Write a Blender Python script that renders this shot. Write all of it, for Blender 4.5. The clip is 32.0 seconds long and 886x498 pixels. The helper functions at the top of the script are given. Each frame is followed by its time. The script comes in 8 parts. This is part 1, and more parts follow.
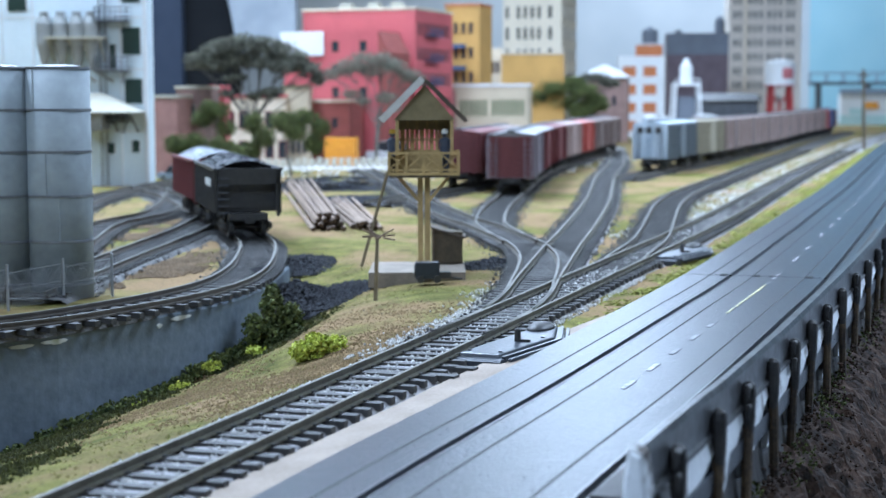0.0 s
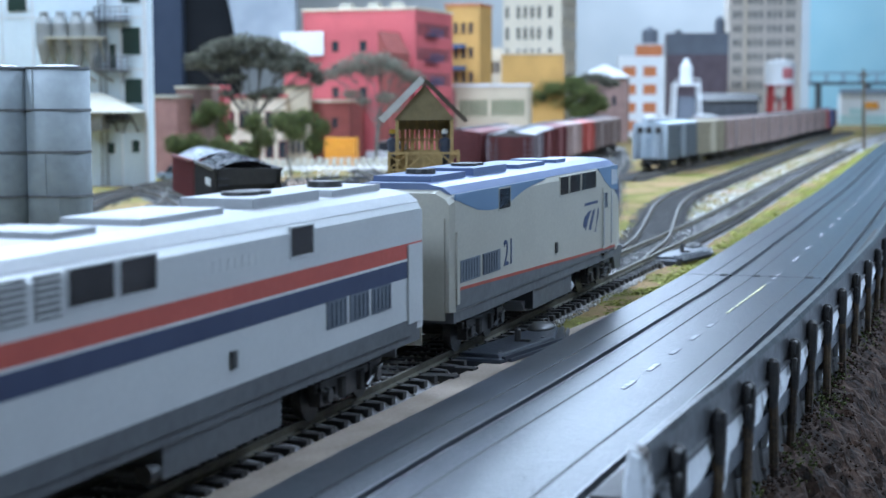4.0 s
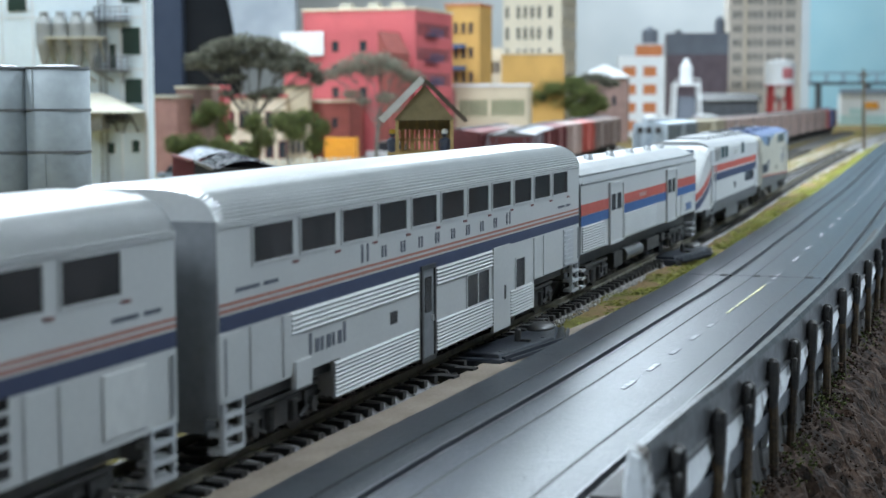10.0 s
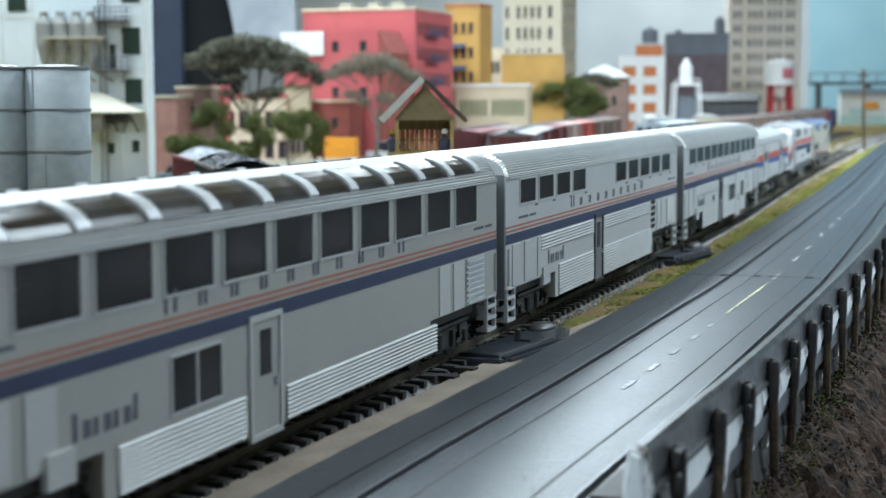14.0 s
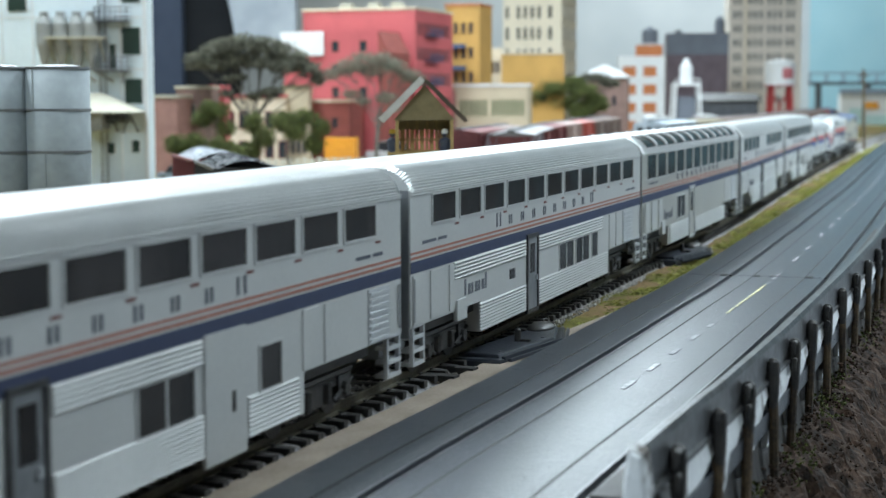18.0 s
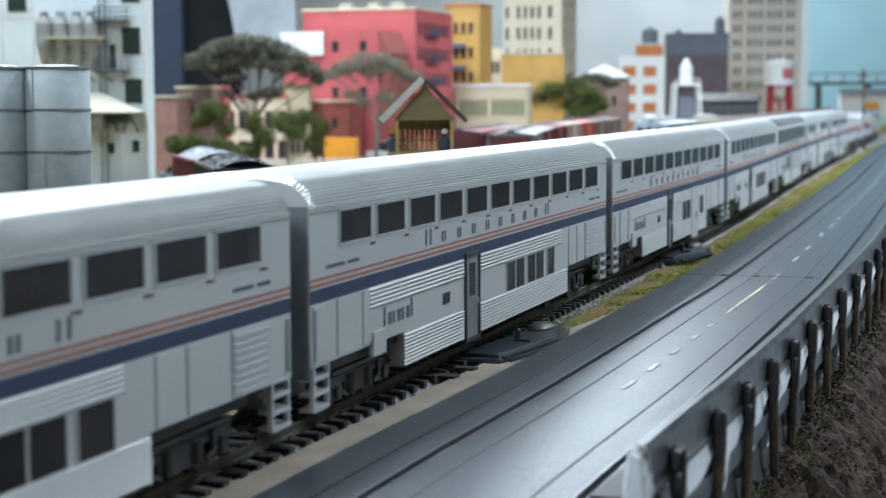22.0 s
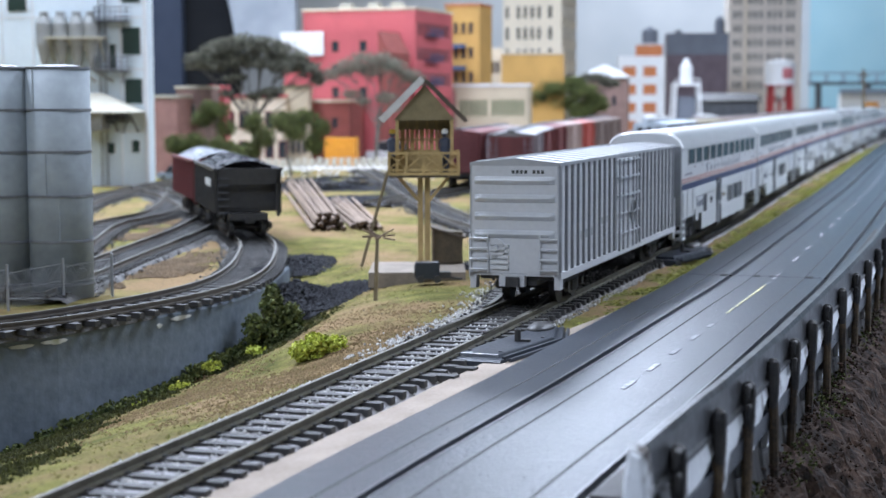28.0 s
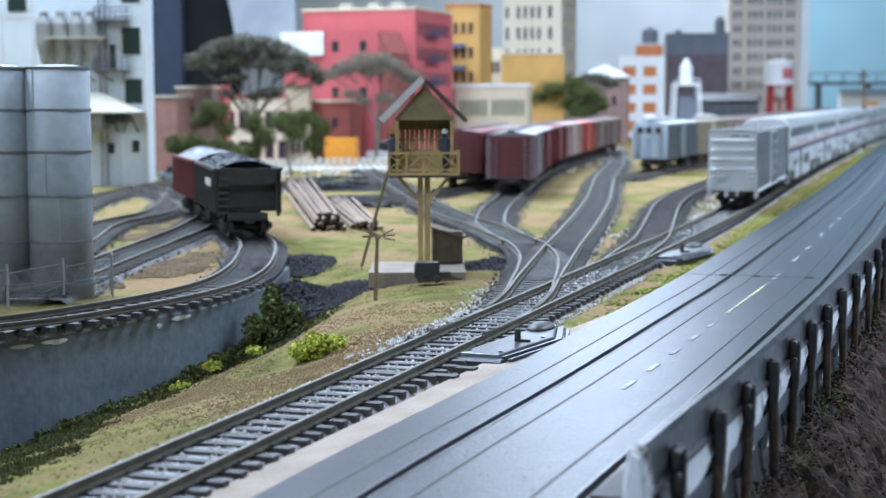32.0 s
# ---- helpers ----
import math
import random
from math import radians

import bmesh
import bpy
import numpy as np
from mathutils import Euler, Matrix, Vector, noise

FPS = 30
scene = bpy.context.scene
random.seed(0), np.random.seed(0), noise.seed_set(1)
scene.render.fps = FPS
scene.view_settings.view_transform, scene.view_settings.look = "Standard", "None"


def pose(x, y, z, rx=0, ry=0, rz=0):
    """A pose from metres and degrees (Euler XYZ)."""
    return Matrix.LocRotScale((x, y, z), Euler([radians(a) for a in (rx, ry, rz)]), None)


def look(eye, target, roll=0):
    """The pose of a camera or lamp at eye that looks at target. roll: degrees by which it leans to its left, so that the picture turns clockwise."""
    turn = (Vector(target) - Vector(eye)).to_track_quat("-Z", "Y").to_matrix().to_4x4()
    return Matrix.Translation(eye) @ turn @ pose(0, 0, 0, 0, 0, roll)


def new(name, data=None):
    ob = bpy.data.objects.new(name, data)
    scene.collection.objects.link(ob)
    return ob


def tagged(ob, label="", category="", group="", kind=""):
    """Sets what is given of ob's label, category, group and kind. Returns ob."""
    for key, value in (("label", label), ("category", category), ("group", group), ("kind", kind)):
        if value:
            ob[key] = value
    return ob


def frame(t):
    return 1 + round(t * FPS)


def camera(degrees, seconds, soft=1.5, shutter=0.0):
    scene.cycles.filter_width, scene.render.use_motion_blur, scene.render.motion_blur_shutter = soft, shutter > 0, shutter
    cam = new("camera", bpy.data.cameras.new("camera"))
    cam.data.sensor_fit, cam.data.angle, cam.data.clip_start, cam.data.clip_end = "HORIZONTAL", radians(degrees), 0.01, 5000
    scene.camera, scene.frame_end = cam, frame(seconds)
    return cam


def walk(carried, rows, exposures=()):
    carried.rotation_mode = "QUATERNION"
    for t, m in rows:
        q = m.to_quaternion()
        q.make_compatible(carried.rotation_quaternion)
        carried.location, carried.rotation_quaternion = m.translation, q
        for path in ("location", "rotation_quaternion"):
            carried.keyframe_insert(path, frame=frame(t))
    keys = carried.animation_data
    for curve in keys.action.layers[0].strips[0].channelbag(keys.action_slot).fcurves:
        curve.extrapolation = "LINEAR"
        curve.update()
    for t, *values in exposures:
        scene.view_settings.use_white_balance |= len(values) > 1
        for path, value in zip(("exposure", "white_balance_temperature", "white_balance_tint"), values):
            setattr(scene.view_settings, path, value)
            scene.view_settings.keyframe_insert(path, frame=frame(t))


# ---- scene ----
cam = camera(30.06, 32.0, shutter=0.25)
EYE = (0.0, 0.0, 0.0725)


def aim(yaw, pitch, roll):
    """Pose at EYE, yaw degrees left of +Y, pitch degrees down."""
    y, p = radians(yaw), radians(pitch)
    way = Vector((-math.sin(y) * math.cos(p), math.cos(y) * math.cos(p), -math.sin(p)))
    return look(EYE, Vector(EYE) + way, roll)


# the film camera's own white balance drifts from cool to neutral and back
TONE = [(0.0, 0.3, 5480, 13), (7.0, 0.3, 5580, 11), (8.0, 0.3, 6000, 10), (9.0, 0.3, 6250, 10), (10.6, 0.3, 6450, 9), (14.0, 0.3, 6480, 7), (19.0, 0.3, 6600, 7), (22.0, 0.3, 6430, 10), (25.0, 0.3, 6230, 14), (28.0, 0.3, 6120, 20), (29.0, 0.3, 6120, 20), (30.0, 0.3, 5900, 16), (31.0, 0.3, 5850, 14), (32.0, 0.3, 5850, 15)]
walk(cam, [(0.0, aim(18.56, 5.21, -0.2)), (32.0, aim(18.56, 5.21, -0.2))], TONE)

# ---- room light: unseen ceiling tubes, and a tilted fill lamp behind the camera ----
MM = 0.001
cam.data.dof.use_dof = True
cam.data.dof.focus_distance = 0.50
cam.data.dof.aperture_fstop = 33.0

world = bpy.data.worlds.new("room_air")
scene.world = world
world.use_nodes = True
world.node_tree.nodes["Background"].inputs[0].default_value = (0.55, 0.62, 0.70, 1)
world.node_tree.nodes["Background"].inputs[1].default_value = 0.35


def room_lamp(x, y, z, length, width, watts, spread=180, tilt=0):
    data = bpy.data.lights.new("ceiling_tube", "AREA")
    data.shape, data.size, data.size_y, data.energy = "RECTANGLE", width, length, watts
    data.spread = radians(spread)
    data.color = (0.76, 0.89, 1.0)
    ob = new("ceiling_tube", data)
    ob.matrix_world = pose(x, y, z, tilt)
    return ob


room_lamp(-0.9, 1.3, 1.20, 1.6, 0.45, 50.0)
room_lamp(-1.06, 4.45, 1.10, 1.4, 0.45, 35.0)
room_lamp(0.70, 1.85, 1.20, 1.6, 0.45, 45.0, 140)
# unseen lamp tilted forward from behind the camera, added to brighten front faces
room_lamp(-0.35, -0.95, 0.98, 0.4, 0.9, 12.0, 180, 58)
room_lamp(-1.9, 1.8, 1.20, 1.6, 0.45, 27.0)
scene.view_settings.exposure = 0.30

# ---- materials ----
def surface(name, col, col2=None, scale=300.0, rough=0.7, metal=0.0, bump=0.15, fine=None, detail=4.0, spread=(0.38, 0.62), obj_random=0.0, island=0.0, coat=0.0, stretch=None, spec=None, keep=False):
    """A procedural surface: two colours mixed by noise at two scales, with a fine bump."""
    m = bpy.data.materials.new(name)
    m.use_nodes = True
    nt = m.node_tree
    n, l = nt.nodes, nt.links
    p = n["Principled BSDF"]
    p.inputs["Roughness"].default_value = rough
    p.inputs["Metallic"].default_value = metal
    p.inputs["Coat Weight"].default_value = coat
    col2 = col2 or tuple(c * 0.72 for c in col)
    if not keep:
        # hold the mean of the two tones at the second one
        col, col2 = tuple(a * 2 * b / (a + b) for a, b in zip(col, col2)), tuple(b * 2 * b / (a + b) for a, b in zip(col, col2))
    tc = n.new("ShaderNodeTexCoord")
    n1 = n.new("ShaderNodeTexNoise")
    n1.inputs["Scale"].default_value = scale
    n1.inputs["Detail"].default_value = detail
    if stretch:
        mp = n.new("ShaderNodeMapping")
        mp.inputs["Scale"].default_value = stretch
        l.new(tc.outputs["Object"], mp.inputs["Vector"])
        l.new(mp.outputs[0], n1.inputs["Vector"])
    else:
        l.new(tc.outputs["Object"], n1.inputs["Vector"])
    if spec is not None:
        p.inputs["Specular IOR Level"].default_value = spec
    n2 = n.new("ShaderNodeTexNoise")
    n2.inputs["Scale"].default_value = fine or scale * 7
    n2.inputs["Detail"].default_value = 2.0
    l.new(tc.outputs["Object"], n2.inputs["Vector"])
    r = n.new("ShaderNodeMapRange")
    r.inputs[1].default_value, r.inputs[2].default_value = spread
    add = n.new("ShaderNodeMath")
    add.operation = "MULTIPLY_ADD"
    l.new(n2.outputs["Fac"], add.inputs[0])
    add.inputs[1].default_value = 0.35
    add.inputs[2].default_value = 0.0
    add2 = n.new("ShaderNodeMath")
    add2.operation = "MULTIPLY_ADD"
    l.new(n1.outputs["Fac"], add2.inputs[0])
    add2.inputs[1].default_value = 0.65
    l.new(add.outputs[0], add2.inputs[2])
    l.new(add2.outputs[0], r.inputs[0])
    mix = n.new("ShaderNodeMix")
    mix.data_type = "RGBA"
    mix.inputs[6].default_value = (*col, 1)
    mix.inputs[7].default_value = (*col2, 1)
    l.new(r.outputs[0], mix.inputs[0])
    out = mix.outputs[2]
    if obj_random or island:
        info = n.new("ShaderNodeObjectInfo") if obj_random else n.new("ShaderNodeNewGeometry")
        hsv = n.new("ShaderNodeHueSaturation")
        mr = n.new("ShaderNodeMapRange")
        k = obj_random or island
        mr.inputs[3].default_value, mr.inputs[4].default_value = 1 - k, 1 + k
        l.new(info.outputs["Random" if obj_random else "Random Per Island"], mr.inputs[0])
        l.new(mr.outputs[0], hsv.inputs["Value"])
        l.new(out, hsv.inputs["Color"])
        out = hsv.outputs[0]
    l.new(out, p.inputs["Base Color"])
    rr = n.new("ShaderNodeMapRange")
    rr.inputs[3].default_value, rr.inputs[4].default_value = max(0.02, rough - 0.08), min(1, rough + 0.08)
    if stretch:
        rr.inputs[1].default_value, rr.inputs[2].default_value = 0.35, 0.65
    l.new((n1 if stretch else n2).outputs["Fac"], rr.inputs[0])
    l.new(rr.outputs[0], p.inputs["Roughness"])
    if bump:
        b = n.new("ShaderNodeBump")
        b.inputs["Strength"].default_value = bump
        b.inputs["Distance"].default_value = 0.0006
        l.new(n2.outputs["Fac"], b.inputs["Height"])
        l.new(b.outputs[0], p.inputs["Normal"])
    return m


def ground_surface():
    """Model turf: olive and yellow-green scatter, bare tan earth, grey cinders round the tracks."""
    m = surface("turf_and_earth", (0.064, 0.066, 0.013), (0.205, 0.188, 0.052), 90, 0.95, 0, 1.0, 800, spec=0.1, keep=True, spread=(0.36, 0.62), detail=8)
    nt = m.node_tree
    n, l = nt.nodes, nt.links
    p = n["Principled BSDF"]
    old = p.inputs["Base Color"].links[0].from_socket
    tc = n.new("ShaderNodeTexCoord")
    big = n.new("ShaderNodeTexNoise")
    big.inputs["Scale"].default_value = 13.0
    big.inputs["Detail"].default_value = 10.0
    big.inputs["Roughness"].default_value = 0.68
    l.new(tc.outputs["Object"], big.inputs["Vector"])
    mr = n.new("ShaderNodeMapRange")
    mr.inputs[1].default_value, mr.inputs[2].default_value = 0.43, 0.58
    l.new(big.outputs["Fac"], mr.inputs[0])
    mix = n.new("ShaderNodeMix")
    mix.data_type = "RGBA"
    mix.inputs[7].default_value = (0.25, 0.165, 0.085, 1)
    l.new(mr.outputs[0], mix.inputs[0])
    l.new(old, mix.inputs[6])
    sp = n.new("ShaderNodeTexNoise")
    sp.inputs["Scale"].default_value = 700.0
    sp.inputs["Detail"].default_value = 3.0
    l.new(tc.outputs["Object"], sp.inputs["Vector"])
    spr = n.new("ShaderNodeMapRange")
    spr.inputs[1].default_value, spr.inputs[2].default_value = 0.54, 0.70
    spr.inputs[4].default_value = 0.6
    l.new(sp.outputs["Fac"], spr.inputs[0])
    mix2 = n.new("ShaderNodeMix")
    mix2.data_type = "RGBA"
    mix2.inputs[7].default_value = (0.035, 0.030, 0.018, 1)
    l.new(spr.outputs[0], mix2.inputs[0])
    l.new(mix.outputs[2], mix2.inputs[6])
    l.new(mix2.outputs[2], p.inputs["Base Color"])
    return m


GROUND = ground_surface()
LOW_BOUNCE = surface("blue_grey_painted_benchwork", (0.085, 0.09, 0.10), (0.06, 0.064, 0.072), 12, 0.8, 0, 0.1, 200, keep=True)
RAIL = surface("weathered_rail_web", (0.17, 0.16, 0.11), (0.09, 0.08, 0.055), 150, 0.6, 0.2, 0.1)
RAILHEAD = surface("nickel_rail_head", (0.23, 0.22, 0.195), (0.14, 0.13, 0.11), 90, 0.58, 0.3, 0.03)
TIE = surface("black_plastic_sleeper", (0.022, 0.022, 0.024), (0.05, 0.046, 0.042), 400, 0.6, 0, 0.3, obj_random=0.3, keep=True)
BALLAST = surface("grey_ballast", (0.66, 0.64, 0.63), (0.34, 0.33, 0.34), 700, 0.95, 0, 1.0, 1500)
CINDER = surface("dark_cinder_ballast", (0.19, 0.185, 0.18), (0.065, 0.063, 0.064), 150, 0.95, 0, 1.0, 900, keep=True)
STONE = surface("ballast_stone", (0.60, 0.59, 0.57), (0.40, 0.39, 0.38), 800, 0.9, 0, 0.3, island=0.4, keep=True)
YARDRAIL = surface("rusty_yard_rail", (0.10, 0.085, 0.065), (0.07, 0.058, 0.045), 150, 0.7, 0.1, 0.1)
YARDHEAD = surface("dull_yard_rail_head", (0.22, 0.21, 0.19), (0.13, 0.125, 0.11), 60, 0.55, 0.35, 0.03)
CINDERSTONE = surface("cinder_stone", (0.20, 0.195, 0.19), (0.085, 0.082, 0.08), 300, 0.95, 0, 0.3, island=0.6)
COAL = surface("coal", (0.065, 0.068, 0.078), (0.035, 0.036, 0.042), 800, 0.8, 0, 0.5, island=0.5, spec=0.2)
ROAD = surface("grey_plastic_roadway", (0.040, 0.048, 0.062), (0.024, 0.030, 0.040), 45, 0.31, 0, 0.30, 1000, spread=(0.32, 0.68), detail=8, spec=0.42, keep=True)
SLOT = surface("black_slot", (0.012, 0.012, 0.014), None, 200, 0.7)
STEEL = surface("slot_steel_rail", (0.30, 0.32, 0.36), (0.22, 0.22, 0.24), 200, 0.35, 0.9, 0.02)
PAINTW = surface("worn_white_marking", (0.44, 0.41, 0.45), (0.08, 0.09, 0.105), 260, 0.42, 0, 0.05, spread=(0.36, 0.58), keep=True)
PAINTY = surface("worn_yellow_marking", (0.52, 0.48, 0.26), (0.07, 0.08, 0.09), 220, 0.5, keep=True, spread=(0.44, 0.62))
CONCRETE = surface("painted_grey_wall", (0.17, 0.205, 0.245), (0.095, 0.12, 0.15), 26, 0.7, 0, 0.6, 260, spread=(0.36, 0.62), detail=9, stretch=(0.6, 0.6, 2.0), keep=True)
CORK = surface("cream_road_base", (0.44, 0.36, 0.30), (0.32, 0.26, 0.21), 60, 0.9, 0, 0.3, 900)
SILVER = surface("silver_painted_shell", (0.64, 0.65, 0.64), (0.585, 0.595, 0.59), 30, 0.38, 0.25, 0.02, 900)
FLUTE = surface("bright_fluted_steel", (0.63, 0.64, 0.64), (0.57, 0.58, 0.58), 60, 0.32, 0.5, 0.02, 900)
SILVER_ROOF = surface("silver_painted_roof", (0.48, 0.49, 0.50), (0.41, 0.42, 0.43), 30, 0.40, 0.3, 0.02, 900)
# on the car ends, shade between the cars is put into this grey
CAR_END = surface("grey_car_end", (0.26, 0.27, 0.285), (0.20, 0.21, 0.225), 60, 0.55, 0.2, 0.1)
GLASS = surface("dark_brown_window", (0.024, 0.018, 0.015), (0.007, 0.006, 0.006), 90, 0.16, 0, 0.0, spec=0.25, stretch=(1, 1, 0.4), keep=True)
BLUE = surface("navy_stripe", (0.020, 0.030, 0.080), (0.028, 0.04, 0.095), 80, 0.45, 0, 0.02)
RED = surface("red_stripe", (0.50, 0.085, 0.055), (0.44, 0.075, 0.05), 80, 0.45, 0, 0.02)
BRIGHTBLUE = surface("royal_blue_stripe", (0.022, 0.085, 0.25), (0.028, 0.095, 0.27), 80, 0.45, 0, 0.02)
WHITEP = surface("white_paint", (0.74, 0.75, 0.73), (0.62, 0.63, 0.62), 40, 0.5, 0, 0.05)
BLACK = surface("black_underframe", (0.016, 0.016, 0.017), (0.035, 0.034, 0.033), 200, 0.5, 0, 0.1)
GUNMETAL = surface("grey_running_gear", (0.12, 0.12, 0.12), (0.05, 0.05, 0.05), 300, 0.45, 0.3, 0.1)
LETTER = surface("black_lettering", (0.05, 0.06, 0.085), (0.09, 0.10, 0.13), 200, 0.5, 0, 0)

# ---- building helpers: sizes in millimetres, meshes in metres ----
def box(bm, x0, x1, y0, y1, z0, z1, m=None):
    v = [bm.verts.new(p if m is None else m @ Vector(p)) for p in
         ((x0, y0, z0), (x1, y0, z0), (x1, y1, z0), (x0, y1, z0), (x0, y0, z1), (x1, y0, z1), (x1, y1, z1), (x0, y1, z1))]
    for q in ((3, 2, 1, 0), (4, 5, 6, 7), (0, 1, 5, 4), (1, 2, 6, 5), (2, 3, 7, 6), (3, 0, 4, 7)):
        bm.faces.new([v[i] for i in q])
    return v


def rod(bm, a, b, r0, r1=None, seg=8, caps=True):
    a, b = Vector(a), Vector(b)
    r1 = r0 if r1 is None else r1
    d = (b - a).normalized()
    u = d.orthogonal().normalized()
    w = d.cross(u)
    rings = []
    for c, r in ((a, r0), (b, r1)):
        rings.append([bm.verts.new(c + (u * math.cos(t) + w * math.sin(t)) * r) for t in (2 * math.pi * i / seg for i in range(seg))])
    for i in range(seg):
        j = (i + 1) % seg
        bm.faces.new((rings[0][i], rings[0][j], rings[1][j], rings[1][i]))
    if caps:
        bm.faces.new(rings[0][::-1])
        bm.faces.new(rings[1])


def loft(bm, rings, closed=True, cap=True):
    """Joins rings of points (all of one length) into a skin."""
    vs = [[bm.verts.new(p) for p in r] for r in rings]
    n = len(vs[0])
    for a, b in zip(vs, vs[1:]):
        for i in range(n if closed else n - 1):
            j = (i + 1) % n
            bm.faces.new((a[i], a[j], b[j], b[i]))
    if cap:
        bm.faces.new(vs[0][::-1])
        bm.faces.new(vs[-1])
    return vs


def prism_y(bm, prof, y0, y1):
    """A profile of (x, z) pulled along y."""
    loft(bm, [[(x, y0, z) for x, z in prof], [(x, y1, z) for x, z in prof]])


def soften(bm, width, segments=1, angle=0.6):
    es = [e for e in bm.edges if len(e.link_faces) == 2 and e.calc_face_angle(0) > angle]
    bmesh.ops.bevel(bm, geom=es, offset=width, segments=segments, profile=0.6, affect="EDGES", clamp_overlap=True)


def data_of(bm, name, material, smooth=False):
    bmesh.ops.recalc_face_normals(bm, faces=bm.faces)
    bm.transform(Matrix.Scale(MM, 4))
    me = bpy.data.meshes.new(name)
    if smooth:
        for fc in bm.faces:
            fc.smooth = True
    bm.to_mesh(me)
    bm.free()
    me.materials.append(material)
    return me


def part(name, bm, material, parent=None, label="", smooth=False, m=None):
    ob = new(name, data_of(bm, name, material, smooth))
    if parent:
        ob.parent = parent
    if m is not None:
        ob.matrix_basis = m
    if label:
        ob["label"] = label
    return ob


def thing(name, label, category, m=None, group="", kind=""):
    ob = new(name)
    ob.empty_display_size = 0.01
    if m is not None:
        ob.matrix_basis = m
    return tagged(ob, label, category, group, kind)


def put(x, y, z, rz=0, rx=0, ry=0):
    return pose(x * MM, y * MM, z * MM, rx, ry, rz)


def bmn():
    return bmesh.new()


def lerp(x, table):
    return float(np.interp(x, [p[0] for p in table], [p[1] for p in table]))


# the plan: lines along y, in millimetres
MAIN = [(-4200, -156.7), (300, -156.7), (600, -158.3), (800, -159.6), (926, -160.8), (1047, -163.5), (1223, -170), (1456, -178.5), (1772, -188), (2400, -201), (3460, -212), (4300, -205), (5600, -170)]
LANE_L = [(-900, -109), (250, -108.5), (314, -108), (415, -105), (561, -103), (682, -102), (904, -105), (1339, -113), (1649, -122), (2400, -145), (3200, -165)]
LANE_R = [(y, x + 38.0) for y, x in LANE_L]
WALL_LINE = [(300, -410), (380, -352), (420, -328), (462, -308), (480, -298), (507, -291.5), (535, -285.5), (573, -281.5), (608, -285), (645, -293.5), (681, -305), (713, -315)]
WALL_FOOT = [(300, -66), (459, -45.6), (477, -40.6), (504, -36.9), (533, -32.8), (571, -27.2), (606, -25.2), (680, -18.2), (713, -15), (790, -6)]


def main_x(y):
    return lerp(y, MAIN)


def smooth_line(pts, step=6.0):
    """A Catmull-Rom line through points (x, y), sampled evenly."""
    p = [Vector((*pts[0], 0))]
    for q in pts[1:]:
        q = Vector((*q, 0))
        k = max(1, int((q - p[-1]).length / 160))
        a = p[-1].copy()
        p += [a.lerp(q, i / k) for i in range(1, k + 1)]
    p = [p[0] * 2 - p[1]] + p + [p[-1] * 2 - p[-2]]
    dense = []
    for i in range(1, len(p) - 2):
        n = max(4, int((p[i + 1] - p[i]).length / 2.0))
        n = min(n, 400)
        for k in range(n):
            t = k / n
            a, b, c, d = p[i - 1:i + 3]
            dense.append(0.5 * (2 * b + (c - a) * t + (2 * a - 5 * b + 4 * c - d) * t * t + (3 * b - a - 3 * c + d) * t ** 3))
    dense.append(p[-2])
    out, carry, last = [dense[0]], 0.0, dense[0]
    for q in dense[1:]:
        carry += (q - last).length
        last = q
        if carry >= step:
            out.append(q)
            carry = 0.0
    return out


def normals_of(line):
    out = []
    for i in range(len(line)):
        d = (line[min(i + 1, len(line) - 1)] - line[max(i - 1, 0)]).normalized()
        out.append(Vector((-d.y, d.x, 0)))
    return out

# ---- ground, wall, road ----
def ground_z(x, y):
    z = -5.2
    wx = lerp(y, WALL_LINE) if 300 <= y <= 713 else (-315 - (y - 713) * 0.5 if 713 < y < 790 else (-410 if y < 300 else -9999))
    edge = main_x(y) - 20
    if y < 830 and x > wx - 7 and x < edge:
        foot = lerp(y, WALL_FOOT)
        k = (edge - x) / max(1.0, edge - wx)
        k = min(1.0, k * (1.0 + 0.16 * min(1.0, max(0.0, (y - 490) / 60.0))))
        fall = (foot + 5.2) * min(1.0, k ** (1.15 + 2.2 * min(1.0, max(0.0, (y - 490) / 110.0))))
        z += fall * min(1.0, max(0.0, (830 - y) / 100.0))
    right = lerp(y, LANE_R) + 13
    if x > right:
        z = -26.0 - min(130.0, (x - right) * 2.6)
    if x > right - 60:
        return z
    return z + 0.9 * noise.noise(Vector((x * 0.02, y * 0.02, 0))) + 0.35 * noise.noise(Vector((x * 0.09, y * 0.09, 3)))


def build_ground():
    xs = list(range(-3200, -720, 120)) + [x * 1.0 for x in range(-720, -30, 6)] + list(range(-30, 150, 30)) + list(range(150, 1900, 250))
    ys = list(range(-4300, 100, 200)) + list(range(100, 1500, 7)) + list(range(1500, 6100, 50))
    verts = [(x * MM, y * MM, ground_z(x, y) * MM) for y in ys for x in xs]
    w = len(xs)
    faces = [(j * w + i, j * w + i + 1, (j + 1) * w + i + 1, (j + 1) * w + i) for j in range(len(ys) - 1) for i in range(w - 1)]
    me = bpy.data.meshes.new("ground")
    me.from_pydata(verts, [], faces)
    for p in me.polygons:
        p.use_smooth = True
    me.materials.append(GROUND)
    me.materials.append(LOW_BOUNCE)
    # unseen ground east of the bank, kept dark to cut its bounce light
    for p in me.polygons:
        if p.center.x > 0.04:
            p.material_index = 1
    tagged(new("ground", me), "layout ground of olive turf scatter and bare tan earth", "ground", kind="structure")


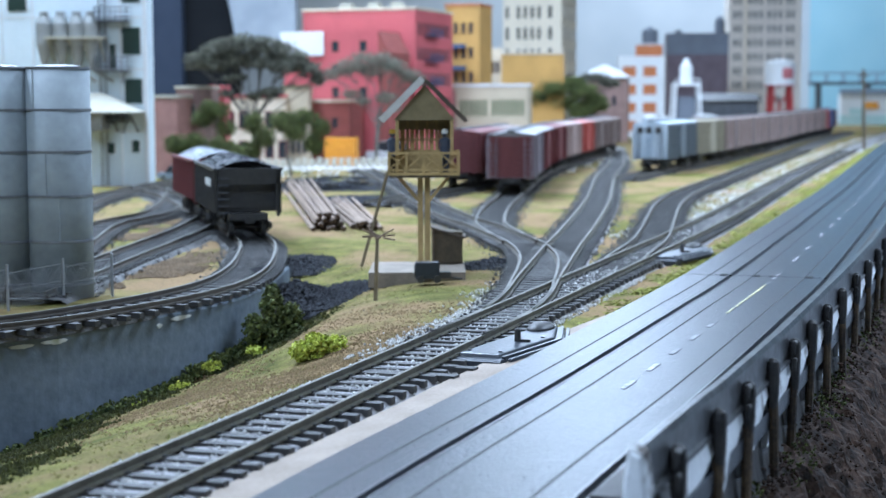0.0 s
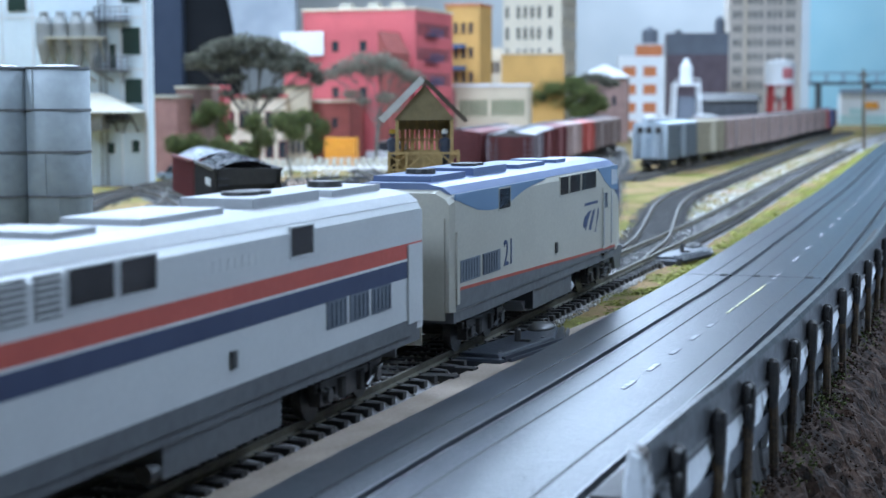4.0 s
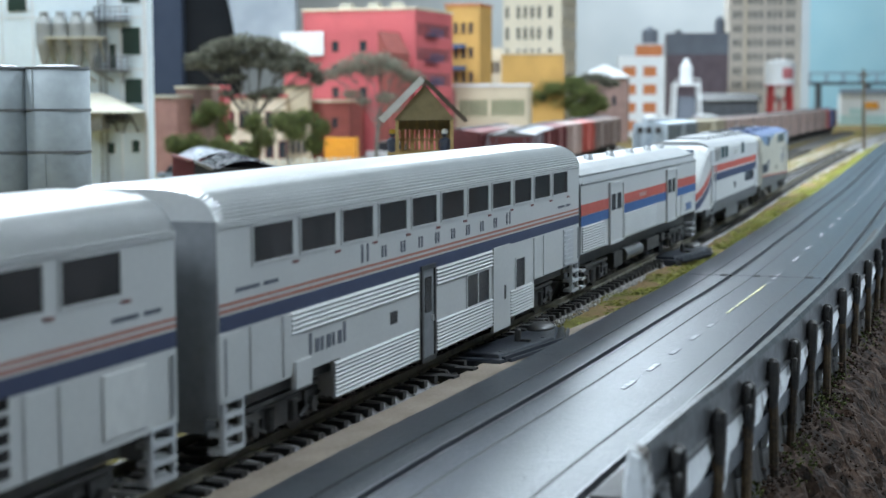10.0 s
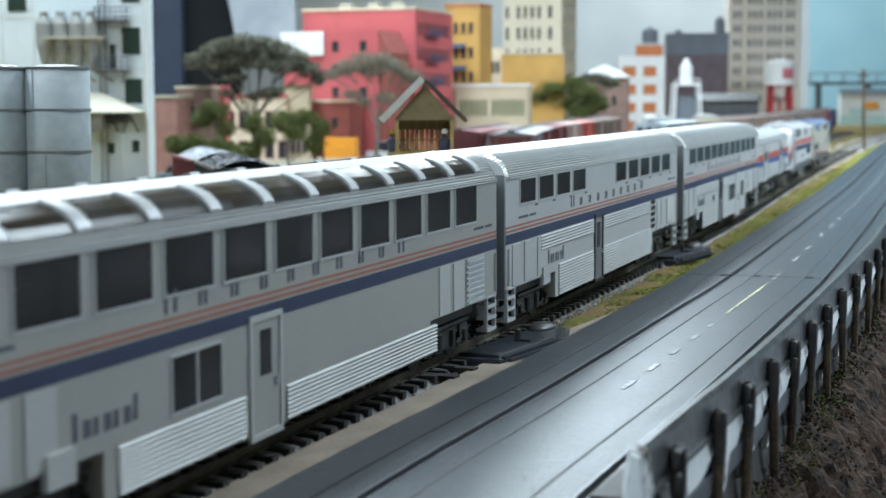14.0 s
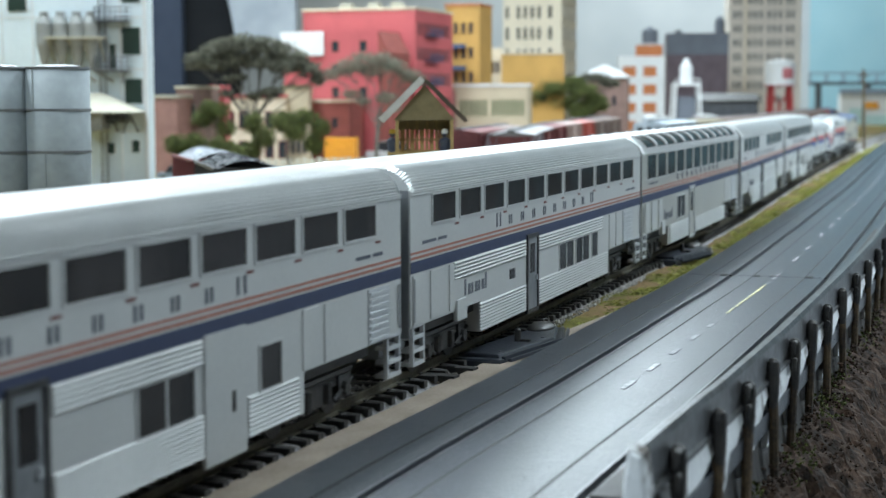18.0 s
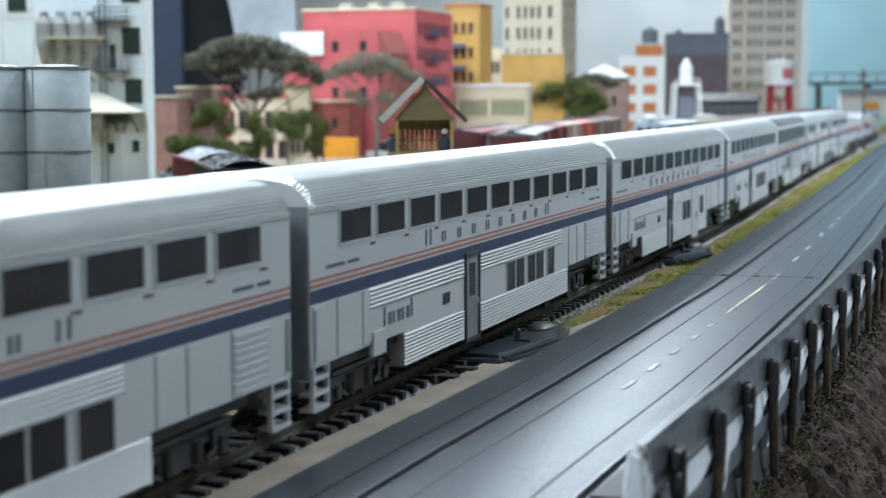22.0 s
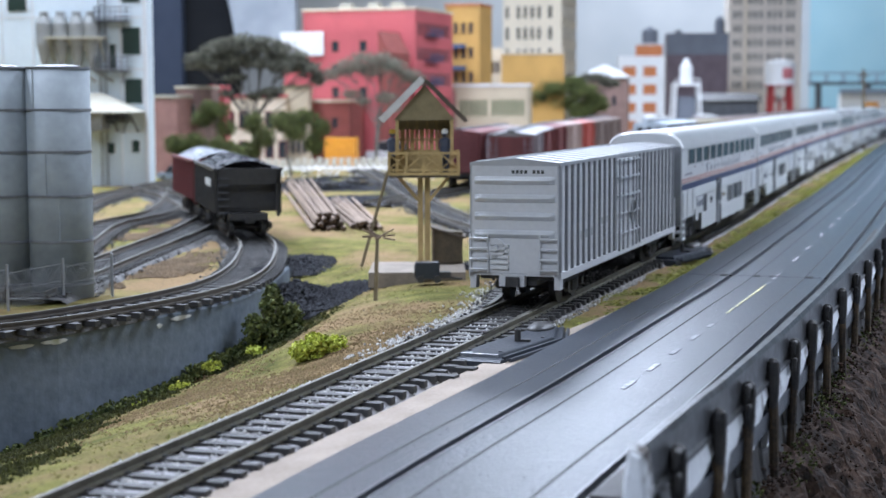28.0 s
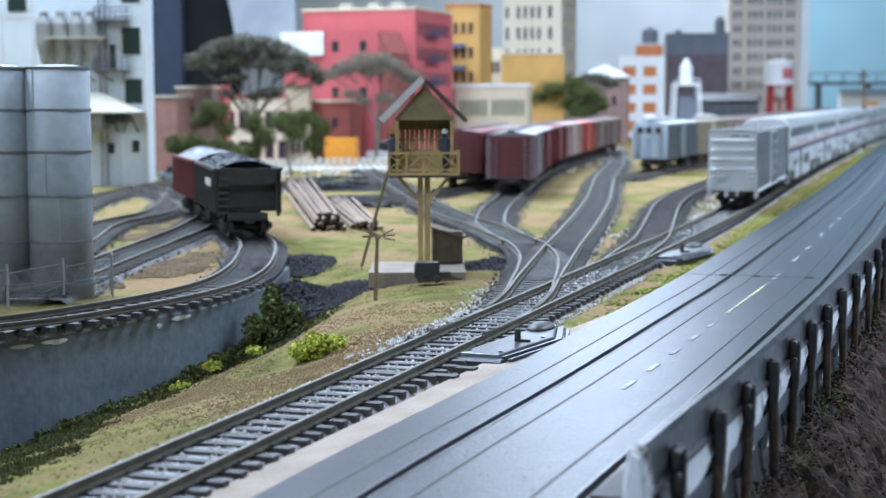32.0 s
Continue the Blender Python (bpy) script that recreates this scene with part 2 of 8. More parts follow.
def build_wall():
    line = smooth_line([(x, y) for y, x in WALL_LINE], 8)
    nor = normals_of(line)
    rings = []
    for q, n in zip(line, nor):
        foot = lerp(q.y, WALL_FOOT) - 6
        rings.append([(q.x - n.x * 0, q.y - n.y * 0, foot), (q.x, q.y, -6.4), (q.x + n.x * 0.6, q.y + n.y * 0.6, -5.6), (q.x + n.x * 6, q.y + n.y * 6, -5.6), (q.x + n.x * 6, q.y + n.y * 6, foot)])
    bm = bmn()
    loft(bm, rings)
    ob = part("retaining_wall", bm, CONCRETE)
    tagged(ob, "blue-grey painted concrete retaining wall along the curved track", "wall", kind="structure")
    for s0, s1, zz in ((464, 472, -8.6), (474, 484, -8.2), (536, 549, -7.6), (566, 571, -26.5), (528, 531, -9)):
        n = int((s1 - s0) / 0.8)
        rings = []
        for k in range(n + 1):
            y = s0 + (s1 - s0) * k / n
            x = lerp(y, WALL_LINE)
            t = math.sin(math.pi * k / n) ** 0.5 * random.uniform(0.6, 1.1) + 0.05
            rings.append([(x - 0.6, y, zz - t), (x + 0.55, y, zz - t), (x + 0.55, y, zz + 0.6 * t), (x - 0.6, y, zz + 0.6 * t)])
        bm = bmn()
        loft(bm, rings)
        part("paint_chip", bm, WHITEP, ob, "bare white chip in the grey paint")


def ribbon(bm, line, nor, a, b, z0, z1=None):
    """A flat band between offsets a and b along a line, z0 high (with thickness down to z1)."""
    rings = []
    for q, n in zip(line, nor):
        if z1 is None:
            rings.append([(q.x + n.x * a, q.y + n.y * a, z0), (q.x + n.x * b, q.y + n.y * b, z0)])
        else:
            rings.append([(q.x + n.x * a, q.y + n.y * a, z1), (q.x + n.x * b, q.y + n.y * b, z1), (q.x + n.x * b, q.y + n.y * b, z0), (q.x + n.x * a, q.y + n.y * a, z0)])
    if z1 is None:
        loft(bm, rings, closed=False, cap=False)
    else:
        loft(bm, rings)


ROAD_MID = [(x + 19.0, y) for y, x in LANE_L]
LOOP = ROAD_MID + [(-110, 3600), (20, 3850), (250, 3950), (480, 3850), (610, 3600), (640, 3000), (650, 1500), (650, -600), (600, -1050), (430, -1300), (230, -1350), (40, -1280), (-60, -1120), (-89, -950)]


def build_road():
    line = smooth_line(LOOP, 14)
    nor = normals_of(line)
    bm = bmn()
    # deck in strips, with the two slots left open
    for a, b in ((38.5, 20.0), (18.2, -18.2), (-20.0, -38.0)):
        ribbon(bm, line, nor, a, b, -0.2, -3.0)
    ribbon(bm, line, nor, 38.4, -37.9, -2.6, -4.6)
    road = tagged(part("road", bm, ROAD), "glossy grey plastic two-lane slot roadway", "road", kind="structure")
    for lane in (19.1, -19.1):
        bm = bmn()
        ribbon(bm, line, nor, lane + 0.9, lane - 0.9, -1.6, -2.7)
        part("slot", bm, SLOT, road, "black guide slot")
        for o in (1.25, -1.25):
            bm = bmn()
            ribbon(bm, line, nor, lane + o + 0.2, lane + o - 0.2, 0.0, -0.6)
            part("contact_rail", bm, STEEL, road, "thin steel contact rail")
        for o in (8.7, -8.7):
            bm = bmn()
            ribbon(bm, line, nor, lane + o + 0.3, lane + o - 0.3, -0.12, -0.5)
            part("groove", bm, SLOT, road)
    # dashes along the crown, worn
    near = [i for i, q in enumerate(line[:320]) if 200 < q.y < 2600]
    for yy in [411, 440, 469, 498, 528] + [680 + 68 * k for k in range(26)]:
        i = min(near, key=lambda k: abs(line[k].y - yy))
        q, n = line[i], nor[i]
        d = Vector((n.y, -n.x, 0))
        bm = bmn()
        L = 6.0 if yy < 600 else 12.0
        w = 0.75
        c = [q + d * s * L + n * (t * w + 1.2) for s, t in ((-1, -1), (1, -1), (1, 1), (-1, 1))]
        vs = [bm.verts.new((p.x, p.y, -0.16)) for p in c] + [bm.verts.new((p.x, p.y, 0.0)) for p in c]
        for f4 in ((4, 5, 6, 7), (0, 1, 5, 4), (1, 2, 6, 5), (2, 3, 7, 6), (3, 0, 4, 7)):
            bm.faces.new([vs[k] for k in f4])
        part("lane_dash", bm, PAINTW, road)
    bm = bmn()
    for y0, y1 in ((548, 652),):
        ps = [i for i in near if y0 <= line[i].y <= y1]
        ribbon(bm, [line[i] for i in ps], [nor[i] for i in ps], 1.7, 0.7, 0.02, -0.16)
    part("yellow_line", bm, PAINTY, road, "worn yellow centre line")
    # joint between two track pieces, with its dark clips
    i = min(near, key=lambda k: abs(line[k].y - 678))
    q, n = line[i], nor[i]
    bm = bmn()
    ribbon(bm, [q + Vector((n.y, -n.x, 0)) * s for s in (-0.3, 0.3)], [n, n], 38.4, -37.9, -0.14, -0.5)
    for o in (22, 9, 2, -12):
        box(bm, q.x + n.x * o - 1.5, q.x + n.x * o + 1.5, q.y - 2.4, q.y + 2.4, -0.5, 0.15)
    part("joint", bm, SLOT, road, "dark joint between road sections")
    # pale base strip under the deck on the track side
    bm = bmn()
    sub = [(a, b) for a, b in zip(line, nor) if 150 < a.y < 2500 and a.x < 0]
    rings = []
    for q, n in sub:
        o = 38.6 + 15.0 * max(0.12, min(1.0, (650 - q.y) / 200.0)) + 1.2 * noise.noise(Vector((q.y * 0.02, 5, 0)))
        rings.append([(q.x + n.x * 30, q.y + n.y * 30, -8), (q.x + n.x * 30, q.y + n.y * 30, -2.9), (q.x + n.x * o, q.y + n.y * o, -3.4), (q.x + n.x * (o + 1), q.y + n.y * (o + 1), -8)])
    loft(bm, rings)
    tagged(part("road_base", bm, CORK), "cream plaster base strip beside the road", "road base", kind="structure")


# ---- railway tracks ----
TIE_MESH = None


def tie_mesh():
    bm = bmn()
    box(bm, -14.5, 14.5, -1.35, 1.35, -4.2, -2.3)
    soften(bm, 0.25)
    for s in (-1, 1):
        for o in (-1.2, 1.2):
            box(bm, s * 8.65 + o - 0.5, s * 8.65 + o + 0.5, -0.8, 0.8, -2.35, -1.75)
    return data_of(bm, "sleeper", TIE)


def track(label, pts, tie_step=7.2, ties=True, near=None, bed=None, bed_w=21.0, bed_r=None, tz=0.0):
    """Two rails on sleepers on a ballast bed. near: y range whose sleepers stand alone."""
    global TIE_MESH
    TIE_MESH = TIE_MESH or tie_mesh()
    root = thing("railway_track", label, "track", put(0, 0, tz), kind="structure")
    bed_r = bed_r or bed_w
    line = smooth_line(pts, 7.0)
    nor = normals_of(line)
    for s in (8.65, -8.65):
        bm = bmn()
        rings = []
        for q, n in zip(line, nor):
            r = []
            for o, z in ((-1.3, -2.3), (-1.3, -1.9), (-0.35, -1.6), (-0.35, -0.9), (-0.55, -0.75), (-0.5, 0.0), (0.5, 0.0), (0.55, -0.75), (0.35, -0.9), (0.35, -1.6), (1.3, -1.9), (1.3, -2.3)):
                r.append((q.x + n.x * (s + o), q.y + n.y * (s + o), z))
            rings.append(r)
        loft(bm, rings)
        ob = part("rail", bm, RAIL if bed is BALLAST else YARDRAIL, root)
        ob.data.materials.append(RAILHEAD if bed is BALLAST else YARDHEAD)
        for fc in ob.data.polygons:
            if fc.normal.z > 0.9 and fc.center.z > -0.1 * MM:
                fc.material_index = 1
    if bed:
        bm = bmn()
        rings = []
        for q, n in zip(line, nor):
            j = 1.5 * noise.noise(Vector((q.x * 0.05, q.y * 0.05, 1)))
            rings.append([(q.x + n.x * o, q.y + n.y * o, z) for o, z in ((bed_w + j, -6.5), (bed_w - 5 + j, -3.4 + 0.15 * j), (8, -3.0), (-8, -3.0 + 0.1 * j), (-bed_r + min(5, bed_r * 0.2) + j * 0.5, -3.4), (-bed_r + j * 0.5, -6.5))])
        loft(bm, rings, closed=False, cap=False)
        part("ballast_bed", bm, bed, root)
    if ties:
        far = bmn()
        acc = 0.0
        last = line[0]
        dense = smooth_line(pts, 0.6)
        dn = normals_of(dense)
        for q, n in zip(dense, dn):
            acc += (q - last).length
            last = q
            if acc < tie_step:
                continue
            acc = 0.0
            ang = math.degrees(math.atan2(n.y, n.x)) + random.uniform(-1.2, 1.2)
            if near and near[0] <= q.y <= near[1]:
                ob = new("sleeper", TIE_MESH)
                ob.parent = root
                ob.matrix_basis = put(q.x, q.y, random.uniform(-0.1, 0.1), ang)
            elif q.y < 2400:
                box(far, -14.5, 14.5, -1.35, 1.35, -4.2, -2.3, Matrix.Translation(q) @ pose(0, 0, 0, 0, 0, ang))
        if len(far.verts):
            ob = part("far_sleepers", far, TIE, root)
            ob["kind"] = "stuff"
        else:
            far.free()
    return root


CURVE = [(-420, 318), (-362, 395), (-312, 468), (-298, 515), (-292.5, 560), (-296, 605), (-312, 660), (-337, 722), (-362, 775), (-408, 850), (-461, 930), (-522, 1020), (-598, 1130), (-700, 1260)]
BR_A = [(-157.5, 480), (-159.5, 545), (-166, 595), (-175.5, 643), (-187, 704), (-205, 800), (-229, 935), (-270, 1150), (-304, 1310), (-346, 1505), (-368, 1620), (-410, 1840), (-480, 2160), (-560, 2500)]
BR_B = [(-159.5, 545), (-166, 592), (-176.5, 640), (-188.5, 692), (-204, 748), (-226, 805), (-254, 860), (-284, 918), (-318, 975), (-395, 1130), (-520, 1400), (-640, 1640)]
BR_C = [(-232, 815), (-256, 868), (-284, 935), (-316, 1050), (-344, 1175), (-372, 1300), (-410, 1480), (-448, 1700), (-486, 2000), (-520, 2300)]
BR_D = [(-160, 735), (-163.5, 775), (-169.5, 842), (-180.5, 915), (-197, 1015), (-215, 1130), (-229, 1265), (-236, 1425), (-241, 1590), (-248, 1760), (-254, 1950), (-264, 2300), (-286, 2900), (-300, 3600)]
BR_E = [(-326, 1500), (-330, 1700), (-320, 1950), (-322, 2400), (-338, 3000), (-345, 3600)]
TR_2 = [(-350, 540), (-372, 620), (-392, 690), (-410, 755), (-436, 845), (-470, 940), (-520, 1050)]
TR_3 = [(-430, 700), (-500, 860), (-520, 960), (-570, 1080), (-650, 1240)]
TR_4 = [(-560, 900), (-645, 1100), (-700, 1310), (-740, 1500)]
TR_5 = [(-420, 1100), (-424, 1300), (-470, 1600), (-520, 1900)]


def build_tracks():
    track("black-sleepered main line of nickel rails on grey ballast", [(x, y) for y, x in MAIN], near=(180, 1300), bed=BALLAST, bed_w=19, bed_r=15.8)
    track("curved track on cinder bed above the retaining wall", CURVE, near=(380, 760), bed=CINDER, bed_w=19, bed_r=8.6)
    track("yard branch track leaving the main line switch", BR_A, near=(520, 800), bed=BALLAST, bed_w=17)
    track("curving yard lead behind the watch tower", BR_B, near=(9999, 9999), bed=CINDER, bed_w=15.0)
    track("yard track under red boxcars", BR_C, near=(9999, 9999), bed=CINDER, bed_w=15.0)
    track("branch track beside the main line", BR_D, near=(9999, 9999), bed=CINDER, bed_w=15.0)
    track("siding under a string of grey and brown freight cars", BR_E, near=(9999, 9999), bed=CINDER, bed_w=15.0)
    track("siding behind the silos", TR_2, near=(9999, 9999), bed=CINDER, bed_w=19)
    track("siding on grey stone bed", TR_3, near=(9999, 9999), bed=CINDER, bed_w=15.0)
    track("siding beside the white mill", TR_4, near=(9999, 9999), bed=CINDER, bed_w=15.0)
    track("siding under a dark red boxcar", TR_5, near=(9999, 9999), bed=CINDER, bed_w=15.0)


build_ground()
build_wall()
build_road()
build_tracks()


# ---- room shell: backdrop, walls, ceiling, floor ----
def build_room():
    sky = surface("painted_sky", (0.42, 0.45, 0.475), (0.52, 0.54, 0.555), 1.6, 0.9, 0, 0.0, 5, spread=(0.4, 0.6), keep=True)
    sky2 = surface("blue_backdrop", (0.27, 0.46, 0.54), (0.36, 0.54, 0.60), 1.4, 0.9, 0, 0.0, 4, spread=(0.4, 0.6), keep=True)
    white = surface("white_room_paint", (0.80, 0.80, 0.78), (0.76, 0.76, 0.74), 2, 0.9, 0, 0.05)
    dark = surface("dark_floor", (0.10, 0.10, 0.10), (0.07, 0.07, 0.07), 3, 0.8, 0, 0.1)

    def slab(name, label, category, mat, *b):
        bm = bmn()
        box(bm, *b)
        tagged(part(name, bm, mat), label, category, kind="structure")
    slab("backdrop", "grey-blue painted sky backdrop wall", "backdrop", sky, -4200, -587, 5600, 5660, -200, 1300)
    slab("backdrop_blue", "bright blue painted backdrop wall", "backdrop", sky2, -587, 2000, 5500, 5560, -200, 1300)
    slab("wall_west", "plain pale wall of the train room", "wall", white, -4260, -4200, -4400, 5660, -1200, 1300)
    slab("wall_east", "plain pale wall of the train room", "wall", white, 2000, 2060, -4400, 5660, -1200, 1300)
    slab("wall_south", "plain pale wall of the train room", "wall", white, -4260, 2060, -4460, -4400, -1200, 1300)
    slab("ceiling", "plain white ceiling of the train room", "ceiling", white, -4260, 2060, -4460, 5660, 1300, 1360)
    slab("floor", "dark floor of the train room", "floor", dark, -4260, 2060, -4460, 5660, -1260, -1200)


    # room past the town: black panel filling the dark opening, pale hanging sheet
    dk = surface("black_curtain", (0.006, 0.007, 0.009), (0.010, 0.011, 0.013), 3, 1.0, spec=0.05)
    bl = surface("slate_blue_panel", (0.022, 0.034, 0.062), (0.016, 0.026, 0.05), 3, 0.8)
    gs = surface("pale_grey_sheet", (0.36, 0.39, 0.43), (0.27, 0.30, 0.34), 8, 0.8, 0, 0.1, 40)
    slab("dark_partition", "flat black panel behind the town", "curtain", dk, -1560, -1320, 2740, 2770, -150, 1300)
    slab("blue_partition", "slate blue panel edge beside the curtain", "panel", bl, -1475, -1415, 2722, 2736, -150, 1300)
    bm = bmn()
    loft(bm, [[(x0, y, z) for x0, z in ((-1345, 420), (-1180, 420), (-1180, 150), (-1290, 150))] for y in (2700, 2716)])
    tagged(part("grey_sheet", bm, gs), "pale grey sheet hanging beside the black panel", "sheet", kind="structure")


build_room()


F_ROWS = [(0, -1773), (0.5, -1718), (1, -1663), (1.5, -1606), (2, -1546), (2.5, -1486), (3, -1426), (3.5, -1366), (4.5, -1244), (5.5, -1122), (6, -1067), (6.5, -1014), (7, -963), (7.5, -909), (8, -853), (8.5, -797), (9, -742), (9.5, -686), (10, -629), (10.5, -570), (11, -508), (11.5, -446), (12, -383), (12.5, -319), (13, -255), (13.5, -191), (14, -127), (14.5, -64), (15.5, 67), (16.5, 196), (17, 258), (17.5, 318), (18, 379), (18.5, 446), (19, 515.5), (19.5, 587), (20, 657), (20.5, 723), (21, 787), (21.5, 849), (22, 912), (22.5, 974), (23, 1037), (23.5, 1106), (24, 1174), (24.5, 1236), (25, 1292), (25.5, 1349), (26.5, 1472), (27.5, 1596), (28, 1664), (28.5, 1733), (29, 1801), (29.5, 1867), (30, 1933), (30.5, 2001), (31, 2070), (31.5, 2139), (32, 2208)]


# ---- the train: local y runs forward, x towards the road, z from the rail top ----
def car_pose(front, length, truck):
    a, b = front - truck, front - length + truck
    pa, pb = Vector((main_x(a), a, 0)), Vector((main_x(b), b, 0))
    mid = (pa + pb) / 2
    d = (pa - pb).normalized()
    return put(mid.x, mid.y, 0, math.degrees(math.atan2(-d.x, d.y)))


TRAIN = []
CACHE = {}


def cached(name, build, material, smooth=False):
    if name not in CACHE:
        bm = bmn()
        build(bm)
        CACHE[name] = data_of(bm, name.split("/")[0], material, smooth)
    return CACHE[name]


def hang(name, mesh, parent, m=None, label=""):
    ob = new(name, mesh)
    ob.parent = parent
    if m is not None:
        ob.matrix_basis = m
    if label:
        ob["label"] = label
    return ob


def plate(bm, pts, x0, x1):
    """A flat polygon of (y, z) points between two x."""
    a = [bm.verts.new((x0, y, z)) for y, z in pts]
    b = [bm.verts.new((x1, y, z)) for y, z in pts]
    n = len(pts)
    for i in range(n):
        j = (i + 1) % n
        bm.faces.new((a[i], a[j], b[j], b[i]))
    bm.faces.new(a[::-1])
    bm.faces.new(b)


def flutes(parent, mat, hw, y0, y1, z0, z1, pitch=0.95, depth=0.55, label="", name="fluting"):
    """Horizontal fluting, one panel on each side: sharp ribs with grooves between."""
    n = max(2, round((z1 - z0) / pitch))
    st = (z1 - z0) / n
    for s in (1, -1):
        pr = [(hw - 0.3, z0)]
        for i in range(n):
            z = z0 + i * st
            pr += [(hw + 0.02, z), (hw + depth, z + st * 0.4), (hw + depth, z + st * 0.55)]
        pr += [(hw + 0.02, z1), (hw - 0.3, z1)]
        bm = bmn()
        loft(bm, [[(s * x, y, q) for x, q in pr] for y in (y0, y1)])
        part(name, bm, mat, parent, label)


def rim_mesh(bm, s, xa, xb, y0, y1, z0, z1, t):
    """A rectangular frame round an opening."""
    def ring(x, o):
        return [bm.verts.new((s * x, y, z)) for y, z in ((y0 - o, z0 - o), (y1 + o, z0 - o), (y1 + o, z1 + o), (y0 - o, z1 + o))]
    r = [ring(xa, t), ring(xb, t), ring(xb, 0), ring(xa, 0)]
    for k in range(4):
        a, b = r[k], r[(k + 1) % 4]
        for i in range(4):
            j = (i + 1) % 4
            bm.faces.new((a[i], a[j], b[j], b[i]))


def add_window(parent, hw, y0, y1, z0, z1, frame_mat=None, proud=0.28, rim=0.55, bar=False):
    for s in (1, -1):
        bm = bmn()
        rim_mesh(bm, s, hw - 0.2, hw + proud, y0, y1, z0, z1, rim)
        w = part("window", bm, frame_mat or SILVER, parent)
        bm = bmn()
        box(bm, *sorted((s * (hw - 0.3), s * (hw + 0.08))), y0, y1, z0, z1)
        part("pane", bm, GLASS, w)
        if bar:
            bm = bmn()
            box(bm, *sorted((s * (hw - 0.2), s * (hw + 0.2))), (y0 + y1) / 2 - 0.35, (y0 + y1) / 2 + 0.35, z0, z1)
            part("mullion", bm, SILVER, w)


def thing_part(name, parent):
    """An empty mesh part to be filled."""
    ob = new(name, bpy.data.meshes.new(name))
    ob.parent = parent
    return ob


def side_box(name, parent, mat, hw, y0, y1, z0, z1, proud=0.25, label="", soft=0.0):
    """A raised panel on each side; parent may be such a pair. Returns the pair by side."""
    out = {}
    for s in (1, -1):
        bm = bmn()
        box(bm, *sorted((s * (hw - 0.4), s * (hw + proud))), y0, y1, z0, z1)
        if soft:
            soften(bm, soft)
        out[s] = part(name, bm, mat, parent[s] if isinstance(parent, dict) else parent, label)
    return out


def side_frame(name, pair, mat, hw, y0, y1, z0, z1, t, proud):
    for s in (1, -1):
        bm = bmn()
        rim_mesh(bm, s, hw - 0.3, hw + proud, y0, y1, z0, z1, t)
        part(name, bm, mat, pair[s])


def side_slats(name, pair, mat, hw, rows, proud):
    """Rows of (y0, y1, z0, z1), each a slat of its own on both sides."""
    for q in rows:
        side_box(name, pair, mat, hw, *q, proud)


def wheel_mesh(bm):
    rod(bm, (-1.1, 0, 0), (1.1, 0, 0), 5.2, 5.2, 20)
    rod(bm, (0.9, 0, 0), (1.5, 0, 0), 5.9, 5.9, 20)
    rod(bm, (-1.6, 0, 0), (-1.05, 0, 0), 1.6, 1.6, 10)


def frame_passenger(bm):
    for s in (-1, 1):
        x0, x1 = sorted((s * 11.6, s * 13.4))
        box(bm, x0, x1, -21, 21, 6.6, 8.6)
        box(bm, x0, x1, -9, 9, 3.2, 6.7)
        for y in (-15.5, 15.5):
            box(bm, x0 - 0.3, x1 + 0.6, y - 3.4, y + 3.4, 3.2, 8.8)
            rod(bm, (s * 13.2, y, 5.4), (s * 15.0, y, 5.4), 2.2, 1.7, 10)
        for y in (-6, 6):
            rod(bm, (s * 13.3, y, 3.4), (s * 13.3, y, 8), 1.5, 1.5, 8)
        box(bm, *sorted((s * 13.0, s * 14.6)), -19, 19, 9.4, 10.4)
        rod(bm, (s * 14.0, -20, 7.4), (s * 14.0, -9, 3.6), 0.5, 0.5, 6)
        rod(bm, (s * 14.0, 20, 7.4), (s * 14.0, 9, 3.6), 0.5, 0.5, 6)
    box(bm, -11, 11, -4, 4, 4.5, 9)
    for y in (-15.5, 15.5):
        rod(bm, (-9, y, 5.2), (9, y, 5.2), 1.1, 1.1, 8)


def frame_freight(bm):
    for s in (-1, 1):
        x0, x1 = sorted((s * 10.8, s * 12.4))
        plate(bm, [(-13.5, 4), (-13.5, 7.4), (-9, 7.6), (-5, 8.6), (5, 8.6), (9, 7.6), (13.5, 7.4), (13.5, 4), (9, 3.8), (4.5, 2.0), (-4.5, 2.0), (-9, 3.8)], x0, x1)
        for y in (-10.5, 10.5):
            rod(bm, (s * 12.2, y, 5.4), (s * 13.6, y, 5.4), 1.9, 1.5, 10)
        for y in (-2.6, 0, 2.6):
            rod(bm, (s * 12.4, y, 3), (s * 12.4, y, 6.6), 1.1, 1.1, 8)
    box(bm, -10.8, 10.8, -3, 3, 4.0, 8)
    for y in (-10.5, 10.5):
        rod(bm, (-9, y, 5.2), (9, y, 5.2), 1.0, 1.0, 8)


def truck(parent, y, kind="passenger", material=None):
    material = material or GUNMETAL
    fr = frame_passenger if kind == "passenger" else frame_freight
    t = hang("truck", cached("truck/" + kind + material.name, fr, material), parent, put(0, y, 0), "dark truck with sprung side frames" if kind == "passenger" else "")
    a = 15.5 if kind == "passenger" else 10.5
    wm = cached("wheel", wheel_mesh, GUNMETAL)
    for yy in (-a, a):
        for s in (-1, 1):
            hang("wheel", wm, t, put(s * -8.4 if s > 0 else 8.4, yy, 5.2, 0 if s < 0 else 180))
    return t


def coupler(bm):
    box(bm, -1.1, 1.1, -6, 2.0, 8.2, 10.4)
    box(bm, -2.4, 2.2, 1.6, 3.6, 7.6, 11)


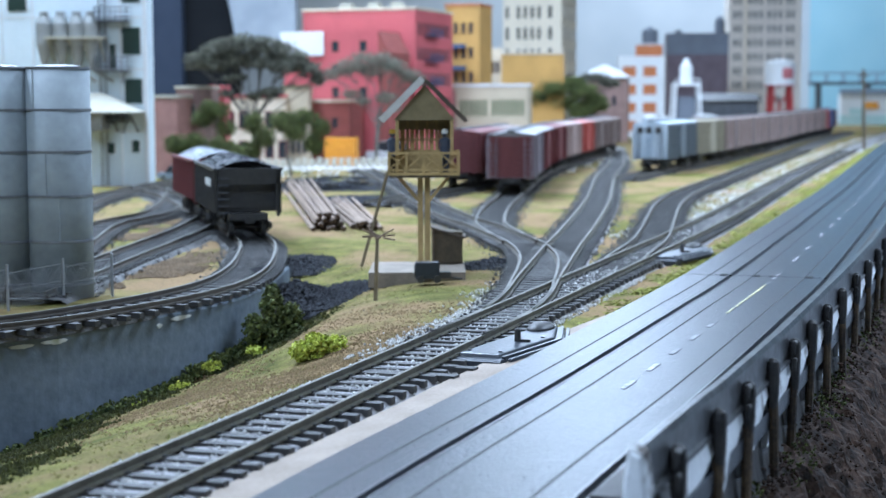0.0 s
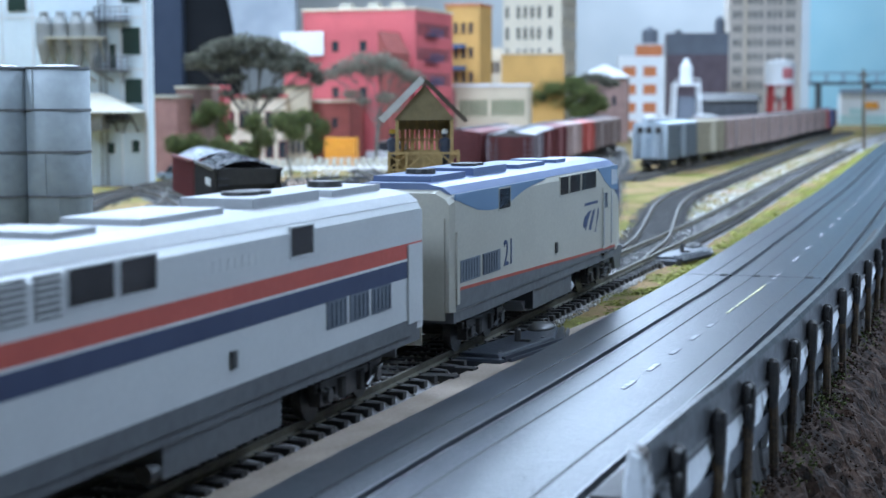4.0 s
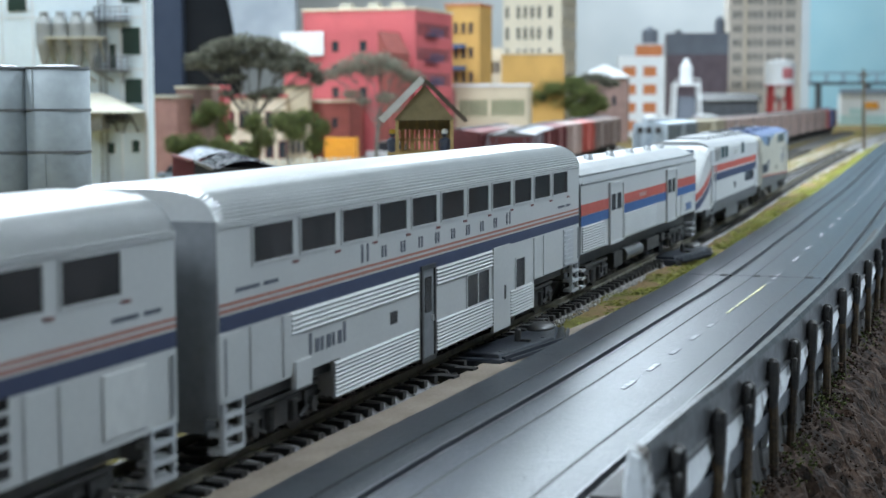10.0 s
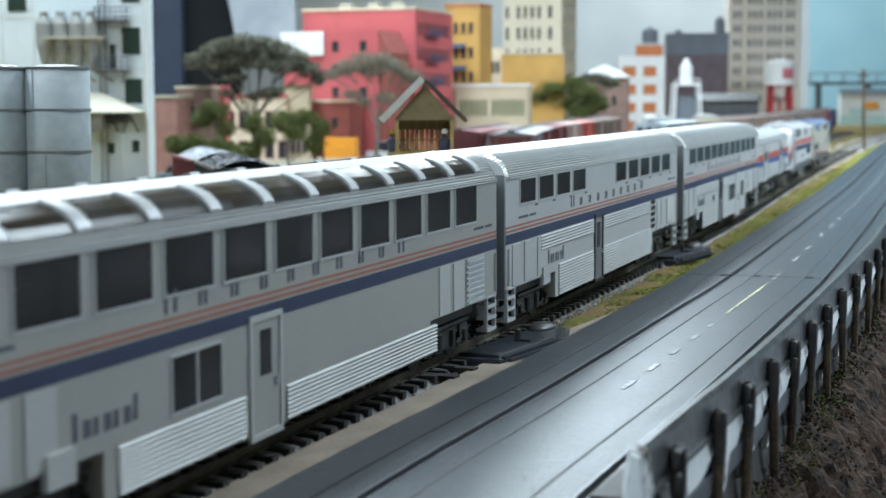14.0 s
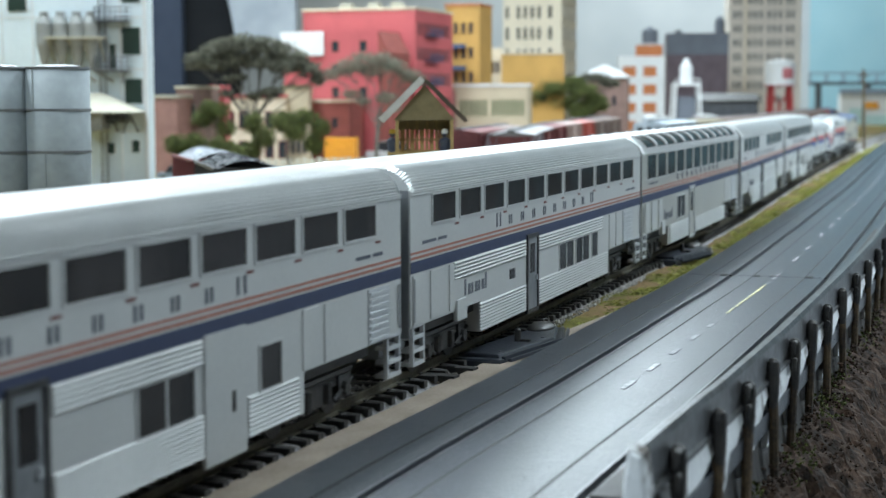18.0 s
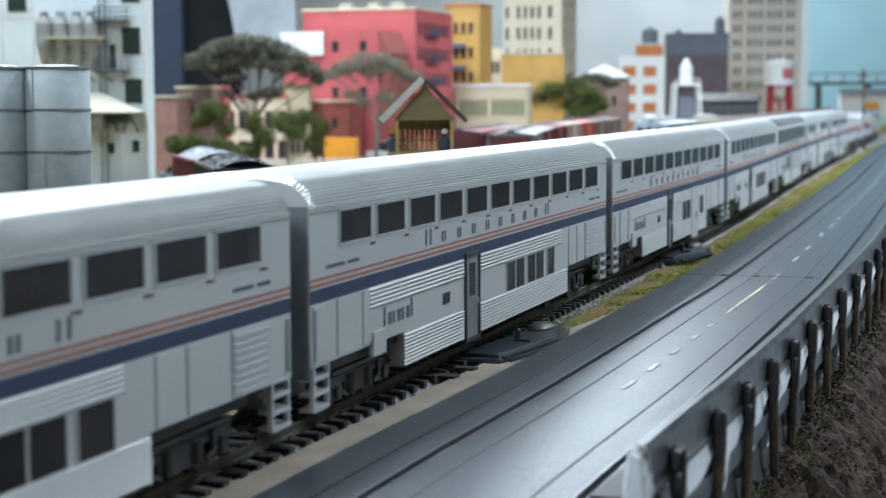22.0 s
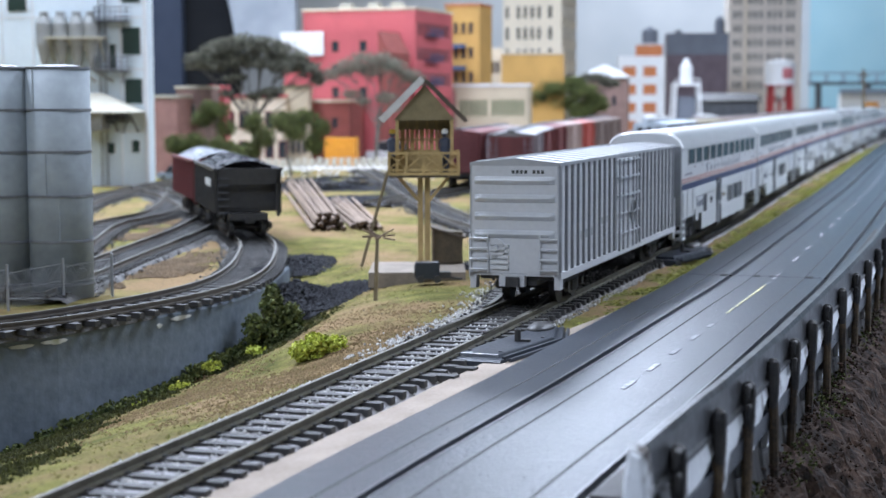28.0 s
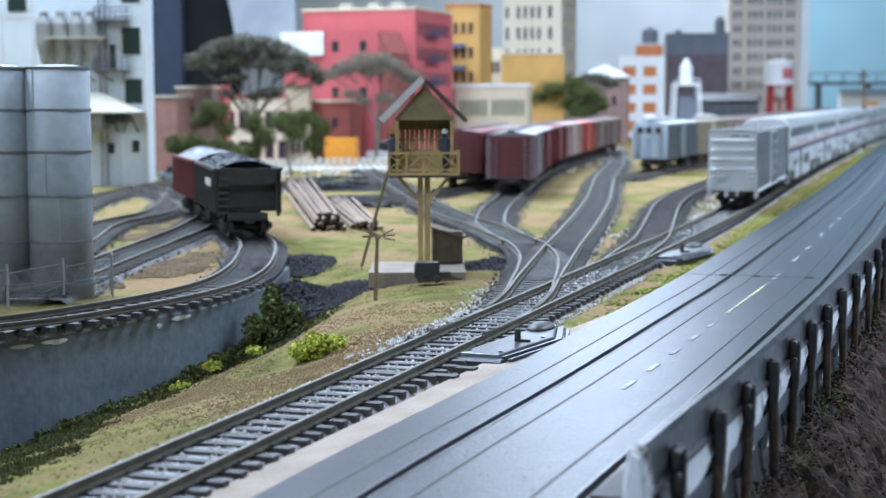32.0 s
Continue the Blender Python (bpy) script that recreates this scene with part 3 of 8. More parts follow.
def add_couplers(parent, length):
    cm = cached("coupler", coupler, BLACK)
    hang("coupler", cm, parent, put(0, length / 2 + 1, 0))
    hang("coupler", cm, parent, put(0, -length / 2 - 1, 0, 180))


HW = 17.8
CREAM = surface("warm_silver_shell", (0.50, 0.50, 0.46), (0.45, 0.45, 0.42), 30, 0.36, 0.25, 0.02, 900)
TRIM_RED = surface("muted_red_line", (0.44, 0.17, 0.12), (0.38, 0.15, 0.105), 90, 0.5, 0, 0.0)
VENT = surface("bright_vent", (0.66, 0.68, 0.69), (0.58, 0.60, 0.62), 60, 0.35, 0.3, 0.05)
BROWNBAR = surface("brown_nameplate", (0.22, 0.17, 0.10), None, 90, 0.6)
REDDOT = surface("red_reflector", (0.20, 0.035, 0.03), None, 90, 0.5)


def roof_profile(dome=False):
    """Half roof from the side's top edge up to the crown, fluted low down."""
    arc = [(HW * math.cos(t) ** 0.62, 49.0 + 7.5 * math.sin(t)) for t in (math.pi / 2 * i / 16 for i in range(17))]
    out = []
    for i, (x, z) in enumerate(arc):
        out.append((x, z))
        if i < 11:
            x2, z2 = arc[i + 1]
            d = Vector((z2 - z, x - x2)).normalized() * 0.42
            out.append(((x + x2) / 2 + d.x, (z + z2) / 2 + d.y))
    return out


def deck_car(off, kind, label):
    L = 289.5
    root = thing("double_deck_passenger_car", label, "railway car", group="passenger train")
    TRAIN.append((root, off, 291.0))
    shell = CREAM if kind == "lounge" else SILVER
    h = L / 2
    # sides, with the openings over the trucks
    bm = bmn()
    box(bm, -HW, HW, -h, h, 14.5, 49.0)
    box(bm, -HW, HW, -84, 84, 5.6, 14.6)
    part("body", bm, shell, root)
    bm = bmn()
    half = roof_profile()
    full = half + [(-x, z) for x, z in half[::-1][1:]]
    rings = []
    for y, k, dz in ((-h, 0.985, -0.9), (-h + 2.5, 1.0, 0), (h - 2.5, 1.0, 0), (h, 0.985, -0.9)):
        rings.append([(x * k, y, max(48.8, z + dz)) for x, z in full])
    loft(bm, rings)
    part("roof", bm, FLUTE, root, "silver fluted rounded roof")
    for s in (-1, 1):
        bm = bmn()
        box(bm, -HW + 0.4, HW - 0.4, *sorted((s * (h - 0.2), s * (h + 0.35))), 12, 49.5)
        e = part("car_end", bm, CAR_END, root, "end wall in grey darkened for shade between cars")
        bm = bmn()
        box(bm, -5.5, 5.5, *sorted((s * h, s * (h + 3.2))), 13, 38)
        part("diaphragm", bm, BLACK, e)
        bm = bmn()
        box(bm, -14, 14, *sorted((s * (h - 6), s * (h - 1))), 8.5, 14.6)
        part("buffer_beam", bm, CAR_END, e)
    # stripes
    for nm, z0, z1, mat in (("blue_stripe", 28.3, 31.3, BLUE), ("red_stripe", 31.8, 32.5, TRIM_RED), ("red_stripe", 33.1, 33.7, TRIM_RED)):
        side_box(nm, root, mat, HW, -h + 0.1, h - 0.1, z0, z1, 0.10)
    # fluting
    if kind == "lounge":
        panels = [(-84, -34, 5.8, 14.4), (-14, 84, 5.8, 13.2)]
    else:
        spans = {"coach": ((-84, -27), (-12, 39.5), (59, 84)), "sleeper": ((-84, -34.5), (-18.5, 84)), "dorm": ((-84, -33), (-15.5, 84)), "diner": ((-84, -32), (-15.5, 79))}[kind]
        panels = [(a, b, 5.7, 16.6 if kind == "diner" else 14.0) for a, b in spans]
        panels += [(-108, spans[0][1], 23.0, 28.1), (spans[1][0], 39.5 if kind == "coach" else 75, 23.2, 28.1)]
    for q in panels:
        flutes(root, FLUTE, HW, *q)
    flutes(root, FLUTE, HW, -h + 0.2, h - 0.2, 47.9, 49.2, 0.65, 0.42, name="eaves_fluting")
    # upper windows
    if kind == "diner":
        wins = [(-133 + 23.1 * i, -133 + 23.1 * i + 18.2) for i in range(4)] + [(6.7 + 23.9 * i, 6.7 + 23.9 * i + 18.6) for i in range(5)]
        zz = (40.0, 47.3)
    elif kind == "lounge":
        wins = [(-138 + 23.85 * i, -138 + 23.85 * i + 19.2) for i in range(11)]
        zz = (37.9, 48.1)
    else:
        wins = [(-126.0 + 23.69 * i, -126.0 + 23.69 * i + 19.4) for i in range(11)]
        zz = (40.3, 47.5)
    for y0, y1 in wins:
        add_window(root, HW, y0, y1, *zz)
    if kind == "lounge":
        # glass panels that curve up into the roof, between bright ribs
        arc = [(HW * math.cos(t) ** 0.62, 49.0 + 7.5 * math.sin(t)) for t in (0.30, 0.5, 0.72, 0.95, 1.15)]
        for y0, y1 in wins:
            for s in (1, -1):
                bm = bmn()
                loft(bm, [[(s * (x + 0.35), y, z + 0.35) for x, z in arc] + [(s * (x - 1), y, z - 1) for x, z in arc[::-1]] for y in (y0 + 0.5, y1 - 0.5)])
                part("roof_window", bm, GLASS, root, "dark curved skylight pane")
                bm = bmn()
                loft(bm, [[(s * (x + 0.75), y, z + 0.75) for x, z in arc] + [(s * (x - 1), y, z - 1) for x, z in arc[::-1]] for y in (y1 - 0.4, y1 + 4.0)])
                part("roof_rib", bm, SILVER_ROOF, root)
    else:
        for y0, y1 in wins:
            side_box("reflector_mark", root, REDDOT, HW, y1 + 0.2, y1 + 3.4, 38.3, 38.9, 0.12, "small dark red mark")
    # the long name, drawn as spaced pairs of plain bars
    for i in range(10):
        y, z = -66.5 + 13.5 * i, 34.6
        w, hgt = (4.6, 4.2) if i == 0 else ((4.2, 3.6) if i == 9 else (3.2, 2.8))
        for s in (1, -1):
            bm = bmn()
            for o in (0, w - 1.0):
                box(bm, *sorted((s * (HW - 0.2), s * (HW + 0.14))), y + o, y + o + 1.0, z, z + hgt)
            part("lettering", bm, LETTER, root)
    for i in range(7):
        side_box("lettering", root, LETTER, HW, -98 + 3.3 * i, -98 + 3.3 * i + (2.3 if i % 2 else 1.3), 17.8, 22.4 if i in (0, 6) else 20.8, 0.12)
    for a, b in ((118, 127), (129, 135), (-134, -123), (-121, -114)):
        side_box("lettering", root, LETTER, HW, a, b, 35.3, 36.1, 0.12)
    # doors, lower windows, hatches, vents
    dy0, dy1 = {"coach": (-24.8, -13.2), "sleeper": (-33.2, -19.4), "dorm": (-31.8, -16.5), "diner": (-30.7, -16.6), "lounge": (-32.1, -16.5)}[kind]
    door = side_box("door", root, CAR_END if kind != "lounge" else CREAM, HW, dy0 + 1.2, dy1 - 1.2, 5.2, 28.6, 0.18, "grey vestibule door with narrow window")
    side_frame("door_frame", door, GUNMETAL if kind != "lounge" else SILVER, HW, dy0 + 1.2, dy1 - 1.2, 5.6, 28.4, 1.2, 0.55)
    mid = (dy0 + dy1) / 2
    side_box("door_window", door, GLASS, HW, mid - 2.6, mid + 2.6, 17.2, 26.4, 0.32)
    side_box("door_handle", door, VENT, HW, dy1 - 3.4, dy1 - 2.6, 14.5, 16.2, 0.8)
    low = {"coach": ((15.1, 36.1), (65.1, 75.3)), "sleeper": ((9.0, 28.7), (32.7, 52.4), (57.3, 66.2)), "dorm": ((10.4, 30.7), (34.7, 56.8), (60.3, 71.8), (-76.9, -66.5)), "diner": (), "lounge": ((-64.3, -44.5),)}[kind]
    for y0, y1 in low:
        z0, z1 = (14.2, 23.0) if kind != "lounge" else (16.4, 26.4)
        add_window(root, HW, y0, y1, z0, z1, bar=y1 - y0 > 15)
    if kind == "coach":
        d2 = side_box("side_door", root, SILVER, HW, 40.1, 58.0, 3.6, 28.7, 0.45, "plain silver side door", soft=0.2)
        side_box("door_handle", d2, BLACK, HW, 51.5, 52.6, 12.5, 16.5, 0.7)
    if kind in ("coach", "sleeper", "dorm"):
        t = side_box("hatch_window", root, GLASS, HW, -52.4 if kind != "coach" else -47.2, -46.6 if kind != "coach" else -42.6, 17.6, 20.6, 0.2)
    if kind == "dorm":
        side_box("nameplate", root, BROWNBAR, HW, -10, 2.5, 18.2, 20.2, 0.15, "brown nameplate bar")
    if kind == "diner":
        for i in range(5):
            side_box("slot_vent", root, GLASS, HW, 78.5, 87, 16.2 + 2.6 * i, 18.0 + 2.6 * i, 0.15)
    v0, v1 = {"coach": (125.2, 139), "sleeper": (111, 129.6), "dorm": (117, 133.8), "diner": (113.4, 128.9), "lounge": (110, 127)}[kind]
    if kind == "diner":
        side_box("white_panel", root, WHITEP, HW, v0 + 1, v1, 16.2, 27.0, 0.4, "plain bright white panel", soft=0.12)
    else:
        v = side_box("vent", root, VENT, HW, v0, v1, 14.8, 27.8, 0.3, "bright louvred vent panel")
        side_slats("louvre", v, VENT, HW, [(v0 + 0.6, v1 - 0.6, 15.1 + k * 1.58, 15.9 + k * 1.58) for k in range(8)], 0.6)
    for a in ((86.5, 95.5), (98.5, 108)) if kind != "diner" else ((91, 100), (101, 110)):
        side_box("hatch", root, SILVER, HW, a[0], a[1], 14.8, 27.8, 0.3, soft=0.15)
    for a in ((-142, -133), (-128, -116), (-112, -103)):
        hh = side_box("hatch", root, SILVER, HW, a[0], a[1], 15.2, 27.8, 0.3, soft=0.15)
    side_box("cover_plate", root, SILVER, HW, -107, -98.5, 11.8, 17.5, 0.9, soft=0.3)
    for s in (-1, 1):
        for e in (-1, 1):
            bm = bmn()
            for yy in (h - 1.2, h - 9.4):
                box(bm, *sorted((s * 16.9, s * 18.0)), *sorted((e * yy, e * (yy - 0.9))), 4.6, 15)
            box(bm, *sorted((s * 16.9, s * 18.0)), *sorted((e * (h - 1.2), e * (h - 10.3))), 14.4, 15)
            st = part("end_ladder", bm, VENT, root, "bright end ladder")
            for k in range(3):
                bm = bmn()
                box(bm, *sorted((s * 14.5, s * 18.1)), *sorted((e * (h - 1.0), e * (h - 9.5))), 4.6 + 3.4 * k, 5.6 + 3.4 * k)
                part("step", bm, VENT, st)
            bm = bmn()
            rod(bm, (s * 18.2, e * (h - 2), 16), (s * 18.2, e * (h - 2), 27), 0.35, 0.35, 6)
            part("grab_rail", bm, VENT, root)
    bm = bmn()
    box(bm, -15.5, 15.5, -128, 128, 11.5, 14.6)
    box(bm, -10, 10, -80, 80, 4.0, 6.0)
    part("underframe", bm, BLACK, root)
    for y in (-104, 104):
        truck(root, y)
    add_couplers(root, L)
    slide = {"coach": 3.2, "diner": -4.2, "lounge": -4.6, "sleeper": 1.4, "dorm": 0.4}[kind]
    for ob in root.children:
        if ob.name.split(".")[0] in ("body", "roof", "car_end", "blue_stripe", "red_stripe", "eaves_fluting", "end_ladder", "grab_rail", "underframe", "coupler"):
            ob.location.y += slide * MM
    return root


ROADNO = surface("loco_cream_shell", (0.50, 0.48, 0.40), (0.44, 0.42, 0.35), 30, 0.42, 0.1, 0.02, 900)
LOCO_BLUE = surface("loco_light_blue", (0.12, 0.20, 0.32), (0.15, 0.235, 0.36), 40, 0.4, 0.1, 0.02)
LOCO_ROOF = surface("loco_blue_roof", (0.095, 0.13, 0.25), (0.13, 0.17, 0.29), 40, 0.36, 0.1, 0.02)
SKIRT = surface("grey_skirt", (0.13, 0.14, 0.145), (0.10, 0.105, 0.11), 60, 0.5, 0.1, 0.02)
PINLINE = surface("orange_red_pinline", (0.45, 0.07, 0.03), None, 60, 0.5, 0, 0)
CABGLASS = surface("grey_cab_glass", (0.14, 0.17, 0.20), (0.10, 0.12, 0.15), 60, 0.1, 0, 0)
GRILLE = surface("grey_blue_grille", (0.16, 0.19, 0.23), (0.11, 0.13, 0.16), 90, 0.5, 0.2, 0.1)
NAVY_LOGO = surface("navy_emblem", (0.03, 0.055, 0.15), None, 60, 0.45, 0, 0)


def loco(off, white, label):
    """A boxy streamlined diesel: slab sides, bevelled roof, raked nose forward."""
    L = 241.0
    root = thing("diesel_locomotive", label, "locomotive", group="passenger train")
    TRAIN.append((root, off, L))
    W = 17.5
    body_m = ROADNO if white else SILVER

    def ring(y, w, zb, zt, rake=0.0):
        pts = [(w, zb), (w, zt - 3.2), (w - 1.0, zt - 1.6), (w - 4.2, zt), (-w + 4.2, zt), (-w + 1.0, zt - 1.6), (-w, zt - 3.2), (-w, zb)]
        return [(x, y + rake * max(0.0, (zt - z)), z) for x, z in pts]
    bm = bmn()
    loft(bm, [ring(-119, W - 0.8, 14.2, 46.8), ring(-116, W, 14, 47.8), ring(72, W, 14, 47.8), ring(88, W - 0.1, 14, 47.4, 0.0)])
    part("body", bm, body_m, root)
    # nose: raked windscreen, then a steep face, narrowing forward
    bm = bmn()
    st = [(88, W - 0.1, 48.0), (93, W - 0.3, 47.4), (97.5, W - 0.9, 45.6), (104, W - 2.0, 38.6), (110, W - 3.2, 30.6), (116, W - 4.4, 21.0), (118.6, W - 4.9, 17.4)]
    loft(bm, [ring(y, w, 13.6, zt) for y, w, zt in st])
    nose = part("nose", bm, body_m, root, "raked wedge nose" if white else "raked wedge nose with white front")
    nose.data.materials.append(body_m if white else WHITEP)
    for fc in nose.data.polygons:
        if fc.normal.y > 0.35 and abs(fc.normal.x) < 0.35:
            fc.material_index = 1

    def nose_x(y):
        return float(np.interp(y, [q[0] for q in st], [q[1] for q in st]))
    bm = bmn()
    for a, b in ((0.8, 9.6), (-9.6, -0.8)):
        loft(bm, [[(a, 97.8, 44.8), (b, 97.8, 44.8), (b, 103.4, 38.8), (a, 103.4, 38.8)], [(a, 98.4, 45.4), (b, 98.4, 45.4), (b, 104.2, 39.3), (a, 104.2, 39.3)]])
    part("windscreen", bm, CABGLASS, root, "dark slanting windscreen")
    bm = bmn()
    top = [(-W + 0.9, 46.4), (-W + 3.6, 48.3), (-9, 49.4), (9, 49.4), (W - 3.6, 48.3), (W - 0.9, 46.4)]
    prism_y(bm, top, -116.5, 92)
    soften(bm, 0.4)
    roof = part("roof", bm, LOCO_ROOF if white else SILVER_ROOF, root, "pale blue roof" if white else "bright silver roof")
    for y0, y1, hgt in ((-110, -78, 1.6), (-70, -34, 2.2), (-20, 14, 1.3), (30, 44, 1.2)):
        bm = bmn()
        box(bm, -8.5, 8.5, y0, y1, 49.0, 49.4 + hgt)
        soften(bm, 0.5)
        part("roof_hatch", bm, LOCO_ROOF if white else SILVER_ROOF, roof)
    for y in (-94, -52, -46):
        bm = bmn()
        rod(bm, (0, y, 50), (0, y, 52.4), 4.6, 4.2, 16)
        part("roof_fan", bm, GUNMETAL, roof)
    bm = bmn()
    box(bm, -W + 0.5, W - 0.5, -116, 104, 10.8, 14.3)
    box(bm, -W + 1.2, W - 1.2, -30, 22, 4.4, 11)
    part("skirt", bm, SKIRT, root)
    bm = bmn()
    plate(bm, [(-30, 3.6), (20, 3.6), (24, 7), (-34, 7)], -13.5, 13.5)
    for s in (-1, 1):
        rod(bm, (s * 13.5, -28, 5.6), (s * 13.5, -2, 5.6), 2.3, 2.3, 12)
        rod(bm, (s * 14.5, 4, 6), (s * 14.5, 26, 6), 1.8, 1.8, 12)
    part("tank", bm, VENT if white else GUNMETAL, root, "fuel tank and air reservoirs")
    bm = bmn()
    plate(bm, [(104, 14), (121, 13.8), (122.5, 3), (112, 3.4)], -12.5, 12.5)
    soften(bm, 0.6)
    part("pilot", bm, SKIRT, root, "grey snow pilot")
    bm = bmn()
    box(bm, -15.5, 15.5, -119.6, -119.0, 12, 40)
    box(bm, -5, 5, -122, -119.2, 12, 38)
    box(bm, -9, 9, -120.2, -119.4, 5, 13)
    part("rear_end", bm, body_m if white else CAR_END, root)
    side = []
    if white:
        for s in (1, -1):
            bm = bmn()
            plate(bm, [(-116, 44.9), (-107, 43.2), (-95, 40.9), (-84, 40.0), (-73, 40.0), (-60, 41.4), (-47, 43.6), (-37, 44.8), (-19, 46.0), (-19, 46.4), (-116, 46.4)][:: s], s * (W - 0.3), s * (W + 0.08))
            part("blue_wave", bm, LOCO_BLUE, root, "pale blue wave along the upper side")
            bm = bmn()
            plate(bm, [(58, 46.4), (70, 41), (82, 37.5), (92, 36.8), (92, 46.4)][:: s], s * (W - 0.3), s * (W + 0.08))
            part("blue_wave", bm, LOCO_BLUE, root, "pale blue wave along the upper side")
        for s in (1, -1):
            bm = bmn()
            plate(bm, [(-115.5, 14.1), (88, 14.1), (88, 14.9), (30, 16.2), (-115.5, 20.0)][::s], s * (W - 0.3), s * (W + 0.07))
            part("lower_band", bm, SKIRT, root, "grey lower band")
            bm = bmn()
            plate(bm, [(-115.5, 19.7), (30, 15.9), (88, 14.6), (88, 15.5), (30, 16.8), (-115.5, 20.6)][::s], s * (W - 0.3), s * (W + 0.11))
            part("pinline", bm, PINLINE, root, "thin orange-red pinline")
            bm = bmn()
            loft(bm, [[(s * (nose_x(yy) - 0.3), yy, z0), (s * (nose_x(yy) + 0.1), yy, z0), (s * (nose_x(yy) + 0.1), yy, z1), (s * (nose_x(yy) - 0.3), yy, z1)] for yy, z0, z1 in ((88.2, 36.4, 39.0), (93, 34.6, 40.0), (98, 33.0, 41.0), (103, 31.6, 37.2), (108, 30.4, 32.0))])
            part("nose_patch", bm, NAVY_LOGO, root, "navy patch on the nose side")
        # emblem: three curving navy blades
        for k in range(3):
            y0 = 33 + k * 8.2
            for s in (1, -1):
                pts = [(y0 + 3.5 + k, 29.6 - k * 2.4), (y0 + 9.5 - k * 0.6, 31.2), (y0 + 15 - k * 2.2, 31.7), (y0 + 10, 29.0), (y0 + 5.6, 24.5 - k * 0.4), (y0 + 5.0 + k * 0.5, 23.0 + (2 - k) * 1.2), (y0 + 1.0 + k * 1.2, 26.4 - k * 1.6)]
                bm = bmn()
                plate(bm, pts[::s], s * (W - 0.3), s * (W + 0.08))
                part("emblem_blade", bm, NAVY_LOGO, root, "curved navy emblem blade")
        side_box("lettering", root, NAVY_LOGO, W, 37, 58, 33.6, 34.6, 0.08)
        cu = bpy.data.curves.new("road_number", "FONT")
        cu.body, cu.size, cu.extrude, cu.align_x = "21", 0.0112, 0.00008, "CENTER"
        num = new("road_number", cu)
        num.data.materials.append(NAVY_LOGO)
        num.parent = root
        num.matrix_basis = Matrix.Translation((0.01762, -0.0632, 0.0222)) @ Euler((radians(90), 0, radians(90))).to_matrix().to_4x4()
        num["label"] = "dark road number on the side"
        wins = ((0.6, 12.3), (14.4, 29.6), (31.9, 54.6), (-73.6, -61.5))
        grs = ((-112.7, -93.0), (-90.2, -72.3))
    else:
        for nm, z0, z1, mat in (("red_stripe", 32.6, 36.4, RED), ("white_line", 32.0, 32.6, WHITEP), ("blue_stripe", 27.8, 32.0, BLUE)):
            bm = bmn()
            for s in (1, -1):
                rings = []
                for yy, d in ((-116, 0), (84, 0), (90, -1.2), (96, -5.0), (102, -8.6), (108, -11.4), (115, -13.6)):
                    xo = nose_x(yy) if yy > 88 else W
                    rings.append([(s * (xo - 0.4), yy, z0 + d), (s * (xo + 0.12), yy, z0 + d), (s * (xo + 0.12), yy, z1 + d), (s * (xo - 0.4), yy, z1 + d)])
                loft(bm, rings)
            part(nm, bm, mat, root)
        side_box("grey_band", root, SKIRT, W, -112, 84, 13.0, 17.0, 0.1)
        wins = ((25.4, 38), (40, 54.5), (-45, -33))
        grs = ((-93, -80), (-78, -66), (-64, -52.2))
        for a in ((56.6, 64), (66.5, 74)):
            g = side_box("louvre_panel", root, BLACK, W, a[0], a[1], 38.6, 45.6, 0.1)
            side_slats("slat", g, SILVER, W, [(a[0], a[1], 39 + k * 1.1, 39.5 + k * 1.1) for k in range(6)], 0.4)
        for i in range(7):
            side_box("lettering", root, WHITEP, W, -18 + 3.2 * i, -15.9 + 3.2 * i, 39.8, 42.2, 0.1)
    for y0, y1 in wins:
        add_window(root, W, y0, y1, 39.6, 45.6, frame_mat=body_m, rim=0.4, proud=0.2)
    # cab panes in pale vent metal: their bright reflection is painted in
    for s in (1, -1):
        bm = bmn()
        plate(bm, [(81, 39.2), (91.5, 39.2), (91.0, 44.6), (81, 45.2)][::s], s * (W - 0.4), s * (W + 0.16))
        part("cab_window", bm, VENT, root)
    for y0, y1 in grs:
        g = side_box("grille", root, GRILLE, W, y0, y1, 21.6, 27.8, 0.2, "grey louvred grille")
        side_slats("slat", g, GRILLE, W, [(y0 + 0.6 + k * 2.6, y0 + 1.4 + k * 2.6, 22, 27.4) for k in range(int((y1 - y0) / 2.6))], 0.4)
    d0, d1 = (66.0, 76.6)
    if not white:
        d0, d1 = (80, 89.3)
    door = side_box("door", root, body_m, W, d0, d1, 15.6, 38.6, 0.2, soft=0.15)
    side_box("door_window", door, CABGLASS, W, d0 + 3, d1 - 3, 31, 36.6, 0.3)
    for yy in (d0 - 1.2, d1 + 1.2):
        for s in (1, -1):
            bm = bmn()
            rod(bm, (s * (W + 0.9), yy, 17), (s * (W + 0.9), yy, 37), 0.35, 0.35, 6)
            part("grab_rail", bm, VENT, root)
    side_slats("cab_step", root, GUNMETAL, W - 1, [(d0 + 1, d1 - 1, 4.6 + k * 2.8, 5.3 + k * 2.8) for k in range(4)], 1.5)
    d = side_box("rear_door", root, body_m, W, -115.5, -113.2 if white else -105, 16, 36, 0.5)
    side_box("filler_cap", root, BLACK, W, -6, -3.5, 20.5, 24, 0.5)
    for y in (-76, 76):
        truck(root, y, "passenger", GUNMETAL)
    add_couplers(root, L)
    return root


FADEDP = surface("pale_pink_lettering", (0.60, 0.36, 0.33), None, 300, 0.5)


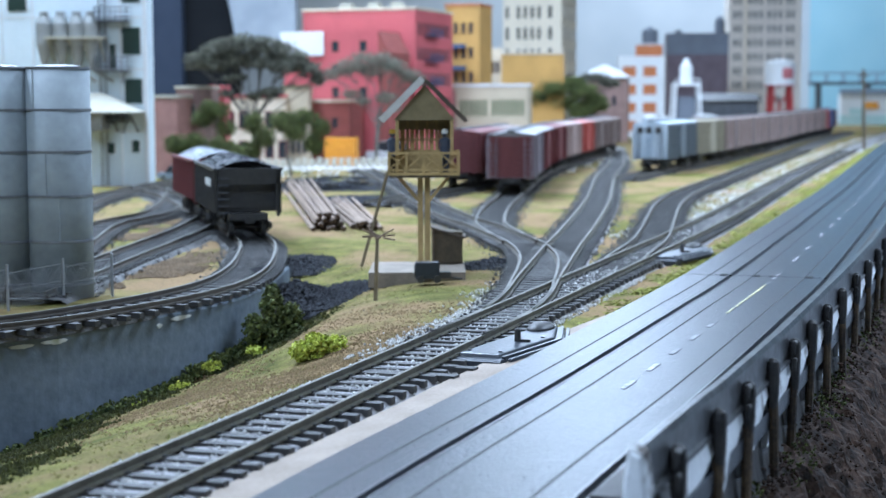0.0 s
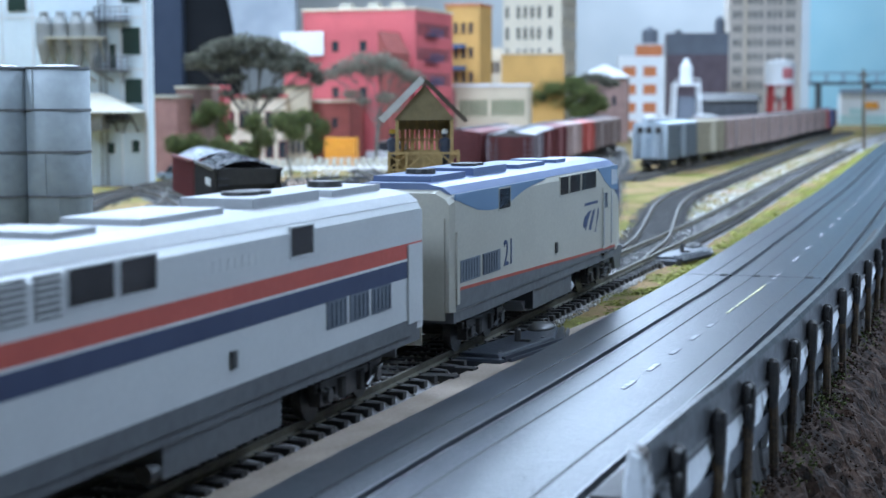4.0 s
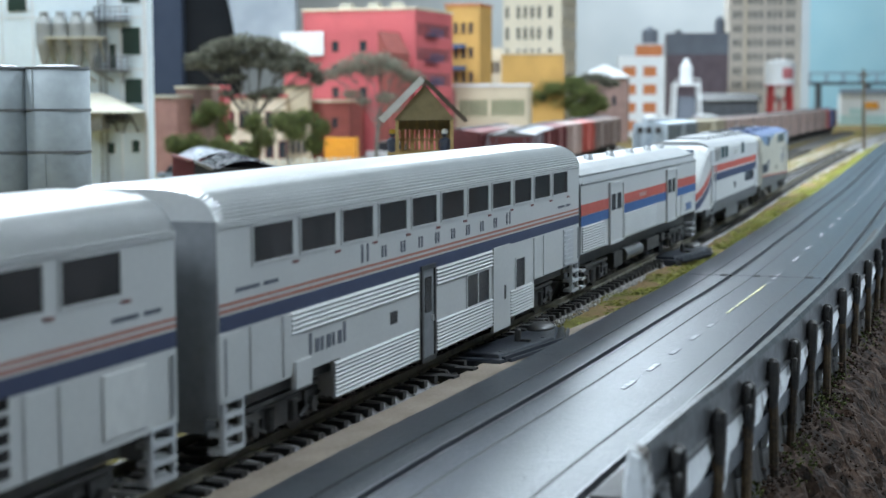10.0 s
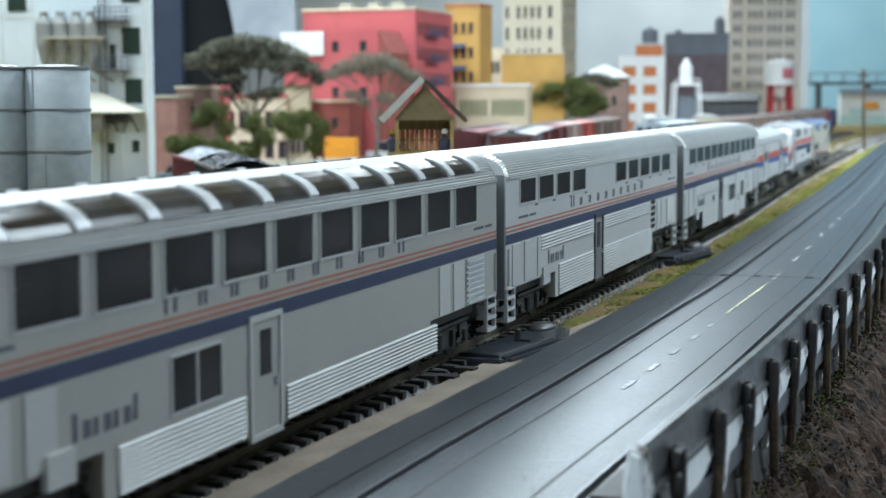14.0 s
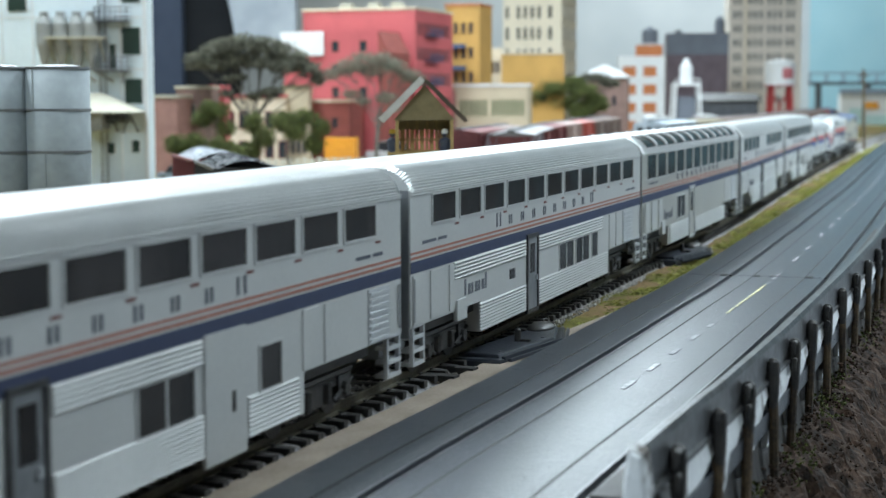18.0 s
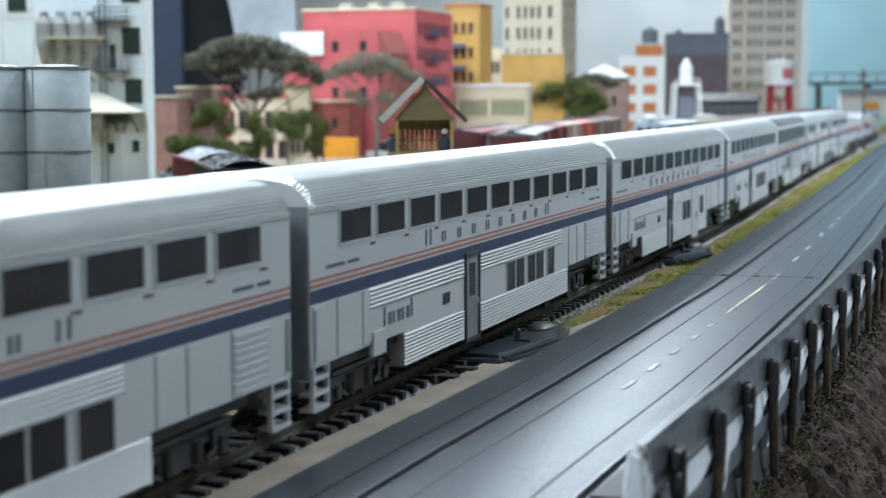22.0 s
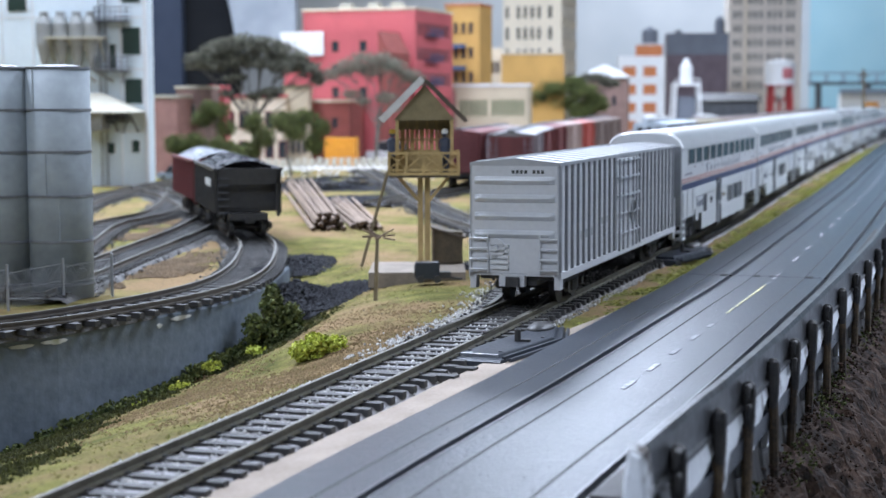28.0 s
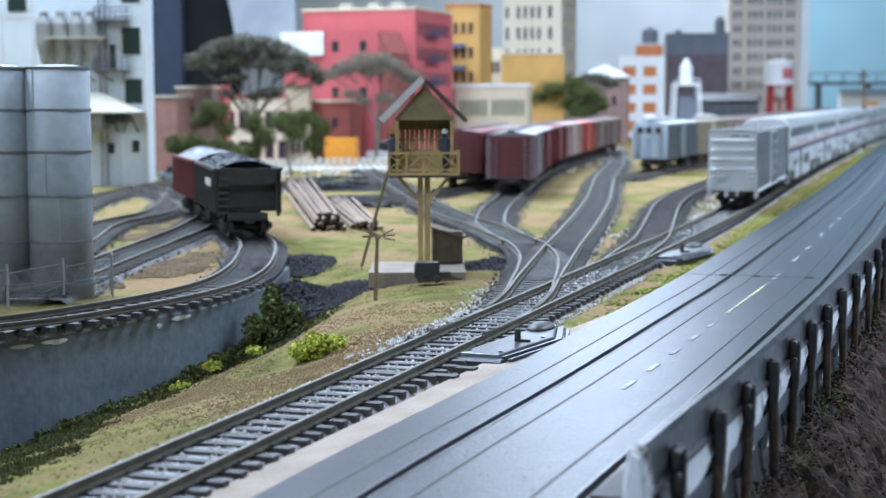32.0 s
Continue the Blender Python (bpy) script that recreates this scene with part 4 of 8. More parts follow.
def baggage_car(off):
    L, W = 246.0, 17.2
    h = L / 2
    root = thing("baggage_car", "silver baggage car with red and blue stripes", "railway car", group="passenger train")
    TRAIN.append((root, off, L))
    bm = bmn()
    box(bm, -W, W, -h, h, 16.3, 41.0)
    part("body", bm, SILVER, root)
    bm = bmn()
    half = [(W + 0.05, 40.8), (W, 42.2), (15.9, 44.6), (13.2, 46.4), (9, 47.9), (4, 48.7), (0, 48.9)]
    full = half + [(-x, z) for x, z in half[::-1][1:]]
    loft(bm, [[(x * k, y, max(40.8, z - dz)) for x, z in full] for y, k, dz in ((-h, 0.97, 1.2), (-h + 3, 1, 0), (h - 3, 1, 0), (h, 0.97, 1.2))])
    part("roof", bm, SILVER_ROOF, root, "smooth rounded silver roof", smooth=False)
    for s in (1, -1):
        for x, z in ((16.2, 44.6), (17.3, 41.6)):
            bm = bmn()
            rod(bm, (s * x, -h + 1, z), (s * x, h - 1, z), 0.45, 0.45, 6)
            part("drip_rail", bm, SILVER_ROOF, root)
    for y in (-92, -60, -20, 20, 60, 92):
        bm = bmn()
        rod(bm, (5, y, 48.0), (5, y, 50.2), 2.2, 1.6, 12)
        part("roof_vent", bm, VENT, root)
    dsp = ((42.7, 66.8), (-77.0, -52.4))
    for nm, z0, z1, mat in (("red_stripe", 30.2, 34.2, RED), ("blue_stripe", 26.4, 30.0, BRIGHTBLUE)):
        for a, b in ((66.8, h), (-52.4, 42.7), (-h, -77.0)):
            side_box(nm, root, mat, W, a, b, z0, z1, 0.12)
    for a, b in ((80.9, 119), (-48, 20), (-h + 2, -84)):
        flutes(root, FLUTE, W, a, b, 16.8, 26.2)
    side_box("small_lettering", root, FADEDP, W, -18, -3.4, 31.3, 33.0, 0.14, "pale unreadable name bar")
    side_box("sign", root, BRIGHTBLUE, W, 93.5, 108.1, 18.4, 21.8, 0.5, "small blue sign")
    for a, b in dsp:
        d = side_box("sliding_door", root, SILVER, W, a + 1, b - 1, 16.6, 39.0, 0.5, "silver sliding baggage door")
        for c in ((a + 3.2, a + 10.4), (b - 11, b - 3.8)):
            side_box("door_window", d, GLASS, W, c[0], c[1], 29.2, 35.4, 0.62)
        side_frame("door_frame", d, SILVER, W, a + 1, b - 1, 17, 39, 1.0, 0.9)
        side_box("dark_jamb", d, BLACK, W, b, b + 1.0, 17, 39.6, 0.3)
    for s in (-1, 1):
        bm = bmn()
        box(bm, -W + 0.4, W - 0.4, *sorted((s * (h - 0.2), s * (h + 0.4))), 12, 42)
        e = part("car_end", bm, CAR_END, root, "end wall in shade-darkened grey")
        bm = bmn()
        box(bm, -5.5, 5.5, *sorted((s * h, s * (h + 3))), 12.5, 38)
        part("diaphragm", bm, BLACK, e)
    bm = bmn()
    box(bm, -12, 12, -h + 4, h - 4, 10.5, 16.4)
    part("underframe", bm, BLACK, root)
    for s in (-1, 1):
        bm = bmn()
        rod(bm, (s * 11.5, -28, 7.6), (s * 11.5, 6, 7.6), 3.0, 3.0, 14)
        soften(bm, 0.5)
        part("air_tank", bm, SKIRT, root, "grey underfloor air tank")
        for y0, y1, z0 in ((16, 44, 5.4), (-52, -36, 4.6), (50, 58, 7.0)):
            bm = bmn()
            box(bm, *sorted((s * 6, s * 14)), y0, y1, z0, 10.6)
            soften(bm, 0.4)
            part("equipment_box", bm, BLACK, root)
    for s in (-1, 1):
        for e in (-1, 1):
            for k in range(3):
                bm = bmn()
                box(bm, *sorted((s * 13, s * 17.4)), *sorted((e * (h - 1), e * (h - 7))), 4 + 3 * k, 4.8 + 3 * k)
                part("end_step", bm, VENT, root)
    for y in (-86, 86):
        truck(root, y)
    add_couplers(root, L)


FADED = surface("faded_grey_lettering", (0.42, 0.43, 0.44), None, 60, 0.5)


BOXSILVER = surface("bright_silver_boxcar_paint", (0.64, 0.65, 0.66), (0.57, 0.58, 0.59), 40, 0.42, 0.1, 0.04, 700)


# silver darkened so that the shadow edges of the posts sit in the colour
BOXPOST = surface("weathered_silver_post", (0.42, 0.43, 0.44), (0.30, 0.31, 0.32), 60, 0.45, 0.1, 0.04, 700)


def silver_boxcar(off):
    L, W = 220.0, 15.6
    h = L / 2
    root = thing("boxcar", "silver ribbed boxcar at the tail of the train", "railway car", group="passenger train")
    TRAIN.append((root, off, L))
    bm = bmn()
    box(bm, -W, W, -h, h, 11.0, 49.4)
    part("body", bm, BOXSILVER, root)
    bm = bmn()
    roof = [(W + 0.6, 49.2), (W + 0.6, 50.4), (0, 52.0), (-W - 0.6, 50.4), (-W - 0.6, 49.2)]
    prism_y(bm, roof, -h - 0.5, h + 0.5)
    rf = part("roof", bm, SILVER_ROOF, root, "low silver peaked roof")
    bm = bmn()
    y = -h + 8
    while y < h:
        loft(bm, [[(W + 0.5, yy, 50.4 + d), (0, yy, 52.0 + d), (-W - 0.5, yy, 50.4 + d), (-W - 0.5, yy, 50.2), (0, yy, 51.8), (W + 0.5, yy, 50.2)] for yy, d in ((y - 0.6, 0.35), (y + 0.6, 0.35))])
        y += 13.4
    part("seam", bm, SILVER_ROOF, rf)
    # outside posts
    pm = cached("side_post", lambda b: loft(b, [[(-0.3, -1.0, z), (0.9, -0.55, z), (0.9, 0.55, z), (-0.3, 1.0, z)] for z in (11.5, 49.2)]), BOXPOST)
    ys = [-h + 1.2 + 8.7 * i for i in range(11)] + [27.5 + 8.6 * i for i in range(10)]
    for y in ys:
        for s in (1, -1):
            hang("side_post", pm, root, put(s * W, y, 0, 0 if s > 0 else 180))
    side_box("side_sill", root, BOXSILVER, W, -h, h, 10.0, 12.4, 1.0)
    d = side_box("plug_door", root, BOXSILVER, W, -18, 24, 12, 48.6, 0.6, "silver plug door with lock rods")
    for yy in (-17.4, -10, -1, 9, 16, 23.2):
        for s in (1, -1):
            bm = bmn()
            rod(bm, (s * (W + 1.5), yy, 11.8), (s * (W + 1.5), yy, 48.4), 0.45, 0.45, 6)
            part("lock_rod", bm, BOXPOST, d[s])
    for zz, t in ((18.5, 0.5), (26.5, 0.5), (33.6, 0.8), (40.8, 0.8), (47.6, 0.6)):
        side_box("door_bar", d, VENT, W + 0.9, -17.8, 23.6, zz - t / 2, zz + t / 2, 0.8)
    for s in (1, -1):
        bm = bmn()
        rim = [(s * (W + 2.0), 7 + 3.6 * math.cos(a), 26 + 5.2 * math.sin(a)) for a in (2 * math.pi * k / 14 for k in range(14))]
        for p, q in zip(rim, rim[1:] + rim[:1]):
            rod(bm, p, q, 0.45, 0.45, 6)
        for k in (0, 4, 9):
            rod(bm, (s * (W + 2.0), 7, 26), rim[k], 0.35, 0.35, 5)
        rod(bm, (s * (W + 0.5), 7, 26), (s * (W + 2.4), 7, 26), 1.0, 0.8, 10)
        part("lock_wheel", bm, BOXPOST, d[s], "oval lock wheel with spokes")
    for k in range(4):
        side_box("small_lettering", root, FADED, W, -84 + 7 * k, -80 + 7 * k, 21.5, 24.5, 0.12, "faded unreadable lettering bar")
        side_box("small_lettering", root, FADED, W, -48 + 4 * k, -45 + 4 * k, 24.5, 27.0, 0.12)
    # ends: broad horizontal corrugations
    for e in (-1, 1):
        bm = bmn()
        box(bm, -W + 0.3, W - 0.3, *sorted((e * h, e * (h + 0.5))), 12, 49.3)
        end = part("end_wall", bm, BOXSILVER, root)
        for k, z in enumerate((44.2, 38.0, 31.8, 25.6)):
            bm = bmn()
            pr = [(0, -1.5), (0.9, -1.0), (1.6, 0), (0.9, 1.0), (0, 1.5)]
            loft(bm, [[(x, e * (h + 0.4 + a * (0.4 if abs(x) > 13.5 else 1.0)), z + b) for a, b in pr] for x in (-W + 1.2, -12.5, 12.5, W - 1.2)])
            part("corrugation", bm, VENT, end)
        for x0, x1 in ((-W - 0.2, -W + 6.2), (W - 6.2, W + 0.2)):
            bm = bmn()
            for k in range(4):
                rod(bm, (x0, e * (h + 2.0), 13.2 + 3.6 * k), (x1, e * (h + 2.0), 13.2 + 3.6 * k), 0.5, 0.5, 6)
            for x in (x0, x1):
                rod(bm, (x, e * (h + 1.8), 12), (x, e * (h + 1.8), 25.5), 0.4, 0.4, 6)
            part("ladder", bm, VENT, end, "end ladder with rungs")
        bm = bmn()
        rod(bm, (-6.5 * -e, e * (h + 0.4), 20.6), (-6.5 * -e, e * (h + 1.6), 20.6), 3.3, 3.3, 20)
        rod(bm, (-6.5 * -e, e * (h + 1.4), 20.6), (-6.5 * -e, e * (h + 2.6), 20.6), 1.2, 1.0, 10)
        part("brake_wheel", bm, BOXSILVER, end)
        for k in range(5):
            bm = bmn()
            box(bm, *sorted((-e * -2.0, -e * -8.5)), *sorted((e * h, e * (h + 1.6))), 13.4 + 1.9 * k, 14.4 + 1.9 * k)
            part("grating_bar", bm, WHITEP, end)
        bm = bmn()
        for k in range(8):
            if k != 4:
                box(bm, -1 + k * 1.5, 0 + k * 1.5, *sorted((e * h, e * (h + 0.65))), 46.6, 47.8)
        part("small_lettering", bm, GUNMETAL, end)
        for s in (-1, 1):
            bm = bmn()
            box(bm, *sorted((s * (W - 1.5), s * (W + 0.6))), *sorted((e * h, e * (h - 4))), 6.4, 12)
            part("stirrup", bm, BOXSILVER, end)
        bm = bmn()
        box(bm, -5, 4, *sorted((e * (h - 1), e * (h + 2.5))), 7.5, 11.5)
        part("coupler_pocket", bm, BOXSILVER, end)
    bm = bmn()
    box(bm, -7, 7, -h + 3, h - 3, 7.5, 11.2)
    box(bm, -13, 13, -h + 2, h - 2, 9.6, 11.2)
    part("underframe", bm, BLACK, root)
    for y in (-h + 34, h - 34):
        truck(root, y, "freight", BLACK)
    add_couplers(root, L)


loco(1969, True, "cream and pale blue streamlined diesel locomotive")
loco_b = loco(1708, False, "silver diesel locomotive with red and blue stripes, running backwards")
baggage_car(1450)
deck_car(1196, "coach", "silver double-deck coach with fluted sides and blue stripe")
deck_car(897, "diner", "silver double-deck dining car with split window row")
deck_car(598, "lounge", "silver double-deck lounge car with curved skylights")
deck_car(299, "sleeper", "silver double-deck sleeping car with three lower windows")
deck_car(0, "coach", "silver double-deck coach with fluted sides and blue stripe")
deck_car(-299, "sleeper", "silver double-deck sleeping car with three lower windows")
deck_car(-598, "dorm", "silver double-deck car with lower windows and brown nameplate")
silver_boxcar(-895)


# ---- near scenery ----
VERGE = surface("verge_grass_blade", (0.34, 0.345, 0.075), (0.23, 0.24, 0.055), 60, 0.9, 0, 0, island=0.4, keep=True)
ROCK = surface("dark_brown_rock", (0.085, 0.050, 0.034), (0.014, 0.010, 0.008), 150, 0.88, 0, 1.0, 620, spec=0.25, detail=8, keep=True)
# dark blotches hold dirt and also painted shadow patches on the pale plaster
PLASTER = surface("pale_plaster_edge", (0.74, 0.77, 0.80), (0.07, 0.058, 0.05), 70, 0.8, 0, 0.8, 300, spread=(0.53, 0.64), detail=8, keep=True)
GUARD = surface("grey_guard_plate", (0.13, 0.138, 0.15), (0.055, 0.055, 0.058), 60, 0.35, 0.3, 0.1, keep=True)
CAPM = surface("black_post_head", (0.012, 0.012, 0.014), (0.03, 0.028, 0.027), 200, 0.5, 0, 0.3)
POSTM = surface("dark_rusty_post", (0.022, 0.017, 0.015), (0.085, 0.06, 0.036), 160, 0.7, 0, 0.5, obj_random=0.3)
WOODY = surface("ochre_wood", (0.62, 0.44, 0.19), (0.46, 0.325, 0.135), 260, 0.75, 0, 0.4, obj_random=0.15)
GABLE = surface("brown_boarding", (0.32, 0.255, 0.135), (0.245, 0.195, 0.10), 260, 0.8, 0, 0.4)
WOODD = surface("dark_brown_wood", (0.13, 0.095, 0.05), (0.08, 0.06, 0.034), 260, 0.8, 0, 0.4)
ROOFB = surface("brown_shingle", (0.14, 0.11, 0.08), (0.09, 0.07, 0.05), 300, 0.85, 0, 0.5, obj_random=0.2)
EDGEW = surface("pale_fascia", (0.78, 0.77, 0.74), (0.62, 0.61, 0.57), 200, 0.7)
SLABM = surface("pale_concrete_slab", (0.34, 0.29, 0.23), (0.24, 0.20, 0.16), 120, 0.85, 0, 0.3)
POLEW = surface("weathered_pole_wood", (0.28, 0.22, 0.12), (0.18, 0.14, 0.08), 200, 0.8, 0, 0.4)
LOGM = surface("pale_log", (0.40, 0.31, 0.25), (0.24, 0.175, 0.13), 160, 0.85, 0, 0.4, obj_random=0.25)
LOGEND = surface("dark_log_end", (0.14, 0.09, 0.05), (0.08, 0.05, 0.03), 300, 0.9)
LEAF_D = surface("dark_green_foliage", (0.038, 0.058, 0.014), (0.135, 0.15, 0.04), 300, 0.9, 0, 0.3, island=0.5, keep=True)
LEAF_Y = surface("yellow_green_foliage", (0.36, 0.42, 0.05), (0.52, 0.55, 0.09), 300, 0.9, 0, 0.3, island=0.35, keep=True)
LEAF_G = surface("grey_green_foliage", (0.060, 0.060, 0.042), (0.165, 0.16, 0.12), 300, 0.9, 0, 0.3, island=0.65, keep=True)
LEAF_T = surface("pale_grey_foliage", (0.13, 0.125, 0.09), (0.22, 0.21, 0.16), 300, 0.9, 0, 0.3, island=0.5, keep=True)
BARK = surface("grey_bark", (0.20, 0.19, 0.16), (0.11, 0.10, 0.085), 200, 0.9, 0, 0.4)
MACHINE = surface("blue_black_machine", (0.045, 0.053, 0.068), (0.032, 0.038, 0.05), 120, 0.36, 0.1, 0.1)
SILO = surface("grey_silo_sheet", (0.31, 0.35, 0.37), (0.215, 0.245, 0.26), 30, 0.66, 0.0, 0.15, spread=(0.38, 0.64), stretch=(1, 1, 0.35), detail=8, keep=True)
SILOBAND = surface("silo_band", (0.30, 0.32, 0.34), (0.2, 0.21, 0.23), 100, 0.4, 0.3, 0.05)
WIRE = surface("galvanised_wire", (0.40, 0.42, 0.43), (0.3, 0.31, 0.32), 200, 0.5, 0.5, 0)
SAND = surface("sandy_earth", (0.34, 0.235, 0.145), (0.20, 0.14, 0.085), 60, 0.95, 0, 0.5, 900)
YELLOWHAT = surface("yellow_plastic", (0.62, 0.36, 0.02), None, 200, 0.5)
FIGURE = surface("painted_figurine", (0.030, 0.042, 0.075), (0.06, 0.07, 0.10), 260, 0.6, 0, 0.1)


def foliage(bm, c, r, n, size, hollow=0.55, rng=random):
    """Many small leaf clumps through a soft ellipsoid."""
    c = Vector(c)
    for _ in range(n):
        d = Vector((rng.gauss(0, 1), rng.gauss(0, 1), rng.gauss(0, 1))).normalized()
        k = hollow + (1 - hollow) * rng.random()
        p = c + Vector((d.x * r[0], d.y * r[1], d.z * r[2])) * k * (0.86 + 0.22 * rng.random())
        s = size * (0.6 + 0.8 * rng.random())
        u = Vector((rng.gauss(0, 1), rng.gauss(0, 1), rng.gauss(0, 1))).normalized()
        w = u.orthogonal().normalized()
        q = u.cross(w)
        vs = [bm.verts.new(p + w * s), bm.verts.new(p + q * s * 0.8), bm.verts.new(p - w * s * 0.9), bm.verts.new(p - q * s * 0.8), bm.verts.new(p + u * s * 0.7)]
        for i in range(4):
            bm.faces.new((vs[i], vs[(i + 1) % 4], vs[4]))


def stones(name, label, material, spots, smin, smax):
    """Loose stones: one joined scatter of little lumps."""
    verts, faces = [], []
    for x, y, z in spots:
        s = random.uniform(smin, smax)
        b = len(verts)
        a = random.uniform(0, 3.14)
        ca, sa = math.cos(a), math.sin(a)
        for px, py, pz in ((1, 0, 0.1), (0.1, 1, 0), (-1, 0.1, 0.2), (0, -0.9, 0.1), (0.1, 0.1, 0.9), (0, 0, -0.6)):
            px *= random.uniform(0.6, 1.2)
            py *= random.uniform(0.6, 1.2)
            verts.append(((x + (px * ca - py * sa) * s) * MM, (y + (px * sa + py * ca) * s) * MM, (z + pz * s) * MM))
        for i in range(4):
            j = (i + 1) % 4
            faces.append((b + i, b + j, b + 4))
            faces.append((b + j, b + i, b + 5))
    me = bpy.data.meshes.new(name)
    me.from_pydata(verts, [], faces)
    me.materials.append(material)
    return tagged(new(name, me), label, "gravel", kind="stuff")


def guard_rail():
    root = thing("guard_rail", "grey guard plate on dark rusty posts along the road edge", "guard rail")

    def gx(y):
        return lerp(y, LANE_R) + 17.6 - 2.6 * max(0.0, min(1.0, (330 - y) / 90.0))
    near_end = 266
    ys = [near_end + 12 * i for i in range(46)]
    bm = bmn()
    loft(bm, [[(gx(y), y, 6.2), (gx(y) + 0.5, y, 5.9), (gx(y) + 1.5, y, 6.1), (gx(y) + 1.5, y, 6.9), (gx(y) + 0.8, y, 7.1), (gx(y) + 0.8, y, 13.9), (gx(y) + 0.2, y, 15.0), (gx(y) - 1.3, y, 15.0), (gx(y) - 1.3, y, 14.0), (gx(y), y, 13.4)] for y in ys])
    part("guard_plate", bm, GUARD, root, "grey flanged guard plate")
    rng = random.Random(11)
    bm = bmn()
    x = gx(near_end)
    loft(bm, [[(x - 2.4 + o, y, z0), (x + 1.7 - o, y, z0), (x + 1.9 - o, y, 7.0), (x + 1.2 - o, y, 14.6 - o), (x - 1.8 + o, y, 15.4 - o), (x - 2.6 + o, y, 9.0)] for y, z0, o in ((near_end - 4.6, -9, 0.9), (near_end - 3.6, -8, 0.2), (near_end + 0.6, -6, 0.0), (near_end + 2.0, -5, 0.4))])
    soften(bm, 0.5, 2)
    part("end_block", bm, PLASTER, root, "chipped white end block")
    posts = [283.5, 319, 352, 385, 419, 455, 492, 535, 583, 631, 681, 733, 788]
    for i, y in enumerate(posts):
        x = gx(y) + 2.3 + rng.uniform(-0.25, 0.25)
        lean = rng.uniform(-0.6, 0.6)
        bm = bmn()
        rod(bm, (x + lean, y + rng.uniform(-0.8, 0.8), -16), (x, y, 6.5), 1.15, 1.2, 8)
        rod(bm, (x + lean * 0.7 + 0.2, y + 0.9, -14), (x + 0.1, y + 0.5, 2.0 + rng.uniform(-2, 2)), 0.6, 0.5, 6)
        p = part("post", bm, POSTM, root)
        bm = bmn()
        loft(bm, [[(x + math.cos(t) * r, y + math.sin(t) * r, z) for t in (2 * math.pi * k / 10 for k in range(10))] for z, r in ((0.5 + rng.uniform(-2, 1), 1.15), (4.0, 1.5), (9.6, 1.6), (11.2, 1.4), (12.0, 0.7))])
        part("post_cap", bm, CAPM, p, "rounded black post head")
        if i % 2 == 0:
            for z, reach in ((11.0, 5.6), (6.6, 4.6)):
                bm = bmn()
                rod(bm, (x + 0.3, y, z), (x + 0.5, y - reach, z + 0.4), 0.75, 0.6, 7)
                rod(bm, (x + 0.5, y - reach + 0.3, z + 0.6), (x + 0.5, y - reach, z - 2.2), 0.7, 0.35, 7)
                part("bracket", bm, CAPM, p)
        # pale plaster fin of the bay beyond the post, broken away along a slant
        y1 = posts[i + 1] if i + 1 < len(posts) else y + 50
        n = 9
        rings = []
        for k in range(n + 1):
            u = k / n
            q = y + (y1 - y) * u
            low = -10.0 + 13.0 * u ** 1.2 + 2.4 * noise.noise(Vector((q * 0.11, i, 7)))
            bulge = 0.5 * noise.noise(Vector((q * 0.09, 3, i)))
            rings.append([(gx(q) - 1.2, q, 6.1), (gx(q) + 0.9 + bulge, q, 6.1), (gx(q) + 1.5 + bulge, q, low * 0.4 + 2), (gx(q) + 1.1 + bulge, q, low), (gx(q) - 0.8, q, low - 0.6)])
        bm = bmn()
        loft(bm, rings)
        part("plaster_fin", bm, PLASTER, root, "chipped pale plaster between two posts")
    # near-black backing below the fins: shadow in the gaps, put into colour
    rings = []
    for k, y in enumerate(range(near_end, 860, 5)):
        rings.append([(gx(y) - 9, y, 6), (gx(y) - 1.5, y, 6), (gx(y) - 0.7 + 0.6 * noise.noise(Vector((y * 0.1, 3, 0))), y, -6), (gx(y) + 1.2 + 1.2 * noise.noise(Vector((y * 0.08, 1, 2))), y, -19), (gx(y) - 9, y, -22)])
    bm = bmn()
    loft(bm, rings)
    part("recess_wall", bm, CAPM, root, "near-black backing for the shadow in the gaps")


